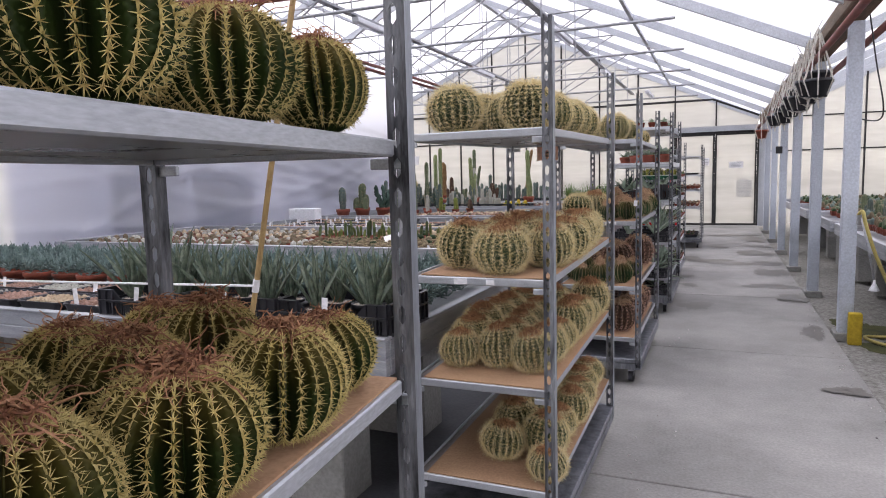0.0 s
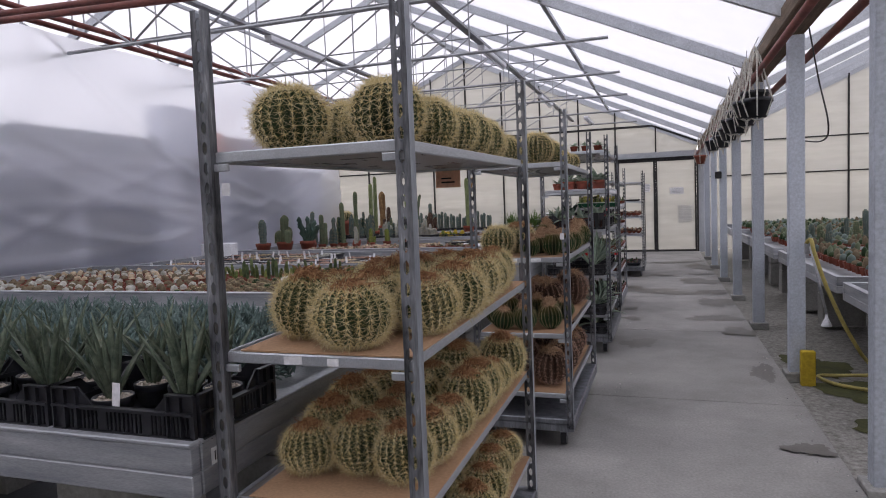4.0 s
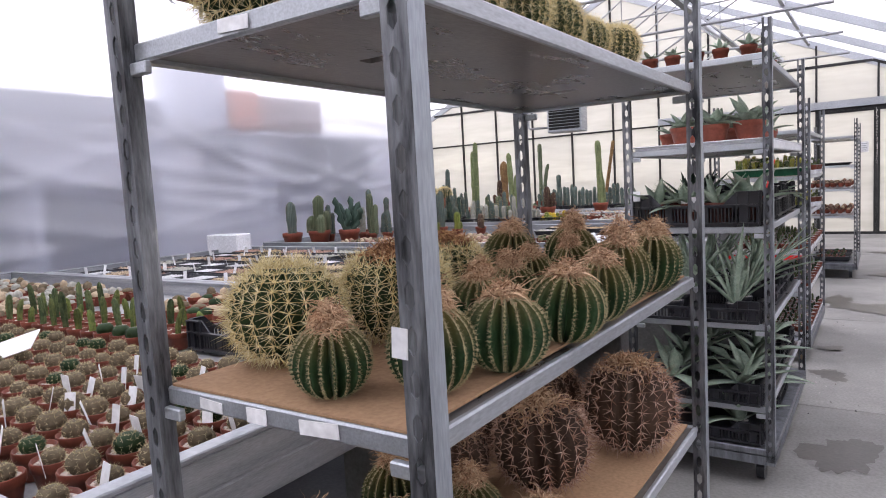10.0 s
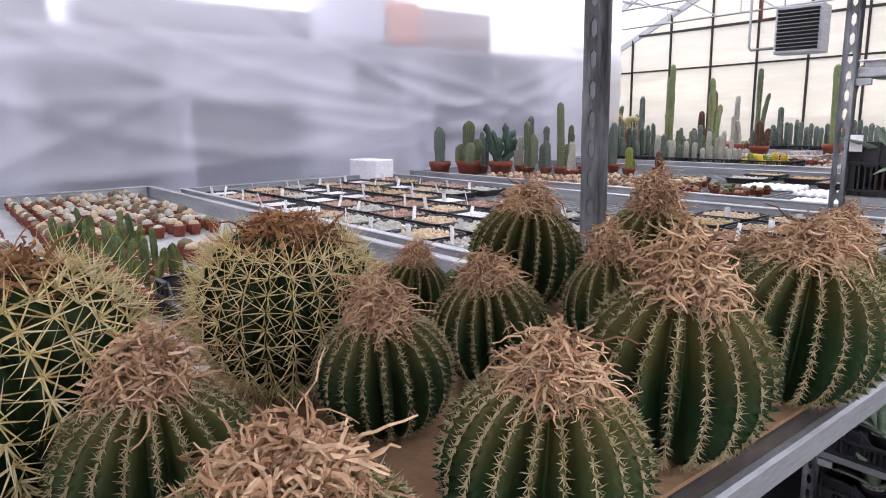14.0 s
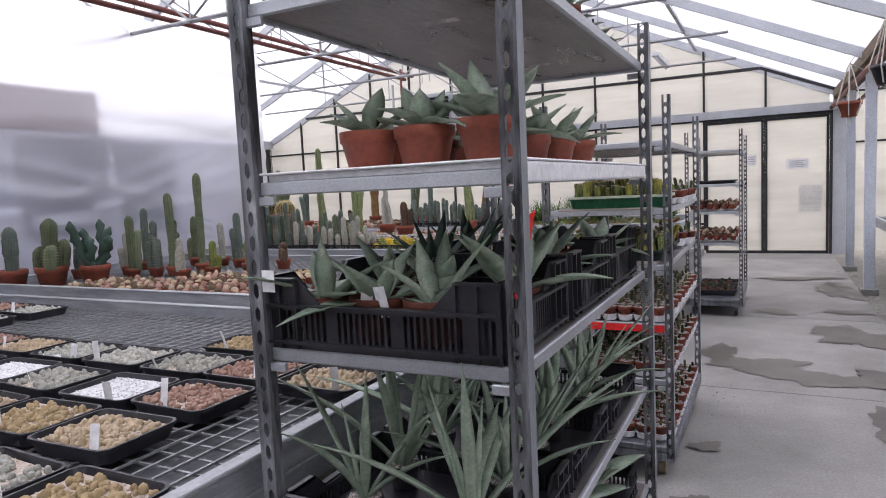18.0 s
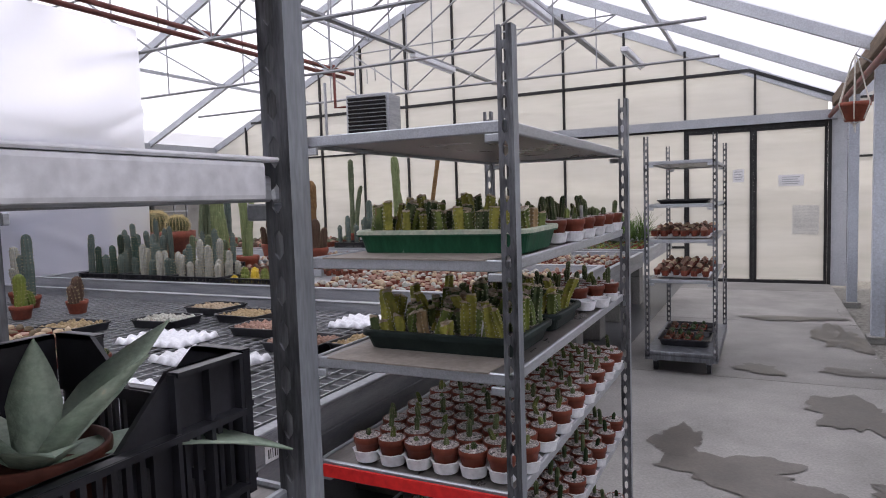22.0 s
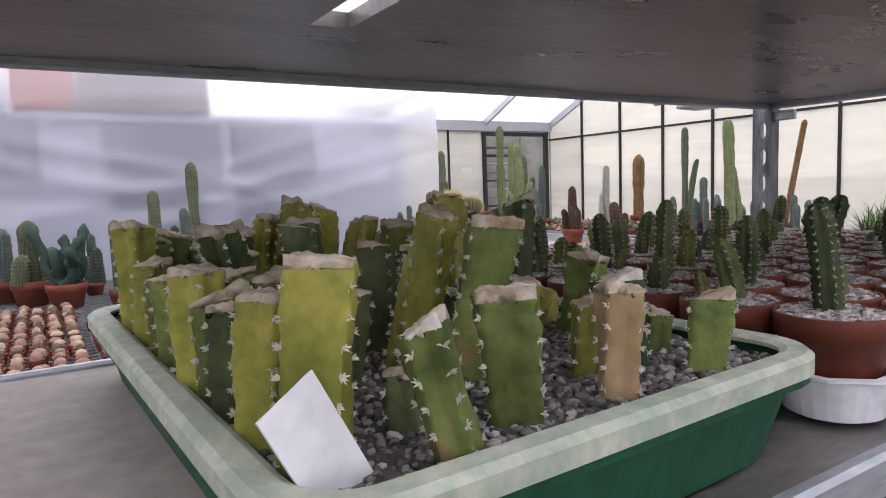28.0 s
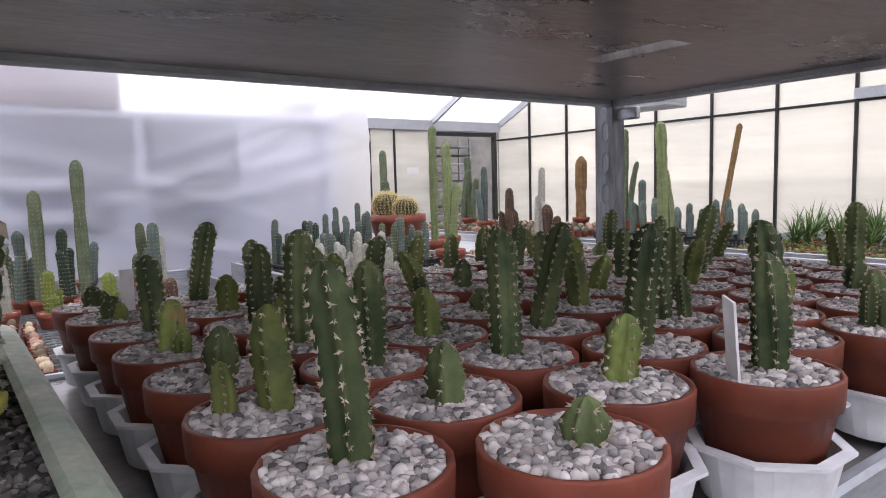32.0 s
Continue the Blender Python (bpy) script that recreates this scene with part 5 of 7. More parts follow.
def agave_mesh(n, L, W, seed, rise=(0.35, 1.3), curl=0.5, thick=0.007, fold=0.35):
    r2 = random.Random(seed)
    vs, fs = [], []
    for k in range(n):
        a = k * 2.4 + r2.uniform(-0.25, 0.25)
        f = k / max(1, n - 1)
        el = rise[0] + (rise[1] - rise[0]) * f + r2.uniform(-0.1, 0.1)
        d = (math.cos(a) * math.cos(el), math.sin(a) * math.cos(el), math.sin(el))
        leaf(vs, fs, (0.012 * math.cos(a), 0.012 * math.sin(a), 0.005), d, L * (0.75 + 0.35 * r2.random()) * (1 - 0.25 * f), W * (1 - 0.3 * f), curl * r2.uniform(0.2, 1.2) * (1 - 0.6 * f), thick, fold)
    me = bpy.data.meshes.new("leaves")
    me.from_pydata(vs, [], fs)
    me.polygons.foreach_set("use_smooth", [True] * len(me.polygons))
    return me


def crate(x, y, z, w, d, h, rz=0, label="black slotted plastic crate on a trolley shelf", dip=True, group="black crates"):
    """Stacking crate: ribbed sides with slot rows, high corner blocks and a lowered handhold edge."""
    c = empty("plastic_crate", x, y, z, rz, label, "crate", group)
    t = 0.006
    part("base", box(bmesh.new(), -w / 2 + t, w / 2 - t, -d / 2 + t, d / 2 - t, 0.003, 0.012), BLACKP, c)

    def side(length, at, turn, end):
        bm = bmesh.new()
        L = length / 2
        low = h * (0.64 if dip else 1.0)
        cw = min(0.085, length * 0.22)
        # lower wall, rows of slots, upper band
        box(bm, -L, L, -t / 2, t / 2, 0, h * 0.14)
        s0, s1 = h * 0.14, low - 0.014
        k, q = -L, 0
        while k < L - 0.004:
            box(bm, k, min(k + (0.030 if q % 9 == 0 else 0.006), L), -t / 2, t / 2, s0, s1)
            k += 0.037 if q % 9 == 0 else 0.0145
            q += 1
        box(bm, -L, L, -t / 2, t / 2, s1, low)
        for sg in (-1, 1):
            # high corner with a sloped shoulder
            xa, xb = sorted((sg * L, sg * (L - cw)))
            box(bm, xa, xb, -t / 2, t / 2, low, h)
            if dip:
                x0, x1 = sg * (L - cw), sg * (L - cw - (h - low))
                v = [bm.verts.new((q[0], yy, q[1])) for yy in (-t / 2, t / 2) for q in ((x0, low), (x1, low), (x0, h))]
                bm.faces.new((v[0], v[1], v[2]))
                bm.faces.new((v[5], v[4], v[3]))
                bm.faces.new((v[1], v[4], v[5], v[2]))
            for q in (0.0, cw * 0.5, cw):
                box(bm, sg * (L - q) - 0.0025, sg * (L - q) + 0.0025, -t / 2 - 0.010, -t / 2, 0.004, h - 0.002)
            box(bm, xa, xb, -t / 2 - 0.013, t / 2, h - 0.005, h)
        # outside ledges
        for zz in (h * 0.10, h * 0.60) if dip else (h * 0.1, h * 0.5):
            box(bm, -L, L, -t / 2 - 0.015, -t / 2, zz, zz + 0.006)
        box(bm, -L + cw, L - cw, -t / 2 - 0.013, t / 2 + 0.002, low - 0.005, low)
        p = part("side", bm, BLACKP, c)
        p.matrix_basis = pose(at[0], at[1], 0, 0, 0, turn)

    side(w, (0, -d / 2), 0, False)
    side(w, (0, d / 2), 180, False)
    side(d - 2 * t - 0.004, (-w / 2 + t / 2, 0), 270, True)
    side(d - 2 * t - 0.004, (w / 2 - t / 2, 0), 90, True)
    return c


def tray_mesh(w, d, h, rim=0.012, taper=0.02, r=0.03, seg=5):
    """Rounded tapered tray with a turned-out rim."""
    def ring(bm, W, D, z, rad):
        out = []
        for cx, cy, a0 in ((W / 2 - rad, D / 2 - rad, 0), (-W / 2 + rad, D / 2 - rad, 90), (-W / 2 + rad, -D / 2 + rad, 180), (W / 2 - rad, -D / 2 + rad, 270)):
            for k in range(seg + 1):
                a = radians(a0 + 90 * k / seg)
                out.append(bm.verts.new((cx + rad * math.cos(a), cy + rad * math.sin(a), z)))
        return out
    bm = bmesh.new()
    rs = [ring(bm, w - 2 * taper, d - 2 * taper, 0.001, r), ring(bm, w - 2 * taper * 0.9, d - 2 * taper * 0.9, 0.004, r), ring(bm, w - 2 * taper * 0.2, d - 2 * taper * 0.2, h - rim, r), ring(bm, w + rim, d + rim, h - rim, r + rim / 2),
          ring(bm, w + rim, d + rim, h, r + rim / 2), ring(bm, w - 0.006, d - 0.006, h, r), ring(bm, w - 0.012 - taper, d - 0.012 - taper, h * 0.35, r)]
    for a, b in zip(rs, rs[1:]):
        for k in range(len(a)):
            bm.faces.new((a[k], a[(k + 1) % len(a)], b[(k + 1) % len(a)], b[k]))
    bm.faces.new(rs[0][::-1])
    bm.faces.new(rs[-1])
    return finish(bm, "tray_body")


def gravel_field(w, d, z, n, seed, size=0.005):
    r2 = random.Random(seed)
    vs, fs = [(-w / 2, -d / 2, z), (w / 2, -d / 2, z), (w / 2, d / 2, z), (-w / 2, d / 2, z)], [(0, 1, 2, 3)]
    for _ in range(n):
        s = size * r2.uniform(0.5, 1.3)
        add_pebble(vs, fs, Vector((r2.uniform(-w / 2, w / 2), r2.uniform(-d / 2, d / 2), z + s * 0.3)), s, r2)
    me = bpy.data.meshes.new("gravel")
    me.from_pydata(vs, [], fs)
    me.polygons.foreach_set("use_smooth", [True] * len(me.polygons))
    return me


def label_mesh(w, h, bend=0.12):
    bm = bmesh.new()
    box(bm, -w / 2, w / 2, -0.0006, 0.0006, 0, h)
    return finish(bm, "plant_label")


LAB_S, LAB_M, LAB_L = label_mesh(0.014, 0.055), label_mesh(0.027, 0.065), label_mesh(0.022, 0.085)
for m_ in (LAB_S, LAB_M, LAB_L):
    m_.materials.append(LABEL)


def plant_label(x, y, z, me=None, rz=None, tilt=None, material=None, name="plant_label", label="white plastic plant label stuck in the grit"):
    ob = new(name, me or LAB_S)
    ob.matrix_basis = Matrix.Translation((x, y, z)) @ Euler((radians(tilt if tilt is not None else rnd.uniform(-18, 18)), radians(rnd.uniform(-8, 8)), radians(rz if rz is not None else rnd.uniform(-35, 35)))).to_matrix().to_4x4()
    return tagged(ob, label, "label", "plant labels")


# ---- trolley E: trays of cuttings and rows of potted columns ----
CUTG = mat("fresh_green_cutting", (0.21, 0.25, 0.075), (0.085, 0.12, 0.036), 0.5, 0, 24, 110, 0.3, 0.42, third=(0.30, 0.22, 0.10), third_at=0.42, vary=0.25)
CUTD = mat("olive_column_skin", (0.17, 0.19, 0.06), (0.06, 0.085, 0.03), 0.5, 0, 26, 110, 0.25, 0.5, vary=0.25)
STEMD = mat("dark_column_skin", (0.125, 0.155, 0.068), (0.040, 0.062, 0.030), 0.5, 0, 26, 110, 0.25, 0.5, vary=0.25)
SPINEE = mat("fine_brown_grey_spines", (0.58, 0.51, 0.42), (0.36, 0.29, 0.21), 0.8, 0, 12, 60, 0.0)
SPINEW = mat("grey_white_spines", (0.70, 0.67, 0.60), (0.50, 0.47, 0.40), 0.8, 0, 12, 60, 0.0)
E_STEMS = []
for s in range(9):
    b_, sp_ = stem_mesh(0.0108, (0.045, 0.08, 0.06, 0.095, 0.05, 0.07, 0.035, 0.065, 0.075)[s], (5, 6, 5, 6, 5)[s % 5], 40 + s, 0.50, (0.02, 0.1, 0.3, 0.08, 0.15, 0.0, 0.05, 0.25, 0.12)[s], thick=0.0006, every=0.0060, spine=0.0030, per=8, steps=30)
    b_.materials.append((STEMD, STEMD, CUTD, STEMD, CUTG)[s % 5])
    sp_.materials.append(SPINEE)
    E_STEMS.append((b_, sp_))
CUTS = []
TANST = mat("tan_dead_stem", (0.42, 0.29, 0.17), (0.20, 0.15, 0.07), 0.8, 0, 22, 80, 0.3, 0.8)
CUTY = mat("yellow_green_cutting", (0.36, 0.34, 0.075), (0.18, 0.185, 0.04), 0.5, 0, 24, 110, 0.3, 0.42, third=(0.42, 0.30, 0.14), third_at=0.40, vary=0.25)
for s in range(16):
    b_, sp_ = stem_mesh(rnd.uniform(0.0135, 0.0195), (0.095, 0.075, 0.055, 0.085, 0.065, 0.10, 0.045, 0.07)[s % 8] * rnd.uniform(0.9, 1.1), (4, 5, 4, 5, 3)[s % 5], 70 + s, 0.44, rnd.uniform(-0.05, 0.22), cut=True, steps=26, every=0.0105, taper=0.12, thick=0.0009, spine=0.0037, round_=1.3, per=12, twist=0.25)
    b_.materials.append((TANST if s == 7 else (CUTY, CUTG, STEMD, CACT_Y, CUTG, STEMD, CUTY, CUTG)[s % 8]))
    b_.materials.append(CORK)
    sp_.materials.append(SPINEW)
    CUTS.append((b_, sp_))
P8, P8G = pot_mesh(0.0370, 0.053, inner=0.0025), [pebble_mesh(0.0342, 0.0508, 430, s, 0.0031) for s in range(3)]
P8L = pebble_mesh(0.0335, 0.0505, 110, 3, 0.0045)
P8.materials.append(CLAYD)
for g in P8G:
    g.materials.append(PEBBLE)


def potted_column(x, y, z, group, v=None, two=None, s=1.0, tall=1.0):
    o = empty("potted_cactus", x, y, z, rnd.uniform(0, 360), "young dark green column cactus in a terracotta pot with grit", "cactus", group)
    if s != 1.0:
        o.scale = (s, s, s)
    mesh_ob("pot", P8, None, o)
    mesh_ob("grit", P8G[rnd.randrange(3)], None, o)
    for k in range(2 if (two if two is not None else rnd.random() < 0.25) else 1):
        b, sp = E_STEMS[v if v is not None else rnd.randrange(9)]
        st = mesh_ob("stem", b, None, o)
        st.matrix_basis = place(rnd.uniform(-0.006, 0.006) + 0.016 * k, rnd.uniform(-0.006, 0.006), 0.039, tall if not k else 0.6 * tall, rnd.uniform(0, 360), rnd.uniform(-6, 6), rnd.uniform(-6, 6))
        mesh_ob("spine_coat", sp, None, st)
    return o


def cup_mesh():
    bm = bmesh.new()
    lathe(bm, [(0, 0.001), (0.024, 0.001), (0.031, 0.004), (0.0368, 0.032), (0.0352, 0.0335), (0.0340, 0.030), (0.029, 0.006), (0, 0.004)], 26)
    rings = []
    for r, zz in ((0.0415, 0.032), (0.0415, 0.0338), (0.0350, 0.0338), (0.0358, 0.032)):
        rings.append([bm.verts.new((r * math.cos((k + 0.5) * math.pi / 4), r * math.sin((k + 0.5) * math.pi / 4), zz)) for k in range(8)])
    for p, q in zip(rings, rings[1:] + rings[:1]):
        for k in range(8):
            bm.faces.new((p[k], p[(k + 1) % 8], q[(k + 1) % 8], q[k]))
    me = finish(bm, "cup")
    me.materials.append(WHITEP)
    return me


CUP = cup_mesh()


def pot_rows(x0, y0, nx, ny, z, group, pitch=0.0755, row=0.0735, skip=(), fixed=None, joined=False):
    """Rows of pots in carriers, every second row shifted; joined: one mass for shelves seen only between others."""
    spots = [(x0 - i * pitch + (0.034 if j % 2 else 0), y0 + j * row - i * 0.0035, i, j) for j in range(ny) for i in range(nx)]
    car = empty("pot_carrier", x0, y0, z, 0, "white plastic carrier holding rows of small pots", "carrier", "pot carriers")
    car.matrix_basis = Matrix.Identity(4)
    if joined:
        scatter("cup_bank", [as_template(CUP)], [Matrix.Translation((cx, cy, z)) for cx, cy, i, j in spots], WHITEP, "white carrier cups under rows of pots", "cups", car)
    else:
        for cx, cy, i, j in spots:
            c = mesh_ob("cup", CUP, None, car)
            c.location = (cx, cy, z + 0.0006 * ((i + j) % 2))
    if joined:
        pl, st = [], [[] for _ in range(2)]
        for cx, cy, i, j in spots:
            pl.append(place(cx, cy, z + 0.018, 1, rnd.uniform(0, 360)))
            st[(i + j) % 2].append(place(cx + rnd.uniform(-0.006, 0.006), cy + rnd.uniform(-0.006, 0.006), z + 0.062, 0.72, rnd.uniform(0, 360)))
        scatter("pot_rows", [as_template(P8)], pl, CLAYD, "rows of terracotta pots in a carrier", "pots", smooth=True)
        scatter("grit_rows", [as_template(P8L)], pl, PEBBLE, "grit in rows of pots", "grit")
        scatter("stem_rows", [as_template(E_STEMS[k][0]) for k in (0, 1, 3, 5)], st[0], STEMD, "rows of young column cacti", "cacti", smooth=True)
        scatter("stem_rows", [as_template(E_STEMS[k][0]) for k in (2, 4, 7, 8)], st[1], CACT, "rows of young column cacti", "cacti", smooth=True)
        return
    for cx, cy, i, j in spots:
        if (i, j) not in skip:
            potted_column(cx + rnd.uniform(-0.002, 0.002), cy + rnd.uniform(-0.002, 0.002), z + 0.018, group, (fixed or {}).get((i, j)), tall=0.72 if z < 1.0 else 0.92)


EX = -0.715
Z1, Z2, Z3, Z4, Z5 = 1.313, 1.052, 0.772, 0.502, 0.188
pot_rows(-0.507, 9.648, 7, 10, Z1, "potted columns, upper shelf", fixed={(0, 0): 3, (0, 1): 6, (0, 2): 4, (0, 3): 1, (1, 0): 7, (2, 0): 0, (3, 0): 4, (1, 1): 0, (1, 2): 3, (2, 1): 1})
pot_rows(-0.505, 9.99, 4, 5, Z2, "potted columns, second shelf", skip=((0, 0), (1, 0), (0, 1)))
pot_rows(-0.505, 9.17, 6, 17, Z3, "potted columns, third shelf")
pot_rows(-0.505, 9.17, 6, 16, Z4, "potted columns, fourth shelf", joined=True)
pot_rows(-0.505, 9.17, 6, 16, Z5, "potted columns, base", joined=True)
red = thing("red_edge_strip", box(bmesh.new(), EX - 0.27, EX + 0.25, 9.090, 9.098, Z3 - 0.036, Z3 - 0.004), RED, "red plastic strip along a trolley shelf edge", "strip")


def cutting_tray(x, y, z, w, d, h, material, n, label, seed, tall=1.0, rz=0.0, fixed=()):
    t = empty("seed_tray", x, y, z, rz, label, "tray", "cutting trays")
    me = tray_mesh(w, d, h, taper=0.015, r=0.034)
    mesh_ob("tray_body", me, material, t)
    bm = bmesh.new()
    rings = []
    for off, zz in ((-0.009, h + 0.0003), (-0.010, h + 0.003), (-0.006, h + 0.005), (0.004, h + 0.005), (0.0078, h + 0.002), (0.0078, h - 0.007), (0.0068, h - 0.007), (0.0068, h + 0.0003)):
        ring, rad = [], 0.034
        for cx, cy, a0 in ((1, 1, 0), (-1, 1, 90), (-1, -1, 180), (1, -1, 270)):
            for k in range(10):
                a = radians(a0 + 10 * k)
                ring.append(bm.verts.new((cx * (w / 2 - rad) + (rad + off) * math.cos(a), cy * (d / 2 - rad) + (rad + off) * math.sin(a), zz)))
        rings.append(ring)
    for p, q in zip(rings, rings[1:] + rings[:1]):
        for k in range(40):
            bm.faces.new((p[k], q[k], q[(k + 1) % 40], p[(k + 1) % 40]))
    part("rim", bm, RIMGREEN if material is GREENP else DGREENP, t)
    mesh_ob("gravel", gravel_field(w - 0.016, d - 0.016, h * 0.90, 8000, seed, 0.0027), TRAYGRIT, t)
    r2 = random.Random(seed)
    nx = int(w / 0.039)
    ny = int(d / 0.046)
    inv = t.matrix_basis.inverted()
    taken = []
    for x1, y1, ch, cw, m_, ribs, tx, ty in fixed:
        p = inv @ Vector((x1, y1, z))
        b, sp = stem_mesh(cw / 2, ch - 0.004, ribs, int(abs(x1) * 9000 + y1 * 700), 0.40 if ribs > 3 else 0.46, 0.06, cut=True, steps=26, every=0.0105, taper=0.12, thick=0.0009, spine=0.0037, round_=1.3, per=12, twist=0.12)
        for q in (m_, PALECORK if ribs == 5 else CORK):
            b.materials.append(q)
        sp.materials.append(SPINEW)
        o = mesh_ob("cutting", b, None, t)
        o.matrix_basis = place(p.x, p.y, h * 0.72, 1, 0, tx, ty)
        mesh_ob("spine_coat", sp, None, o)
        taken.append((p.x, p.y, 0.009 + cw / 2))
    for i in range(nx):
        for j in range(ny):
            if r2.random() < 0.05:
                continue
            b, sp = CUTS[r2.randrange(16)]
            px, py = -w / 2 + 0.035 + (w - 0.07) * i / (nx - 1) + r2.uniform(-0.01, 0.01), -d / 2 + 0.035 + (d - 0.07) * j / (ny - 1) + r2.uniform(-0.01, 0.01)
            m = place(px, py, h * 0.72, r2.uniform(0.8, 1.12) * tall, r2.uniform(0, 360), r2.uniform(-15, 15), r2.uniform(-15, 15))
            if any(math.hypot(px - a, py - c) < e for a, c, e in taken) or (fixed and px > w / 2 - 0.13):
                continue
            o = mesh_ob("cutting", b, None, t)
            o.matrix_basis = m
            mesh_ob("spine_coat", sp, None, o)
    return t


FRONT = [(-0.516, 9.280, 0.097, 0.035, CUTY, 4, 0, 3), (-0.484, 9.332, 0.073, 0.023, CUTG, 5, 14, -9), (-0.512, 9.378, 0.074, 0.037, CUTG, 4, 2, 0), (-0.506, 9.437, 0.070, 0.026, TANST, 4, -3, 2), (-0.508, 9.511, 0.057, 0.027, CUTG, 3, 0, 2),
         (-0.532, 9.330, 0.042, 0.022, STEMD, 4, 0, 0), (-0.556, 9.271, 0.080, 0.028, CUTY, 4, 0, 4), (-0.590, 9.266, 0.070, 0.020, STEMD, 4, 0, -3), (-0.645, 9.266, 0.082, 0.030, CUTY, 4, 3, -4), (-0.705, 9.264, 0.074, 0.025, CUTG, 4, 0, 0),
         (-0.750, 9.262, 0.064, 0.020, CUTY, 4, 0, 3), (-0.800, 9.262, 0.074, 0.028, CUTY, 4, 0, -3), (-0.858, 9.262, 0.10, 0.032, CUTY, 4, 0, -3), (-0.584, 9.400, 0.103, 0.038, CUTG, 4, -4, 5), (-0.668, 9.385, 0.086, 0.032, STEMD, 4, 0, -6), (-0.545, 9.452, 0.056, 0.018, CUTY, 4, 0, 0),
         (-0.556, 9.528, 0.038, 0.021, CUTG, 4, 0, 0), (-0.545, 9.490, 0.066, 0.031, CACT_B, 5, 3, -2), (-0.585, 9.52, 0.045, 0.021, CUTG, 4, 0, 0), (-0.635, 9.475, 0.057, 0.030, CUTY, 4, 0, 8), (-0.60, 9.325, 0.07, 0.03, STEMD, 4, 0, 4), (-0.640, 9.32, 0.076, 0.03, CUTG, 4, 5, 0)]
cutting_tray(-0.712, 9.402, Z1 + 0.001, 0.488, 0.320, 0.060, GREENP, 40, "scuffed green plastic tray planted with cut cactus stems", 5, rz=2.5, fixed=FRONT)
cutting_tray(-0.712, 9.38, Z2 + 0.001, 0.45, 0.31, 0.05, DGREENP, 40, "black-green plastic tray planted with cut cactus stems", 6, 1.12)
cutting_tray(-0.712, 9.72, Z2 + 0.001, 0.45, 0.29, 0.05, DGREENP, 40, "black-green plastic tray planted with short cactus cuttings", 8, 1.02)
# paper label leaning in the front corner of the upper tray
lb1 = plant_label(0, 0, 0, label_mesh(0.028, 0.060), 0, 0)
lb1.matrix_basis = Matrix(((-0.376, -0.890, 0.133, -0.493), (0.878, -0.353, -0.532, 9.289), (0.293, -0.083, 0.836, 1.354), (0, 0, 0, 1)))
lb1.data.materials.append(LABEL)
LABBIG = label_mesh(0.016, 0.062)
LABBIG.materials.append(LABEL)
plant_label(-0.475, 9.845, Z1 + 0.05, LABBIG, -40, 6)
plant_label(-0.90, 9.64, Z1 + 0.045, LABBIG, -50, 3)
plant_label(-0.60, 9.26, Z2 + 0.03, LABBIG, -30, -10)

# ---- trolley D: pots and crates of agave ----
P12, P12G = pot_mesh(0.062, 0.075, inner=0.008), pebble_mesh(0.056, 0.066, 150, 4, 0.0055)
P8K = pot_mesh(0.0375, 0.054, inner=0.005)
P8K.materials.append(BLACKP)
P12K = pot_mesh(0.062, 0.075, inner=0.008)
P12K.materials.append(BLACKP)
P12.materials.append(CLAY)
P12D = pot_mesh(0.062, 0.088, inner=0.008)
P12D.materials.append(CLAYX)
P12G.materials.append(SOIL)
AG = [agave_mesh(7 + s % 3, 0.13, 0.066, s, (0.15, 1.1), 0.8, 0.007, 0.2) for s in range(4)]
for a_ in AG:
    a_.materials.append(AGAVE)
AGB = [agave_mesh(7, 0.28, 0.092, s + 10, (0.15, 1.1), 0.8, 0.009, 0.25) for s in range(4)]
for k, a_ in enumerate(AGB):
    a_.materials.append(AGAVE)
AGD = [agave_mesh(8, 0.26, 0.055, s + 20, (0.7, 1.35), 0.25, 0.010) for s in range(2)]
for a_ in AGD:
    a_.materials.append(AGAVE_D)
AL = [agave_mesh(8, 0.50, 0.042, s + 30, (0.7, 1.4), 0.55, 0.009) for s in range(4)]
for k, a_ in enumerate(AL):
    a_.materials.append(AGAVE)


def potted(name, x, y, z, pot, grit, leaves, s, ls, label, group, tilt=0):
    o = empty(name, x, y, z, rnd.uniform(0, 360), label, "agave" if "agave" in name else "plant", group)
    o.scale = (s, s, s)
    mesh_ob("pot", pot, None, o)
    mesh_ob("grit", grit, None, o)
    lf = mesh_ob("leaves", leaves, None, o)
    zz = max(v.co.z for v in grit.vertices) - 0.006
    lf.matrix_basis = place(0, 0, zz, ls, rnd.uniform(0, 360), rnd.uniform(-5, 5), rnd.uniform(-5, 5))
    return o


# perforated grey crate standing on end between the trolleys
pc = empty("perforated_crate", -0.93, 8.74, 0, 12, "pale grey perforated crate standing on end", "crate")
bm = bmesh.new()
for k in range(13):
    box(bm, -0.13 + k * 0.0213 - 0.005, -0.13 + k * 0.0213 + 0.005, -0.104, -0.099, 0.001, 0.74)
for k in range(34):
    box(bm, -0.135, 0.131, -0.0985, -0.094, 0.001 + k * 0.0222, 0.011 + k * 0.0222)
tagged(part("perforated_face", bm, ALU, pc), "", "", "", "stuff")
for x0, x1, y0, y1 in ((-0.142, -0.136, -0.104, 0.1), (0.132, 0.138, -0.104, 0.1), (-0.1355, 0.1315, 0.094, 0.1)):
    part("wall", box(bmesh.new(), x0, x1, y0, y1, 0.001, 0.75), ALU, pc)
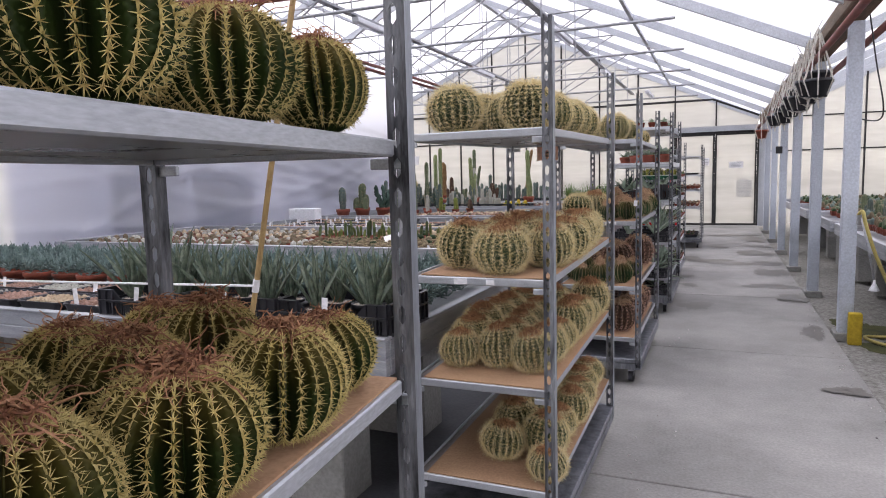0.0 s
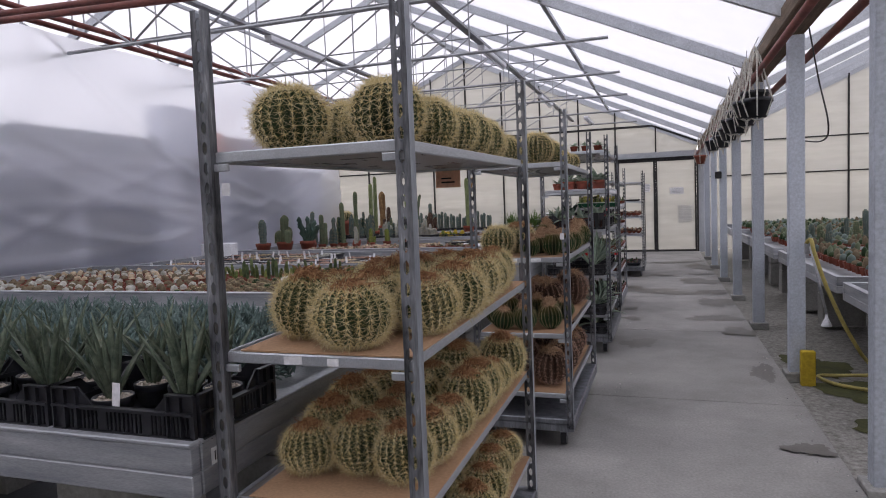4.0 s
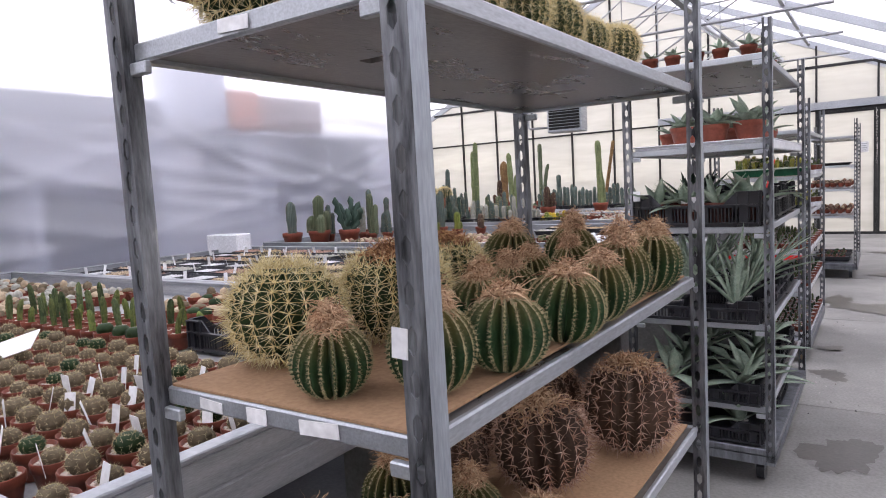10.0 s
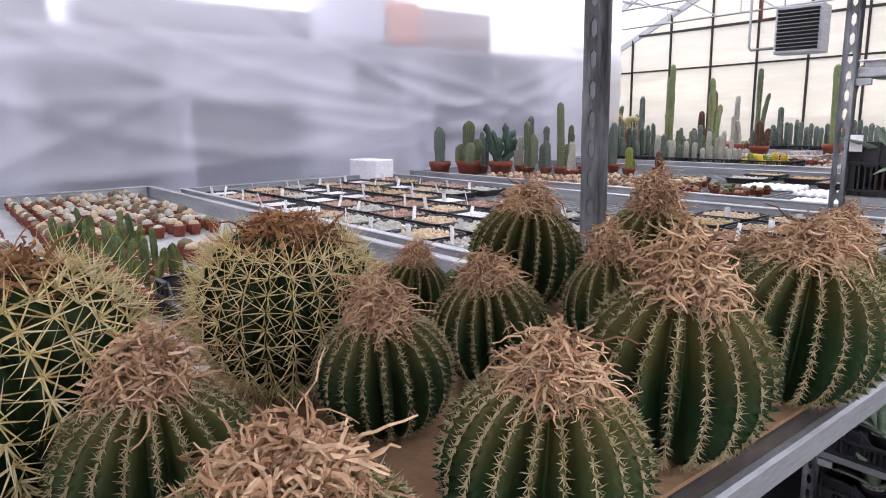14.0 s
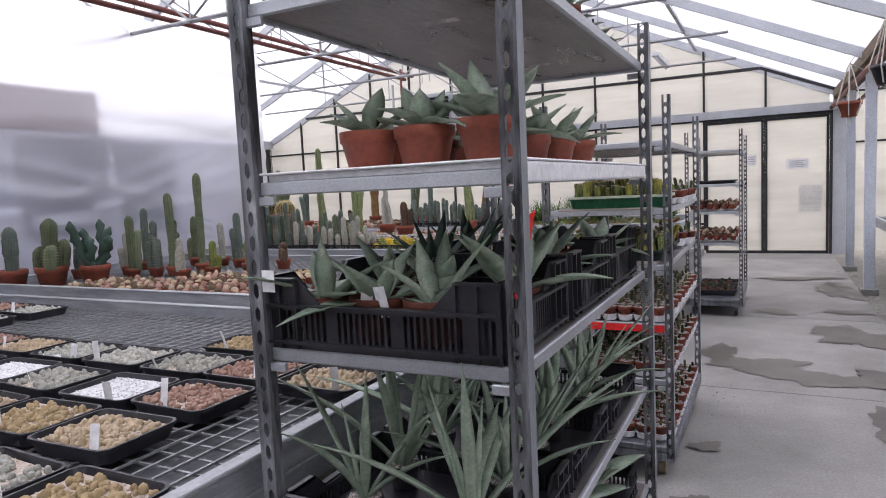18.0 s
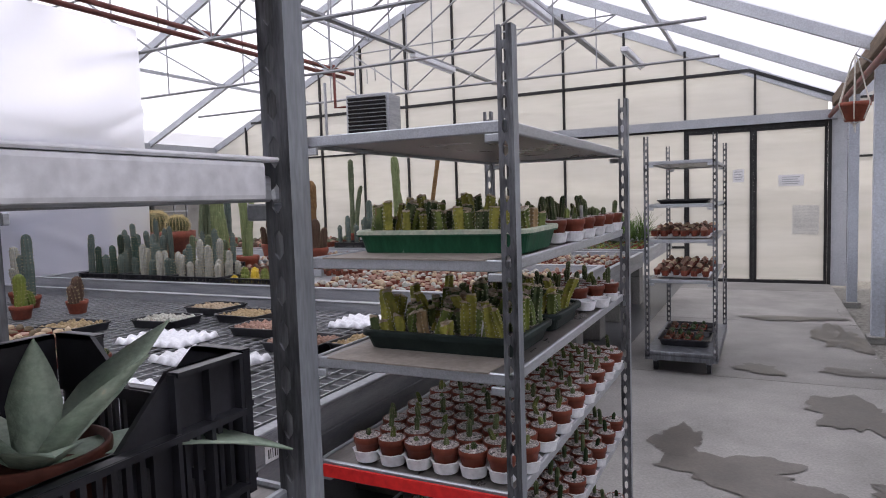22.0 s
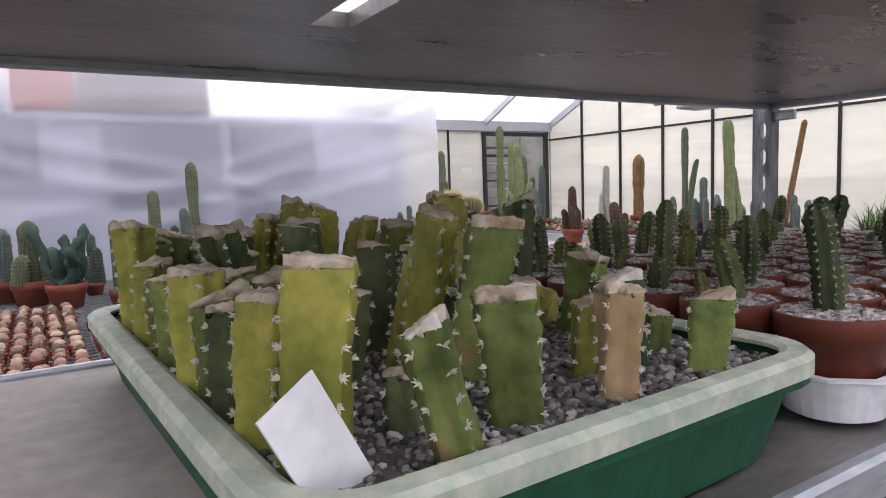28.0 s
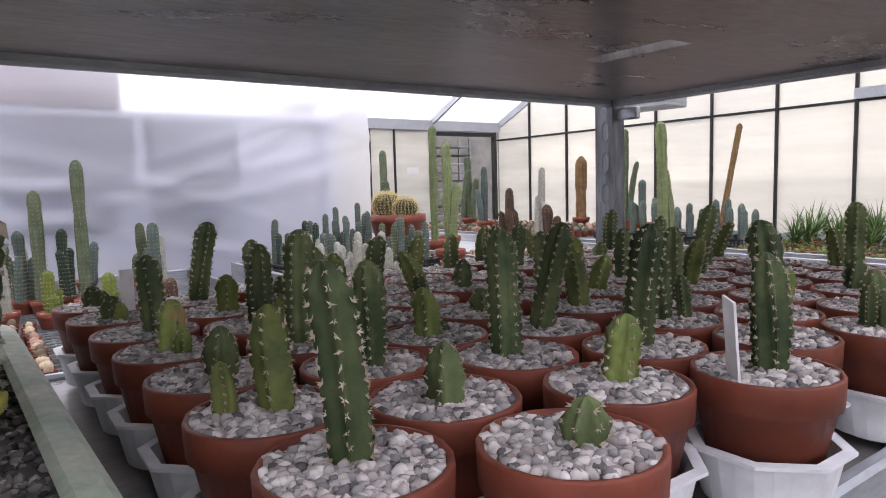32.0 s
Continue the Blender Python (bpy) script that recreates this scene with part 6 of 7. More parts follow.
tg = thing("orange_tag", box(bmesh.new(), -0.86, -0.75, 3.672, 3.674, 1.478, 1.553), mat("orange_paper", (0.74, 0.44, 0.32), (0.62, 0.36, 0.26), 0.8, 0, 5, 60, 0.0), "orange paper tag taped under a trolley shelf", "tag")
bm = bmesh.new()
box(bm, -0.835, -0.775, 3.6695, 3.6715, 1.497, 1.504)
box(bm, -0.835, -0.79, 3.6695, 3.6715, 1.514, 1.520)
part("print", bm, INK, tg)

# white shelf liner with clay pots
ln = empty("shelf_liner", -0.69, 7.65, 1.4895, 0, "white plastic liner with a rolled edge on a trolley shelf", "liner")
part("pad", box(bmesh.new(), -0.27, 0.262, -0.62, 0.63, 0, 0.012), WHITEP, ln)
part("sheet", box(bmesh.new(), -0.282, 0.2875, -0.638, 0.643, 0.0125, 0.0175, 0.002), WHITEP, ln)
part("rolled_edge", box(bmesh.new(), 0.276, 0.2875, -0.61, 0.62, -0.0275, 0.0117, 0.005, 2), WHITEP, ln)
for i, (x, y, s, ls, v) in enumerate(((-0.762, 7.115, 0.98, 1.0, 0), (-0.637, 7.125, 1.0, 1.1, 1), (-0.495, 7.125, 1.06, 1.25, 2), (-0.557, 7.515, 0.92, 1.15, 3), (-0.54, 7.68, 0.92, 1.15, 0), (-0.53, 7.86, 0.92, 1.0, 1), (-0.60, 7.385, 0.9, 1.1, 1),
                                      (-0.76, 7.42, 0.9, 0.8, 2), (-0.90, 7.42, 0.9, 0.85, 3), (-0.70, 7.70, 0.9, 0.9, 0), (-0.86, 7.75, 0.9, 0.8, 1), (-0.70, 8.0, 0.9, 0.9, 2), (-0.86, 8.05, 0.9, 0.8, 3))):
    potted("potted_agave", x, y, 1.5075, P12, P12G, AG[v], s, ls, "small grey-green agave in a terracotta pot", "agaves on the liner")
# top shelf: small pots
for i in range(9):
    potted("potted_succulent", -0.50 + rnd.uniform(-0.02, 0.02), 7.1 + i * 0.135, 1.848, P8, P8G[0], AG[i % 4], 0.95, 0.55, "small succulent in a terracotta pot", "pots on the top shelf")
for i in range(4):
    potted("potted_succulent", -0.90 + i * 0.1, 7.09, 1.848, P8, P8G[1], AG[(i + 1) % 4], 0.95, 0.5, "small succulent in a terracotta pot", "pots on the top shelf")
# crates with larger agaves
ZC = 1.137
crate(-0.715, 7.215, ZC, 0.535, 0.385, 0.152, 0, "black plastic crate filled with potted agaves")
crate(-0.585, 7.605, ZC, 0.29, 0.375, 0.160, 0, "black plastic crate filled with potted agaves")
crate(-0.84, 7.665, ZC, 0.20, 0.50, 0.15, 0, "black plastic crate with dark agaves")
crate(-0.60, 8.045, ZC, 0.31, 0.43, 0.164, 0, "tall black plastic crate with a blue-green agave")
for (x, y, v, s, dk) in ((-0.885, 7.105, 0, 0.85, 0), (-0.755, 7.11, 1, 0.8, 0), (-0.625, 7.11, 2, 0.85, 0), (-0.83, 7.28, 3, 0.8, 0), (-0.69, 7.27, 0, 0.8, 0), (-0.518, 7.29, 1, 1.05, 0), (-0.56, 7.52, 2, 0.7, 0), (-0.58, 7.68, 3, 0.95, 0),
                         (-0.85, 7.55, 0, 0.9, 1), (-0.84, 7.75, 1, 0.95, 1), (-0.535, 8.09, 1, 0.86, 0), (-0.66, 7.99, 2, 0.8, 0)):
    zz = ZC + 0.013
    potted("potted_agave", x, y, zz, P12D, P12G, (AGD[v % 2] if dk else AGB[v]), 1.05, s * 0.85, "dark spiny agave in a crate" if dk else "broad grey-green agave in a crate", "agaves in crates")
REDLAB = label_mesh(0.030, 0.175)
REDLAB.materials.append(RED)
rl = plant_label(0, 0, 0, REDLAB, 0, 0, name="red_label", label="tall red plastic plant label leaning in a crate")
rl.matrix_basis = Matrix(((0.148, -0.945, 0.287, -0.44), (0.957, 0.064, -0.282, 7.085), (0.249, 0.316, 0.914, 1.25), (0, 0, 0, 1)))
plant_label(-0.76, 7.06, ZC + 0.075, LAB_M, 5, -12)
plant_label(-0.71, 7.06, ZC + 0.07, LAB_M, -5, 10)
# lower crates with long-leaved plants
for y, z in ((7.20, 0.722), (7.60, 0.722), (8.02, 0.722), (7.20, 0.362), (7.60, 0.362), (8.02, 0.362), (7.2, 0.19), (7.7, 0.19)):
    crate(-0.70, y, z, 0.50, 0.38, 0.10, 0, "low black plastic crate of long-leaved succulents")
    for x in (-0.84, -0.56):
        for dy in (-0.09, 0.09):
            potted("potted_aloe", x + rnd.uniform(-0.02, 0.02), y + dy, z + 0.013, P8K, P8G[0], AL[rnd.randrange(4)] if z > 0.6 else AGB[rnd.randrange(4)], 1.1, rnd.uniform(0.62, 0.85) if z > 0.6 else 0.8,
                   "long-leaved aloe-like succulent in a crate" if z > 0.6 else "broad agave in a low crate", "plants in low crates")

# ---- trolley F: trays of small pots ----

# ================= what stands on the benches =================
P6 = pot_mesh(0.030, 0.045, 14)
P6.materials.append(CLAYD)
BALLS = []
for s, m_ in enumerate((CACT_GB, CACT, PINKY)):
    b_, zo_ = barrel_body(0.026, 11, 0.14, 0.8, s, 6, 2)
    b_.materials.append(m_)
    BALLS.append(b_)
BALLSP = []
for s in range(2):
    sp_ = barrel_spines(0.026, 11, 0.8, 0.0, 4, 0.008, s, 0.0007, 5)
    for v in sp_.vertices:
        v.co.z += 0.001
    sp_.materials.append(SPINEP)
    BALLSP.append(sp_)


P6S = pebble_mesh(0.0262, 0.0385, 22, 8, 0.003)
P6S.materials.append(SOIL)


def small_pot(x, y, z, v, s=1.0, group="small potted cacti"):
    o = empty("potted_cactus", x, y, z, rnd.uniform(0, 360), "tiny round cactus in a small terracotta pot", "cactus", group)
    o.scale = (s, s, s)
    mesh_ob("pot", P6, None, o)
    mesh_ob("soil", P6S, None, o)
    b = mesh_ob("body", BALLS[v], None, o)
    b.matrix_basis = place(rnd.uniform(-0.003, 0.003), rnd.uniform(-0.003, 0.003), 0.034, rnd.uniform(0.62, 0.86), rnd.uniform(0, 360))
    mesh_ob("spine_coat", BALLSP[v % 2], None, b)
    return o


# templates for joined far rows
def simple_pot(r, h, seg=8):
    bm = bmesh.new()
    lathe(bm, [(r * 0.72, 0), (r * 0.95, h * 0.7), (r, h * 0.72), (r, h), (r * 0.9, h), (0, h - 0.008)], seg)
    return as_template(finish(bm, "t"))


def simple_dome(r, h, seg=8):
    bm = bmesh.new()
    lathe(bm, [(r * 0.85, 0), (r, h * 0.35), (r * 0.8, h * 0.75), (0, h)], seg)
    return as_template(finish(bm, "t"))


T_POT, T_DOME, T_COL = [simple_pot(0.03, 0.045)], [simple_dome(0.030, 0.034, 10), simple_dome(0.026, 0.042, 10), simple_dome(0.031, 0.028, 10)], [simple_dome(0.014, 0.13, 7), simple_dome(0.012, 0.09, 7), simple_dome(0.017, 0.17, 7)]


T_SOIL = [(np.array([(0.026 * math.cos(k * math.pi / 4), 0.026 * math.sin(k * math.pi / 4), 0.041) for k in range(8)]), [tuple(range(8))])]


def pot_field(x0, x1, y0, y1, z, pitch, domes, mats, label, seed, drop=0.06, hs=1.0, s=1.0):
    r2 = random.Random(seed)
    pl, dm = [], [[] for _ in mats]
    y = y0
    while y < y1:
        x = x0
        while x < x1:
            if r2.random() > drop:
                px, py = x + r2.uniform(-0.008, 0.008), y + r2.uniform(-0.008, 0.008)
                pl.append(place(px, py, z, s, r2.uniform(0, 90)))
                dm[r2.randrange(len(mats))].append(place(px, py, z + 0.036 * s, s * r2.uniform(0.62, 0.92), 0, r2.uniform(-6, 6), r2.uniform(-6, 6), s * hs * r2.uniform(0.6, 1.2)))
            x += pitch
        y += pitch
    scatter("pot_rows", T_POT, pl, CLAYD, "rows of small terracotta pots on a bench", "pots")
    scatter("soil_rows", T_SOIL, pl, SOIL, "pale grit in rows of small pots", "grit")
    for q, m_ in zip(dm, mats):
        scatter("cactus_rows", domes, q, m_, label, "cacti", smooth=True)


# bench 2: blue-green succulents, crates of aloe at the near corner
def shoot_template(seed, n=11, L=0.032, W=0.013):
    r2 = random.Random(seed)
    vs, fs = [], []
    for k in range(n):
        a, el = k * 2.4, 0.2 + 1.1 * k / n
        d = (math.cos(a) * math.cos(el), math.sin(a) * math.cos(el), math.sin(el))
        leaf(vs, fs, (0, 0, 0.012 + 0.05 * k / n), d, L * r2.uniform(0.7, 1.1), W, 0.0, 0.006, 0.2, 3)
    return (np.array(vs), fs)


SH = [shoot_template(s) for s in range(4)]
pl = []
r2 = random.Random(3)
for x0, x1, y0, y1, z in ((-5.4, -2.32, 3.06, 3.80, 0.815), (-2.32, -1.15, 2.78, 3.80, 0.815)):
    y = y0
    while y < y1:
        x = x0
        while x < x1:
            ux, uy = ((x + 9) % 0.19) / 0.19 - 0.5, ((y + 9) % 0.19) / 0.19 - 0.5
            dome = max(0.0, 1 - 3.2 * (ux * ux + uy * uy))
            pl.append(place(x + r2.uniform(-0.012, 0.012), y + r2.uniform(-0.012, 0.012), z + 0.085 * dome * r2.uniform(0.7, 1.1), r2.uniform(0.9, 1.3), r2.uniform(0, 360), r2.uniform(-18, 18) - 55 * uy, r2.uniform(-18, 18) + 55 * ux))
            x += 0.038
        y += 0.038
scatter("succulent_bed", SH, pl, SUCC, "dense blue-green succulent shoots filling a bench", "succulents", smooth=True)
BOWL = pot_mesh(0.088, 0.085, 20)
BOWL.materials.append(CLAYD)
for k in range(11):
    o = empty("potted_succulent", -2.46 - 0.235 * k, 2.99 + 0.02 * (k % 2), 0.802, 20 * k, "blue-green succulent in a dark terracotta bowl on a bench", "succulent", "bowls on the bench")
    mesh_ob("pot", BOWL, None, o)
    tv = [place(0.05 * math.cos(q * 1.3) * (q > 0), 0.05 * math.sin(q * 1.3) * (q > 0), 0.07 + 0.02 * (q == 0), r2.uniform(1.0, 1.4), 40 * q, r2.uniform(-20, 20), r2.uniform(-20, 20)) for q in range(6)]
    scatter("shoot_tuft", SH, tv, SUCC, "", "", o, smooth=True)
ALB = [agave_mesh(11, 0.30, 0.031, s + 50, (0.98, 1.5), 0.32, 0.008, 0.5) for s in range(4)]
for a_ in ALB:
    a_.materials.append(ALOE)
for cx, cy in ((-1.33, 2.545), (-1.83, 2.545), (-2.33, 2.545)):
    crate(cx, cy, 0.801, 0.48, 0.35, 0.135, 0, "black plastic crate of aloe pots on a bench", group="bench crates")
    for ix in (-0.13, 0.05 * (cx < -2), 0.13):
        for iy in (-0.08, 0.08):
            if (ix == 0.0 and iy < 0):
                continue
            potted("potted_aloe", cx + ix, cy + iy, 0.814, P12K, P12G, ALB[rnd.randrange(4)], 0.95, rnd.uniform(0.95, 1.35), "upright grey-green aloe in a crate", "aloes in crates")
    plant_label(cx - 0.05, cy - 0.15, 0.88, LAB_M, 0, -5)
# bench 2: small pots as single things near the aisle, joined rows beyond
for j in range(8):
    for i in range(19):
        x, y = -1.19 - i * 0.102, 4.53 + j * 0.098
        if (j > 4 and i < 4) or rnd.random() < 0.05:
            continue
        small_pot(x + rnd.uniform(-0.008, 0.008), y + rnd.uniform(-0.008, 0.008), 0.822, (0 if rnd.random() < 0.85 else 1), 1.45)
        if i < 8 and j < 7 and rnd.random() < 0.5:
            plant_label(x + 0.03, y - 0.03, 0.865, LAB_M)
pot_field(-5.55, -3.15, 4.51, 5.25, 0.822, 0.098, T_DOME, (CACT_GB, WOOLLY, CACT_GB), "rows of tiny round cacti in pots", 1, s=1.3)
for j in range(3):
    for i in range(12):
        o = empty("potted_cactus", -2.24 - i * 0.103 + rnd.uniform(-0.01, 0.01), 5.37 + j * 0.108, 0.822, rnd.uniform(0, 360), "slender green column cactus in a terracotta pot", "cactus", "columns on the bench")
        mesh_ob("pot", P6, None, o).scale = (1.5, 1.5, 1.5)
        mesh_ob("soil", P6S, None, o).scale = (1.5, 1.5, 1.5)
        if j or i > 3:
            st = mesh_ob("stem", E_STEMS[(7, 1, 2, 8, 4)[(i + 2 * j) % 5]][0], None, o)
            st.matrix_basis = place(0, 0, 0.055, rnd.uniform(1.15, 1.4), 0, rnd.uniform(-4, 4), rnd.uniform(-4, 4), rnd.uniform(1.4, 2.1))
        else:
            st = mesh_ob("body", BALLS[1], None, o)
            st.matrix_basis = place(0, 0, 0.05, 1.3)
pot_field(-3.0, -1.5, 5.80, 6.2, 0.822, 0.098, T_DOME, (CACT_GB, TANS, CACT), "rows of grey-green cacti in pots", 2, s=1.3)
pot_field(-5.5, -3.55, 5.4, 6.2, 0.822, 0.09, T_DOME, (TANS, CACT_GB, WOOLLY), "rows of grey-brown cacti in pots", 4, s=1.2)
crate(-1.98, 5.60, 0.825, 0.34, 0.26, 0.12, 0, "empty black plastic crate on a bench", group="bench crates")
cb = thing("white_card", box(bmesh.new(), -0.085, 0.085, -0.045, 0.045, 0, 0.003), LABEL, "white card lying on small pots", "card")
cb.matrix_basis = pose(-2.40, 4.98, 0.935, 34, -16, 30)
rd = thing("red_label", box(bmesh.new(), -0.018, 0.018, -0.001, 0.001, 0, 0.15), RED, "red plastic label standing behind a crate on a bench", "label")
rd.matrix_basis = pose(-1.96, 5.765, 0.823)
pw = thing("white_sheet", box(bmesh.new(), -1.60, -1.122, 4.95, 5.40, 0.8205, 0.8215), LABEL, "white paper sheet under small pots on a bench", "sheet")
# white carrier sheet at the near corner of the third bench
for i in range(6):
    small_pot(-1.2 - 0.09 * (i % 3), 5.82 + 0.09 * (i // 3), 0.822, i % 3, 1.1)

# mesh tops and seedling trays on benches 4 and 5


def wire_mesh(x0, x1, y0, y1, z, pitch=0.068, w=0.007, label="black wire mesh bench top"):
    bm = bmesh.new()
    x = x0
    while x <= x1:
        box(bm, x - w / 2, x + w / 2, y0, y1, z - 0.006, z)
        x += pitch
    y = y0
    while y <= y1:
        box(bm, x0, x1, y - w / 2, y + w / 2, z - 0.0125, z - 0.0065)
        y += pitch
    ob = thing("bench_mesh", bm, ALUDARK, label, "mesh", kind="stuff")
    return ob


wire_mesh(-5.6, -1.12, 6.62, 8.54, 0.815)
wire_mesh(-5.6, -1.12, 8.9, 10.86, 0.825)
SEEDMATS = (SOIL, PINKY, WOOLLY, CACT_Y, CACT_BR, CACT)
TR = tray_mesh(0.30, 0.24, 0.045, 0.008, 0.012, 0.03)
TR.materials.append(BLACKP)
TRS = tray_mesh(0.20, 0.15, 0.045, 0.006, 0.01, 0.02)
TRS.materials.append(BLACKP)
GRV = gravel_field(0.275, 0.215, 0.030, 260, 9, 0.004)
GRV.materials.append(SOIL)
GRVS = gravel_field(0.18, 0.13, 0.030, 130, 9, 0.004)
GRVS.materials.append(SOIL)
WGRIT = mat("white_grit", (0.72, 0.72, 0.73), (0.55, 0.55, 0.56), 0.9, 0, 60, 150, 0.5)
GRVW = gravel_field(0.275, 0.215, 0.030, 260, 10, 0.004)
GRVW.materials.append(WGRIT)
DOMES = [simple_dome(0.010, 0.015, 8), simple_dome(0.0085, 0.019, 8), simple_dome(0.011, 0.012, 8)]
SEEDS = []
for k, m_ in enumerate((PINKY, TANS, OCHRE, WOOLLY)):
    r2 = random.Random(k)
    vs, fs, n = [], [], 0
    for _ in range(150):
        tv, tf = DOMES[r2.randrange(3)]
        a = tv * r2.uniform(0.7, 1.3) + np.array([r2.uniform(-0.125, 0.125), r2.uniform(-0.095, 0.095), 0.030])
        vs += a.tolist()
        fs += [tuple(i + n for i in q) for q in tf]
        n += len(a)
    me = bpy.data.meshes.new("seedlings")
    me.from_pydata(vs, [], fs)
    me.polygons.foreach_set("use_smooth", [True] * len(fs))
    me.materials.append(m_)
    SEEDS.append(me)


def seed_tray(x, y, z, k, rz=0.0, lab=True, white=False, small=False):
    t = empty("seedling_tray", x, y, z, rz, "black tray of %s seedlings with a white label" % ("pale" if k == 3 or white else "small cactus"), "tray", "seedling trays")
    mesh_ob("tray_body", TR, None, t)
    mesh_ob("grit", GRVW if white else GRV, None, t)
    if not (white and rnd.random() < 0.6):
        s = tagged(mesh_ob("seedling_patch", SEEDS[k % 4], None, t), '', '', '', 'stuff')
        s.matrix_basis = pose(0, 0, 0, 0, 0, 180 * (rnd.random() < 0.5))
    if lab:
        plant_label(x + rnd.uniform(-0.1, 0.1), y - 0.09, z + 0.03, LAB_M if rnd.random() < 0.5 else LAB_L)


for j in range(6):
    for i in range(13):
        x, y = -1.30 - i * 0.325, 6.76 + j * 0.30
        if i == 0 and j in (1, 2):
            continue
        if 2 < i < 8 and j >= 4:
            continue
        seed_tray(x + rnd.uniform(-0.015, 0.015), y + rnd.uniform(-0.01, 0.01), 0.817, rnd.choice((0, 1, 2, 3)), rnd.uniform(-3, 3), True, rnd.random() < (0.55 if i > 5 else 0.25))
for j in range(2):
    for i in range(9):
        seed_tray(-2.72 - i * 0.325, 2.51 + j * 0.285, 0.803, (0, 1, 0, 3)[(i + j) % 4], rnd.uniform(-3, 3), (i + j) % 2 == 0)
# bench 5, near corner: egg-tray carriers, shallow trays and loose pots


def egg_tray(x, y, z, rz, nx=6, ny=4):
    """Moulded white pot tray with bumps and dips."""
    bm = bmesh.new()
    NX, NY = nx * 6, ny * 6
    g = [[bm.verts.new(((i / NX - 0.5) * nx * 0.066, (j / NY - 0.5) * ny * 0.066, 0.022 + 0.012 * math.sin(i * math.pi / 3) * math.sin(j * math.pi / 3) - (0.02 if i in (0, NX) or j in (0, NY) else 0))) for i in range(NX + 1)] for j in range(NY + 1)]
    for j in range(NY):
        for i in range(NX):
            bm.faces.new((g[j][i], g[j][i + 1], g[j + 1][i + 1], g[j + 1][i]))
    ob = thing("pot_tray", bm, WHITEP, "upturned white moulded pot tray on a bench", "tray", "moulded pot trays", smooth=True)
    ob.modifiers.new("wall", "SOLIDIFY").thickness = 0.0015
    ob.matrix_basis = pose(x, y, z, 0, 0, rz)
    return ob


ZB5 = 0.827
for y in (5.2, 5.5):
    egg_tray(-1.27, y, 0.822, 90, 4, 5)
egg_tray(-1.78, 9.17, ZB5, 12, 8, 5)
egg_tray(-1.98, 9.66, ZB5, -8, 7, 4)
egg_tray(-1.75, 10.55, ZB5, 5)
egg_tray(-2.5, 9.9, ZB5, 4)
for x, y, k in ((-1.75, 9.98, 0), (-1.45, 10.05, 2), (-2.15, 10.2, 0), (-2.5, 10.45, 2), (-1.4, 10.45, 3), (-2.85, 10.2, 3), (-2.9, 10.6, 1), (-3.2, 9.9, 2)):
    seed_tray(x, y, ZB5, k, rnd.uniform(-6, 6), False)
for i in range(26):
    small_pot(-2.55 + rnd.uniform(-0.28, 0.28), 9.25 + rnd.uniform(-0.22, 0.22), ZB5 + 0.005, i % 3, 1.0, "loose pots on the mesh")
pot_field(-4.6, -2.9, 8.95, 9.35, ZB5, 0.07, T_DOME, (CACT_GB, PINKY, TANS), "rows of small round cacti on a bench", 11)
pot_field(-4.0, -2.9, 9.4, 9.75, ZB5, 0.075, T_DOME, (PINKY, TANS, CACT_GB), "rows of small round cacti on a bench", 12)

# tall columns in clay pots along the film
P20 = pot_mesh(0.115, 0.15, 24)
P20.materials.append(CLAY)
P20G = pebble_mesh(0.10, 0.13, 120, 6, 0.008)
P20G.materials.append(SOIL)


def tall_cactus(x, y, z, h, r, ribs, material, spine, label, pot=True, n=1, s=None, lean=0.03, group="tall column cacti", cut=False):
    o = empty("column_cactus", x, y, z, rnd.uniform(0, 360), label, "cactus", group)
    if pot:
        p = mesh_ob("pot", P20 if r > 0.02 else P12, None, o)
        g = mesh_ob("grit", P20G if r > 0.02 else P12G, None, o)
        q = s or 1.0
        p.scale = g.scale = (q, q, q)
        zz = (0.128 if r > 0.02 else 0.068) * q
    else:
        zz = 0.0
    for k in range(n):
        hh = h * (1 if not k else rnd.uniform(0.45, 0.8))
        b, sp = stem_mesh(r * (1 if not k else 0.85), hh, ribs + 2, rnd.randrange(9999), 0.3, lean if not k else 0.12, cut=cut, spine=0.010, steps=14, every=max(0.022, h / 26), thick=0.0013)
        b.materials.append(material)
        sp.materials.append(spine)
        st = mesh_ob("stem", b, None, o)
        if k:
            st.matrix_basis = place(1.6 * r * math.cos(k * 2.1), 1.6 * r * math.sin(k * 2.1), zz, 1)
        else:
            st.matrix_basis = place(0, 0, zz)
        mesh_ob("spine_coat", sp, None, st)
    return o


ZT = 0.83
tall_cactus(-5.36, 8.99, ZT, 0.36, 0.055, 14, COLB, SPINEP, "thick grey-green column cactus in a terracotta pot", s=0.95)
tall_cactus(-5.10, 9.14, ZT, 0.40, 0.06, 14, COLG, SPINEP, "dark column cactus with a ball of offsets in a terracotta pot", n=4, s=1.05)
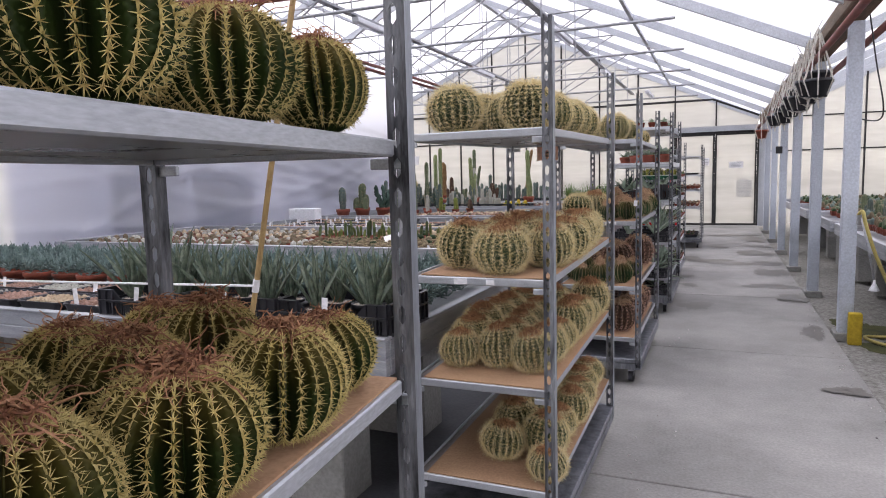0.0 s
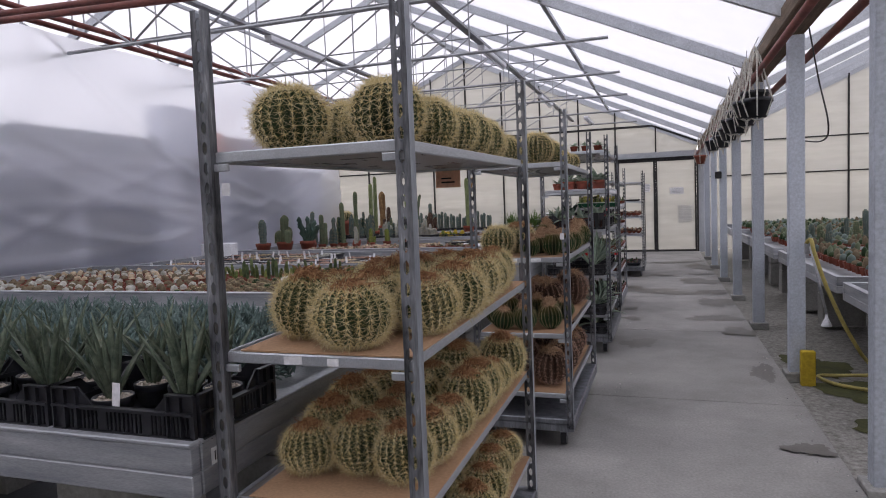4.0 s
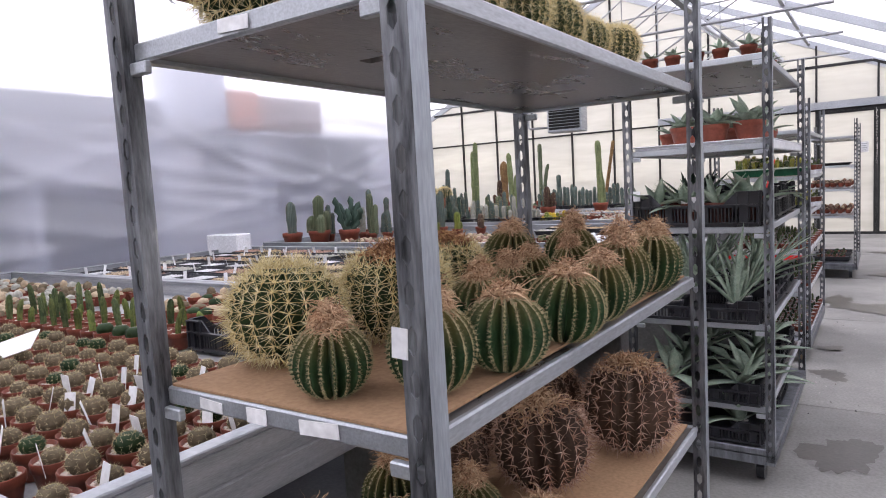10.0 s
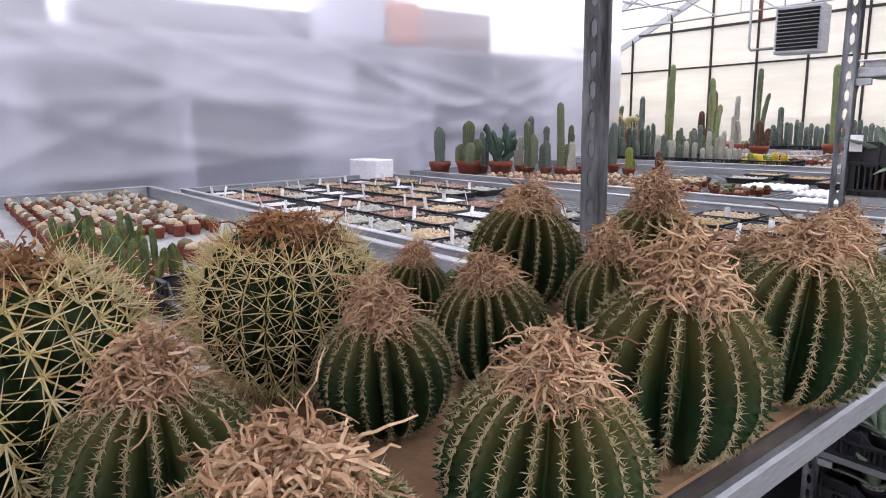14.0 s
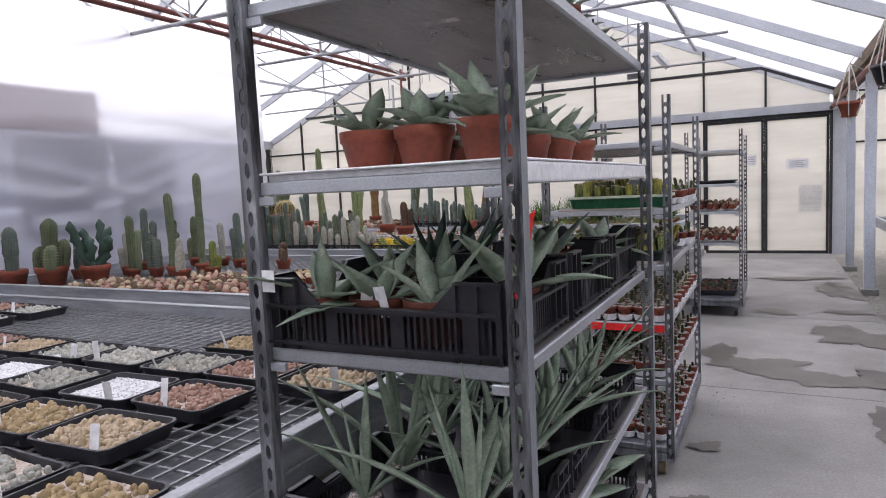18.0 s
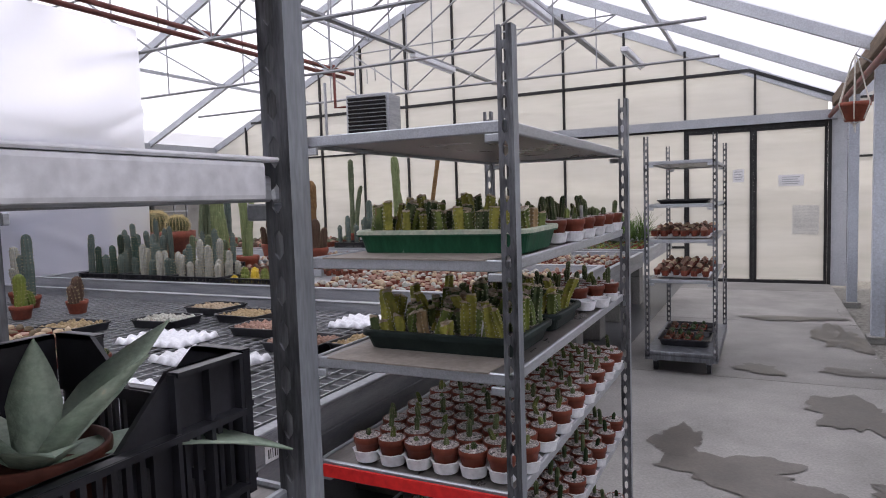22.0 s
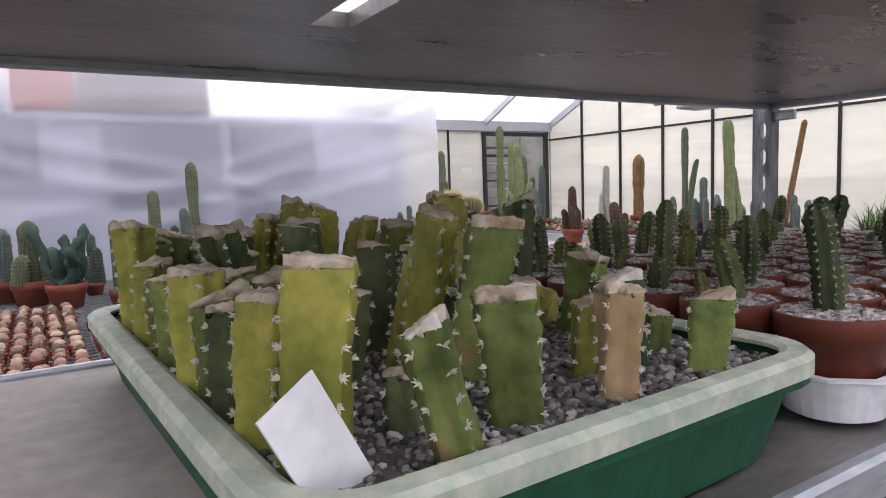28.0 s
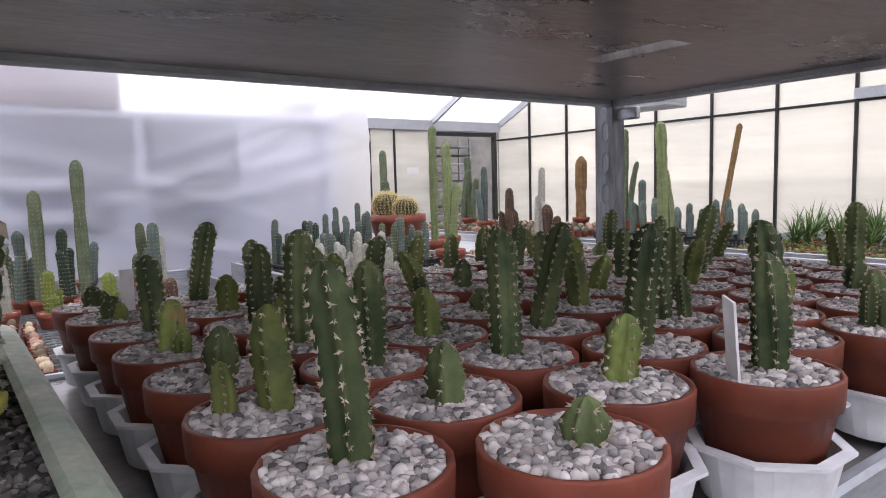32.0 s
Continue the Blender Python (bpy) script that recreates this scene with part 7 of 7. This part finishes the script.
# the knobbly monstrose one
o = empty("column_cactus", -4.83, 9.32, ZT, 0, "dark knobbly branching cactus in a terracotta pot", "cactus", "tall column cacti")
mesh_ob("pot", P20, None, o)
mesh_ob("grit", P20G, None, o)
r2 = random.Random(5)
for k in range(7):
    a = k * 0.9
    p = Vector((0.03 * math.cos(a), 0.03 * math.sin(a), 0.12))
    pts, rad = [], []
    for i in range(9):
        pts.append(p.copy())
        rad.append(0.026 + 0.010 * (i % 2) if i < 8 else 0.008)
        p += Vector((r2.uniform(-0.02, 0.02) + 0.012 * math.cos(a), r2.uniform(-0.02, 0.02) + 0.012 * math.sin(a), 0.032 + 0.008 * (k % 3)))
    part("stem", tube(bmesh.new(), pts, rad, 9), AGAVE_D, o, smooth=True)
for x, y, h, r, m_, n in ((-4.75, 9.60, 0.45, 0.035, COLG, 3), (-4.62, 9.72, 0.40, 0.03, COLB, 4), (-4.5, 9.80, 0.62, 0.036, COLG, 1), (-4.38, 10.0, 0.78, 0.033, COLG, 1), (-4.62, 9.92, 0.4, 0.03, AGAVE_D, 3), (-4.2, 9.62, 0.26, 0.03, WOOLLY, 2),
                          (-4.05, 9.8, 0.22, 0.03, CACT_Y, 3), (-3.9, 10.05, 0.2, 0.035, CACT_Y, 2), (-4.3, 10.35, 0.42, 0.035, COLB, 2), (-5.0, 9.75, 0.3, 0.03, WOOLLY, 3), (-5.3, 9.5, 0.35, 0.03, COLB, 3), (-5.2, 10.1, 0.5, 0.035, COLB, 2),
                          (-4.9, 10.4, 0.4, 0.03, COLG, 3), (-3.75, 10.3, 0.16, 0.04, CACT_BR, 2), (-4.6, 10.45, 0.33, 0.03, WOOLLY, 2)):
    tall_cactus(x, y, ZT, h, r, 7 if r > 0.032 else 10, m_, SPINEP, {CACT_Y: "pale yellow-green column cactus on a bench", WOOLLY: "white woolly column cactus on a bench"}.get(m_, "green column cactus on a bench"), n=n, s=0.55, lean=rnd.uniform(0, 0.06))
# bench 6: black crates of dark columns, woolly and yellow ones
for cx, cy, h_, ms, lb in ((-4.95, 11.5, 0.32, (COLB, AGAVE_D), "dark blue-green"), (-4.4, 11.5, 0.26, (COLB, WOOLLY), "grey-green"), (-3.85, 11.48, 0.28, (WOOLLY,), "white woolly"), (-3.3, 11.48, 0.12, (YELLOW, CACT_Y), "yellow"), (-5.3, 12.1, 0.4, (COLB,), "dark"),
                           (-4.6, 12.2, 0.35, (COLB, COLG), "green")):
    crate(cx, cy, 0.85, 0.50, 0.36, 0.085, 0, "low black crate of %s column cacti" % lb, False, "bench crates")
    for i in range(5):
        for j in range(3):
            if rnd.random() < 0.15:
                continue
            hh = h_ * rnd.uniform(0.55, 1.25)
            tall_cactus(cx - 0.19 + i * 0.095, cy - 0.11 + j * 0.11, 0.863, hh, 0.026 if h_ > 0.2 else 0.034, 9, ms[(i + j) % len(ms)], SPINEP if ms[0] != YELLOW else SPINE, "%s column cactus in a crate" % lb, pot=False, lean=rnd.uniform(0, 0.05), group="columns in crates")
pot_field(-2.9, -1.2, 11.3, 12.6, 0.83, 0.085, T_DOME, (WOOLLY, PINKY, TANS), "rows of pale small pots on a bench", 14)
pot_field(-5.6, -2.9, 12.35, 12.8, 0.83, 0.09, T_DOME, (PINKY, WOOLLY, CACT_BR), "rows of pale small pots on a bench", 15)
# bench 7 and 8: golden barrels in a bowl, big columns, rows far off
ob_ = empty("clay_bowl", -6.36, 13.26, 0.76, 0, "wide terracotta bowl on a bench", "bowl")
part("bowl", lathe(bmesh.new(), [(0, 0.001), (0.2, 0.001), (0.29, 0.34), (0.31, 0.35), (0.31, 0.43), (0.29, 0.43), (0.27, 0.38), (0, 0.38)], 28), CLAY, ob_, smooth=True)
cactus("golden", -6.51, 13.22, 1.142, 0.155, group="big golden barrels")
cactus("golden", -6.20, 13.26, 1.142, 0.13, group="big golden barrels")
for x, y, h, r, m_, n in ((-5.48, 13.14, 1.12, 0.042, COLY, 1), (-4.60, 12.68, 0.88, 0.04, COLY, 2), (-5.75, 13.5, 1.0, 0.045, COLY, 3), (-5.7, 14.3, 0.5, 0.05, CACT_BR, 4), (-5.1, 14.2, 0.7, 0.035, WOOLLY, 3), (-6.95, 16.8, 0.92, 0.085, BROWNPL, 1), (-3.95, 14.6, 1.06, 0.05, COLY, 2),
                          (-5.4, 16.2, 0.55, 0.05, COLB, 2), (-8.6, 16.0, 1.0, 0.06, COLG, 3), (-5.98, 16.6, 1.22, 0.045, COLG, 2), (-7.6, 15.5, 0.8, 0.05, COLB, 3), (-8.9, 14.6, 1.1, 0.06, COLG, 2), (-4.5, 13.7, 0.35, 0.05, CACT_BR, 3)):
    tall_cactus(x, y, 0.80, h, r, 7, m_, SPINEP, "tall column cactus in a terracotta pot at the far benches", n=n, s=1.1, lean=rnd.uniform(0, 0.05))
tall_cactus(-4.62, 16.6, 0.80, 1.2, 0.035, 6, BROWNPL, SPINEP, "leaning dry brown column cactus in a pot", n=1, s=0.9, lean=0.0).rotation_euler = (0.0, 0.16, 0.4)
for i in range(26):
    tall_cactus(-5.6 + (i % 13) * 0.15, 15.7 + (i // 13) * 0.2, 0.87, rnd.uniform(0.22, 0.42), 0.035, 7, COLB, SPINEP, "blue-green column cactus in a row", pot=False, lean=0.02, group="far row of columns")
for cx in (-5.35, -4.85, -4.35, -3.85):
    crate(cx, 15.8, 0.80, 0.48, 0.5, 0.085, 0, "low black crate on a far bench", False, "bench crates")
GR = []
for s in range(3):
    r2 = random.Random(s)
    vs, fs = [], []
    for k in range(26):
        a, el = r2.uniform(0, 6.28), r2.uniform(0.5, 1.4)
        leaf(vs, fs, (0, 0, 0), (math.cos(a) * math.cos(el), math.sin(a) * math.cos(el), math.sin(el)), r2.uniform(0.2, 0.42), 0.014, 1.1, 0.002, 0.1, 4)
    GR.append((np.array(vs), fs))
pl = [place(-3.5 + rnd.uniform(0, 2.2), 15.6 + rnd.uniform(0, 1.1), 0.86, rnd.uniform(0.8, 1.2), rnd.uniform(0, 360)) for _ in range(60)]
scatter("grassy_plants", GR, pl, GRASSM, "mass of thin-leaved green plants on a far bench", "plants")
pot_field(-5.4, -1.2, 13.15, 14.5, 0.78, 0.095, T_DOME, (PINKY, WOOLLY, TANS), "rows of pale small pots on a far bench", 16)
pot_field(-9.3, -6.0, 15.1, 16.8, 0.78, 0.13, T_DOME, (PINKY, CACT_BR, COLG), "rows of bushy small cacti on a far bench", 17, s=1.7)
pot_field(-3.6, -1.2, 15.1, 16.8, 0.78, 0.10, T_DOME, (COLG, CACT_Y), "rows of small pots on a far bench", 18)

# trolley F
for z, k in ((1.082, 0), (0.762, 1)):
    for j in range(2):
        egg_tray(-0.54, 13.48 + j * 0.55, z + 0.002, 90, 6, 6)
    pot_field(-0.74, -0.34, 13.2, 14.3, z + 0.025, 0.075, T_DOME, (CACT_BR, TANS, PINKY), "small pots of brownish cacti on a trolley", 30 + k)
for z, y, lb in ((1.362, 13.5, "black flat tray on a trolley shelf"), (0.188, 13.5, "black tray of small plants on the trolley base"), (0.188, 13.95, "black tray of small plants on the trolley base")):
    o = empty("flat_tray", -0.54, y, z, 0, lb, "tray", "trolley trays")
    mesh_ob("tray_body", tray_mesh(0.40, 0.36, 0.06 if z < 1 else 0.035), BLACKP, o)
pot_field(-0.68, -0.38, 13.4, 14.1, 0.20, 0.08, T_DOME, (CACT_BR, CACT), "dark small plants on the trolley base", 33)

# ================= right-hand bay =================
for y0, y1, z in ((5.2, 6.38, 0.74), (6.56, 9.2, 0.76), (9.5, 11.7, 0.76), (12.0, 14.2, 0.76), (14.5, 17.0, 0.76)):
    bench(y0, y1, z, 1.29, 5.2, h=0.13, label="aluminium-sided plant bench on concrete legs")
    pot_field(1.6, 5.0, y0 + 0.1, y1 - 0.1, z - 0.05, 0.13, T_DOME, (CACT, CACT_GB, COLG, COLB), "rows of mixed cacti on a bench of the next bay", int(y0 * 10), s=1.5, hs=1.6)
for i in range(16):
    y = 5.32 + 0.13 * (i % 8)
    tall_cactus(1.62 + 0.3 * (i // 8) + rnd.uniform(-0.03, 0.03), y, 0.66, rnd.uniform(0.18, 0.6), 0.032, 8, (BROWNPL, COLG, COLB)[i % 3], SPINEP, "brownish column cactus in a terracotta pot", n=1 + i % 3, s=0.75, group="columns of the next bay")
for i in range(20):
    tall_cactus(1.9 + 0.5 * (i % 5), 9.7 + 0.45 * (i // 5), 0.69, rnd.uniform(0.2, 0.4), 0.035, 8, (COLB, COLG)[i % 2], SPINEP, "green column cactus on a bench of the next bay", n=2, s=0.7, group="columns of the next bay")

# hose with its sprayer on a post, yellow post guard
hz = empty("garden_hose", 1.09, 6.53, 0, 0, "yellow garden hose looped over a hook on a post", "hose")
hp = [(-0.02, -0.07, 1.02), (0.0, -0.13, 1.05), (0.02, -0.15, 0.95), (0.1, -0.14, 0.7), (0.22, -0.1, 0.42), (0.34, -0.05, 0.2), (0.45, 0.05, 0.03), (0.3, 0.2, -0.035), (0.1, 0.15, -0.035), (0.2, -0.1, -0.035), (0.5, -0.2, -0.035), (0.9, 0.1, -0.035), (1.4, 0.4, -0.035)]


def smooth_pts(p, k=6):
    out = []
    p = [Vector(q) for q in p]
    for i in range(len(p) - 1):
        a, b, c, d = p[max(i - 1, 0)], p[i], p[i + 1], p[min(i + 2, len(p) - 1)]
        for j in range(k):
            t = j / k
            out.append(0.5 * ((2 * b) + (c - a) * t + (2 * a - 5 * b + 4 * c - d) * t * t + (3 * b - a - 3 * c + d) * t ** 3))
    return out + [p[-1]]


part("hose_run", tube(bmesh.new(), smooth_pts(hp), 0.014, 9), HOSE, hz, smooth=True)
sp_ = part("spray_lance", tube(bmesh.new(), [(0.0, -0.1, 1.0), (0.05, -0.12, 0.75), (0.1, -0.13, 0.5)], 0.009, 8), ALU, hz, smooth=True)
part("spray_head", lathe(bmesh.new(), [(0.008, 0), (0.012, -0.03), (0.038, -0.085), (0.036, -0.09), (0, -0.088)], 14, 0.1, -0.13, 0.5), WHITEP, hz, smooth=True)
part("tap", box(bmesh.new(), -0.03, 0.02, -0.09, -0.045, 0.94, 1.03, 0.006), ALUDARK, hz)
yb = thing("post_guard", box(bmesh.new(), -0.05, 0.05, -0.03, 0.03, 0, 0.27, 0.008), YELLOW, "yellow painted guard at the foot of a post", "guard")
yb.matrix_basis = pose(1.08, 6.47, -0.06)

# hanging baskets on ropes under the gutter
for i, y in enumerate([7.3, 7.7, 8.05, 8.4, 8.75, 9.15, 9.6, 10.2, 10.8, 11.6, 12.6, 14.6]):
    clay = y > 14
    bx, bz = (0.76, 2.03) if clay else (0.85 + 0.03 * (i % 2), 2.12 + 0.04 * ((i * 3) % 4 - 1.5))
    hb = empty("hanging_basket", bx, y, bz, 40 * i, "terracotta bowl hung in white rope" if clay else "black pot hung in white knotted rope", "basket", "hanging baskets")
    part("pot", lathe(bmesh.new(), [(0, 0.0), (0.075, 0.0), (0.118, 0.13), (0.128, 0.13), (0.128, 0.165), (0.112, 0.165), (0, 0.15)], 20), CLAY if clay else BLACKP, hb, smooth=True)
    for k in range(6):
        a = k * math.pi / 3 + 0.4
        part("rope", tube(bmesh.new(), [(0.0, 0.0, -0.03), (0.085 * math.cos(a), 0.085 * math.sin(a), 0.02), (0.134 * math.cos(a), 0.134 * math.sin(a), 0.15), (0.03 * math.cos(a), 0.03 * math.sin(a), 0.52), (0, 0, 0.58)], 0.006, 5), ROPE, hb)
    part("tassel", tube(bmesh.new(), [(0, 0, -0.03), (0.01, 0, -0.10)], [0.014, 0.005], 6), ROPE, hb)
    part("hook", tube(bmesh.new(), [(0, 0, 0.58), (0.05, 0, 0.66)], 0.004, 5), TRUSS, hb)
    if clay:
        hb.matrix_basis = pose(bx, y, bz)
        part("hook_bar", tube(bmesh.new(), [(0, 0, 0.585), (0.10, 0, 0.52), (0.16, 0, 0.47)], 0.007, 6), TRUSS, hb)
for x0, y0, x1, y1 in ((1.1, 4.6, 1.1, 6.6),):
    cbl = thing("hanging_cable", tube(bmesh.new(), smooth_pts([(1.1, 6.5, 2.6), (1.12, 6.3, 2.2), (1.14, 6.1, 1.85), (1.2, 6.6, 1.78), (1.2, 7.4, 1.85)]), 0.006, 6), FRAME, "thin dark cable hanging from the gutter", "cable")
sb = thing("junction_box", box(bmesh.new(), -0.05, 0.05, -0.03, 0.03, -0.06, 0.06, 0.008), FRAME, "small dark box fixed to a post", "box")
sb.matrix_basis = pose(0.95, 12.94, 1.75)

# fan heater near the end wall
ht = empty("fan_heater", -5.0, 15.75, 2.28, 8, "grey fan heater with dark louvres hung from the roof", "heater")
part("casing", box(bmesh.new(), -0.33, 0.33, -0.14, 0.30, 0.0, 0.70, 0.012), ALU, ht)
for k in range(11):
    ob_ = part("louvre", box(bmesh.new(), -0.29, 0.29, -0.006, 0.006, -0.022, 0.022), FRAME, ht)
    ob_.matrix_basis = pose(0, -0.155, 0.07 + k * 0.056, 35, 0, 0)
for sx in (-0.28, 0.28):
    part("hanger", tube(bmesh.new(), [(sx, 0.1, 0.69), (sx, 0.1, roof_z(-5.0) - 2.28)], 0.012, 6), TRUSS, ht)
part("supply_pipe", tube(bmesh.new(), [(-0.34, 0.1, 0.12), (-0.75, 0.1, 0.12), (-0.78, 0.1, 0.16), (-0.78, 0.1, 0.95)], 0.022, 8), TRUSS, ht, smooth=True)
part("supply_pipe", tube(bmesh.new(), [(-0.34, 0.1, 0.58), (-0.62, 0.1, 0.58), (-0.62, 0.1, 1.2)], 0.022, 8), REDPIPE, ht, smooth=True)

# bamboo cane tied beside the first trolley, foam block, bar-code tags on the bench corners
cn = empty("bamboo_cane", -1.0, 1.62, 0, 0, "bamboo cane standing beside the bench with white tape", "cane")
part("cane", tube(bmesh.new(), [(-0.40, 0.07, 0.0), (-0.26, 0.07, 0.56), (-0.123, 0.07, 1.119), (-0.042, 0.06, 1.448), (0.08, 0.05, 1.95)], 0.0075, 8), BAMBOO, cn, smooth=True)
part("tape", tube(bmesh.new(), [(-0.128, 0.07, 1.10), (-0.120, 0.07, 1.135)], 0.0095, 8), LABEL, cn)
part("label_line", tube(bmesh.new(), [(-0.124, 0.062, 1.118), (-1.3, 0.13, 1.078)], 0.0035, 5), LABEL, cn)
fb = thing("foam_block", box(bmesh.new(), -0.22, 0.22, -0.1, 0.1, 0, 0.19, 0.01), WHITEP, "pale foam block standing at the back of a bench", "block")
fb.matrix_basis = pose(-5.62, 8.35, 0.83, 0, 0, 5)
for x, y, z in ((-1.08, 2.45, 0.76), (-1.08, 4.60, 0.85), (-1.08, 9.02, 0.82)):
    tg = thing("barcode_tag", box(bmesh.new(), 0, 0.002, -0.045, 0.045, -0.022, 0.022), LABEL, "white bar-code tag on the bench side", "tag", "bar-code tags")
    tg.matrix_basis = pose(x + 0.0015, y, z)
    bm = bmesh.new()
    for k in range(9):
        q = -0.034 + k * 0.0082
        box(bm, 0.0022, 0.0028, q, q + 0.002 + 0.002 * (k % 3 == 0), -0.013, 0.012)
    pb = part("bars", bm, INK, tg)

# white tape and paper stickers on shelf edges and posts
for x, y, z, w, h in ((-0.80, 2.382, 1.035, 0.05, 0.02), (-0.69, 2.382, 1.034, 0.03, 0.018), (-0.62, 4.612, 1.078, 0.07, 0.02), (-0.74, 4.612, 1.077, 0.04, 0.022), (-0.84, 4.612, 1.078, 0.05, 0.016), (-0.72, 4.612, 1.606, 0.06, 0.018), (-0.66, 4.612, 0.652, 0.05, 0.018),
                      (-0.462, 4.5925, 1.21, 0.022, 0.035), (-0.948, 6.9925, 1.285, 0.032, 0.045), (-0.95, 2.3625, 1.46, 0.024, 0.03)):
    tp = thing("tape_patch", box(bmesh.new(), -w / 2, w / 2, -0.0008, 0.0008, -h / 2, h / 2), LABEL, "torn white tape stuck on trolley steel", "tape", "tape patches")
    tp.matrix_basis = pose(x, y, z, 0, rnd.uniform(-4, 4), 0)

# moss beside the path and small stones on the concrete
MOSS = mat("damp_moss", (0.105, 0.11, 0.045), (0.05, 0.052, 0.03), 0.95, 0, 7, 60, 0.6, 0.8)
for i, (x, y, rx, ry) in enumerate(((1.6, 6.2, 0.35, 0.5), (1.25, 7.1, 0.2, 0.4), (1.5, 5.3, 0.3, 0.4))):
    v, f = blob(x - 3, y, rx, ry, 40 + i)
    mo = raw("moss_patch", v, f, MOSS)
    mo.location = (3, 0, -0.0605)
    tagged(mo, "flat patch of dark green moss on the ground", "moss", "moss patches")
r2 = random.Random(77)
STONE = [(np.array([tuple(q) for q in ICO_V]), list(ICO_F))]
pl = []
for k in range(260):
    if k % 3:
        x, y = r2.uniform(0.80, 0.92), r2.uniform(1.5, 17.0)
    else:
        x, y = -0.40 + abs(r2.gauss(0, 0.13)), r2.choice((2.6, 3.7, 5.9, 8.4, 10.5)) + r2.gauss(0, 0.25)
    pl.append(place(x, y, 0.002, r2.uniform(0.002, 0.006), r2.uniform(0, 360)))
scatter("floor_grit", STONE, pl, PEBBLE, "small loose stones on the concrete", "grit")
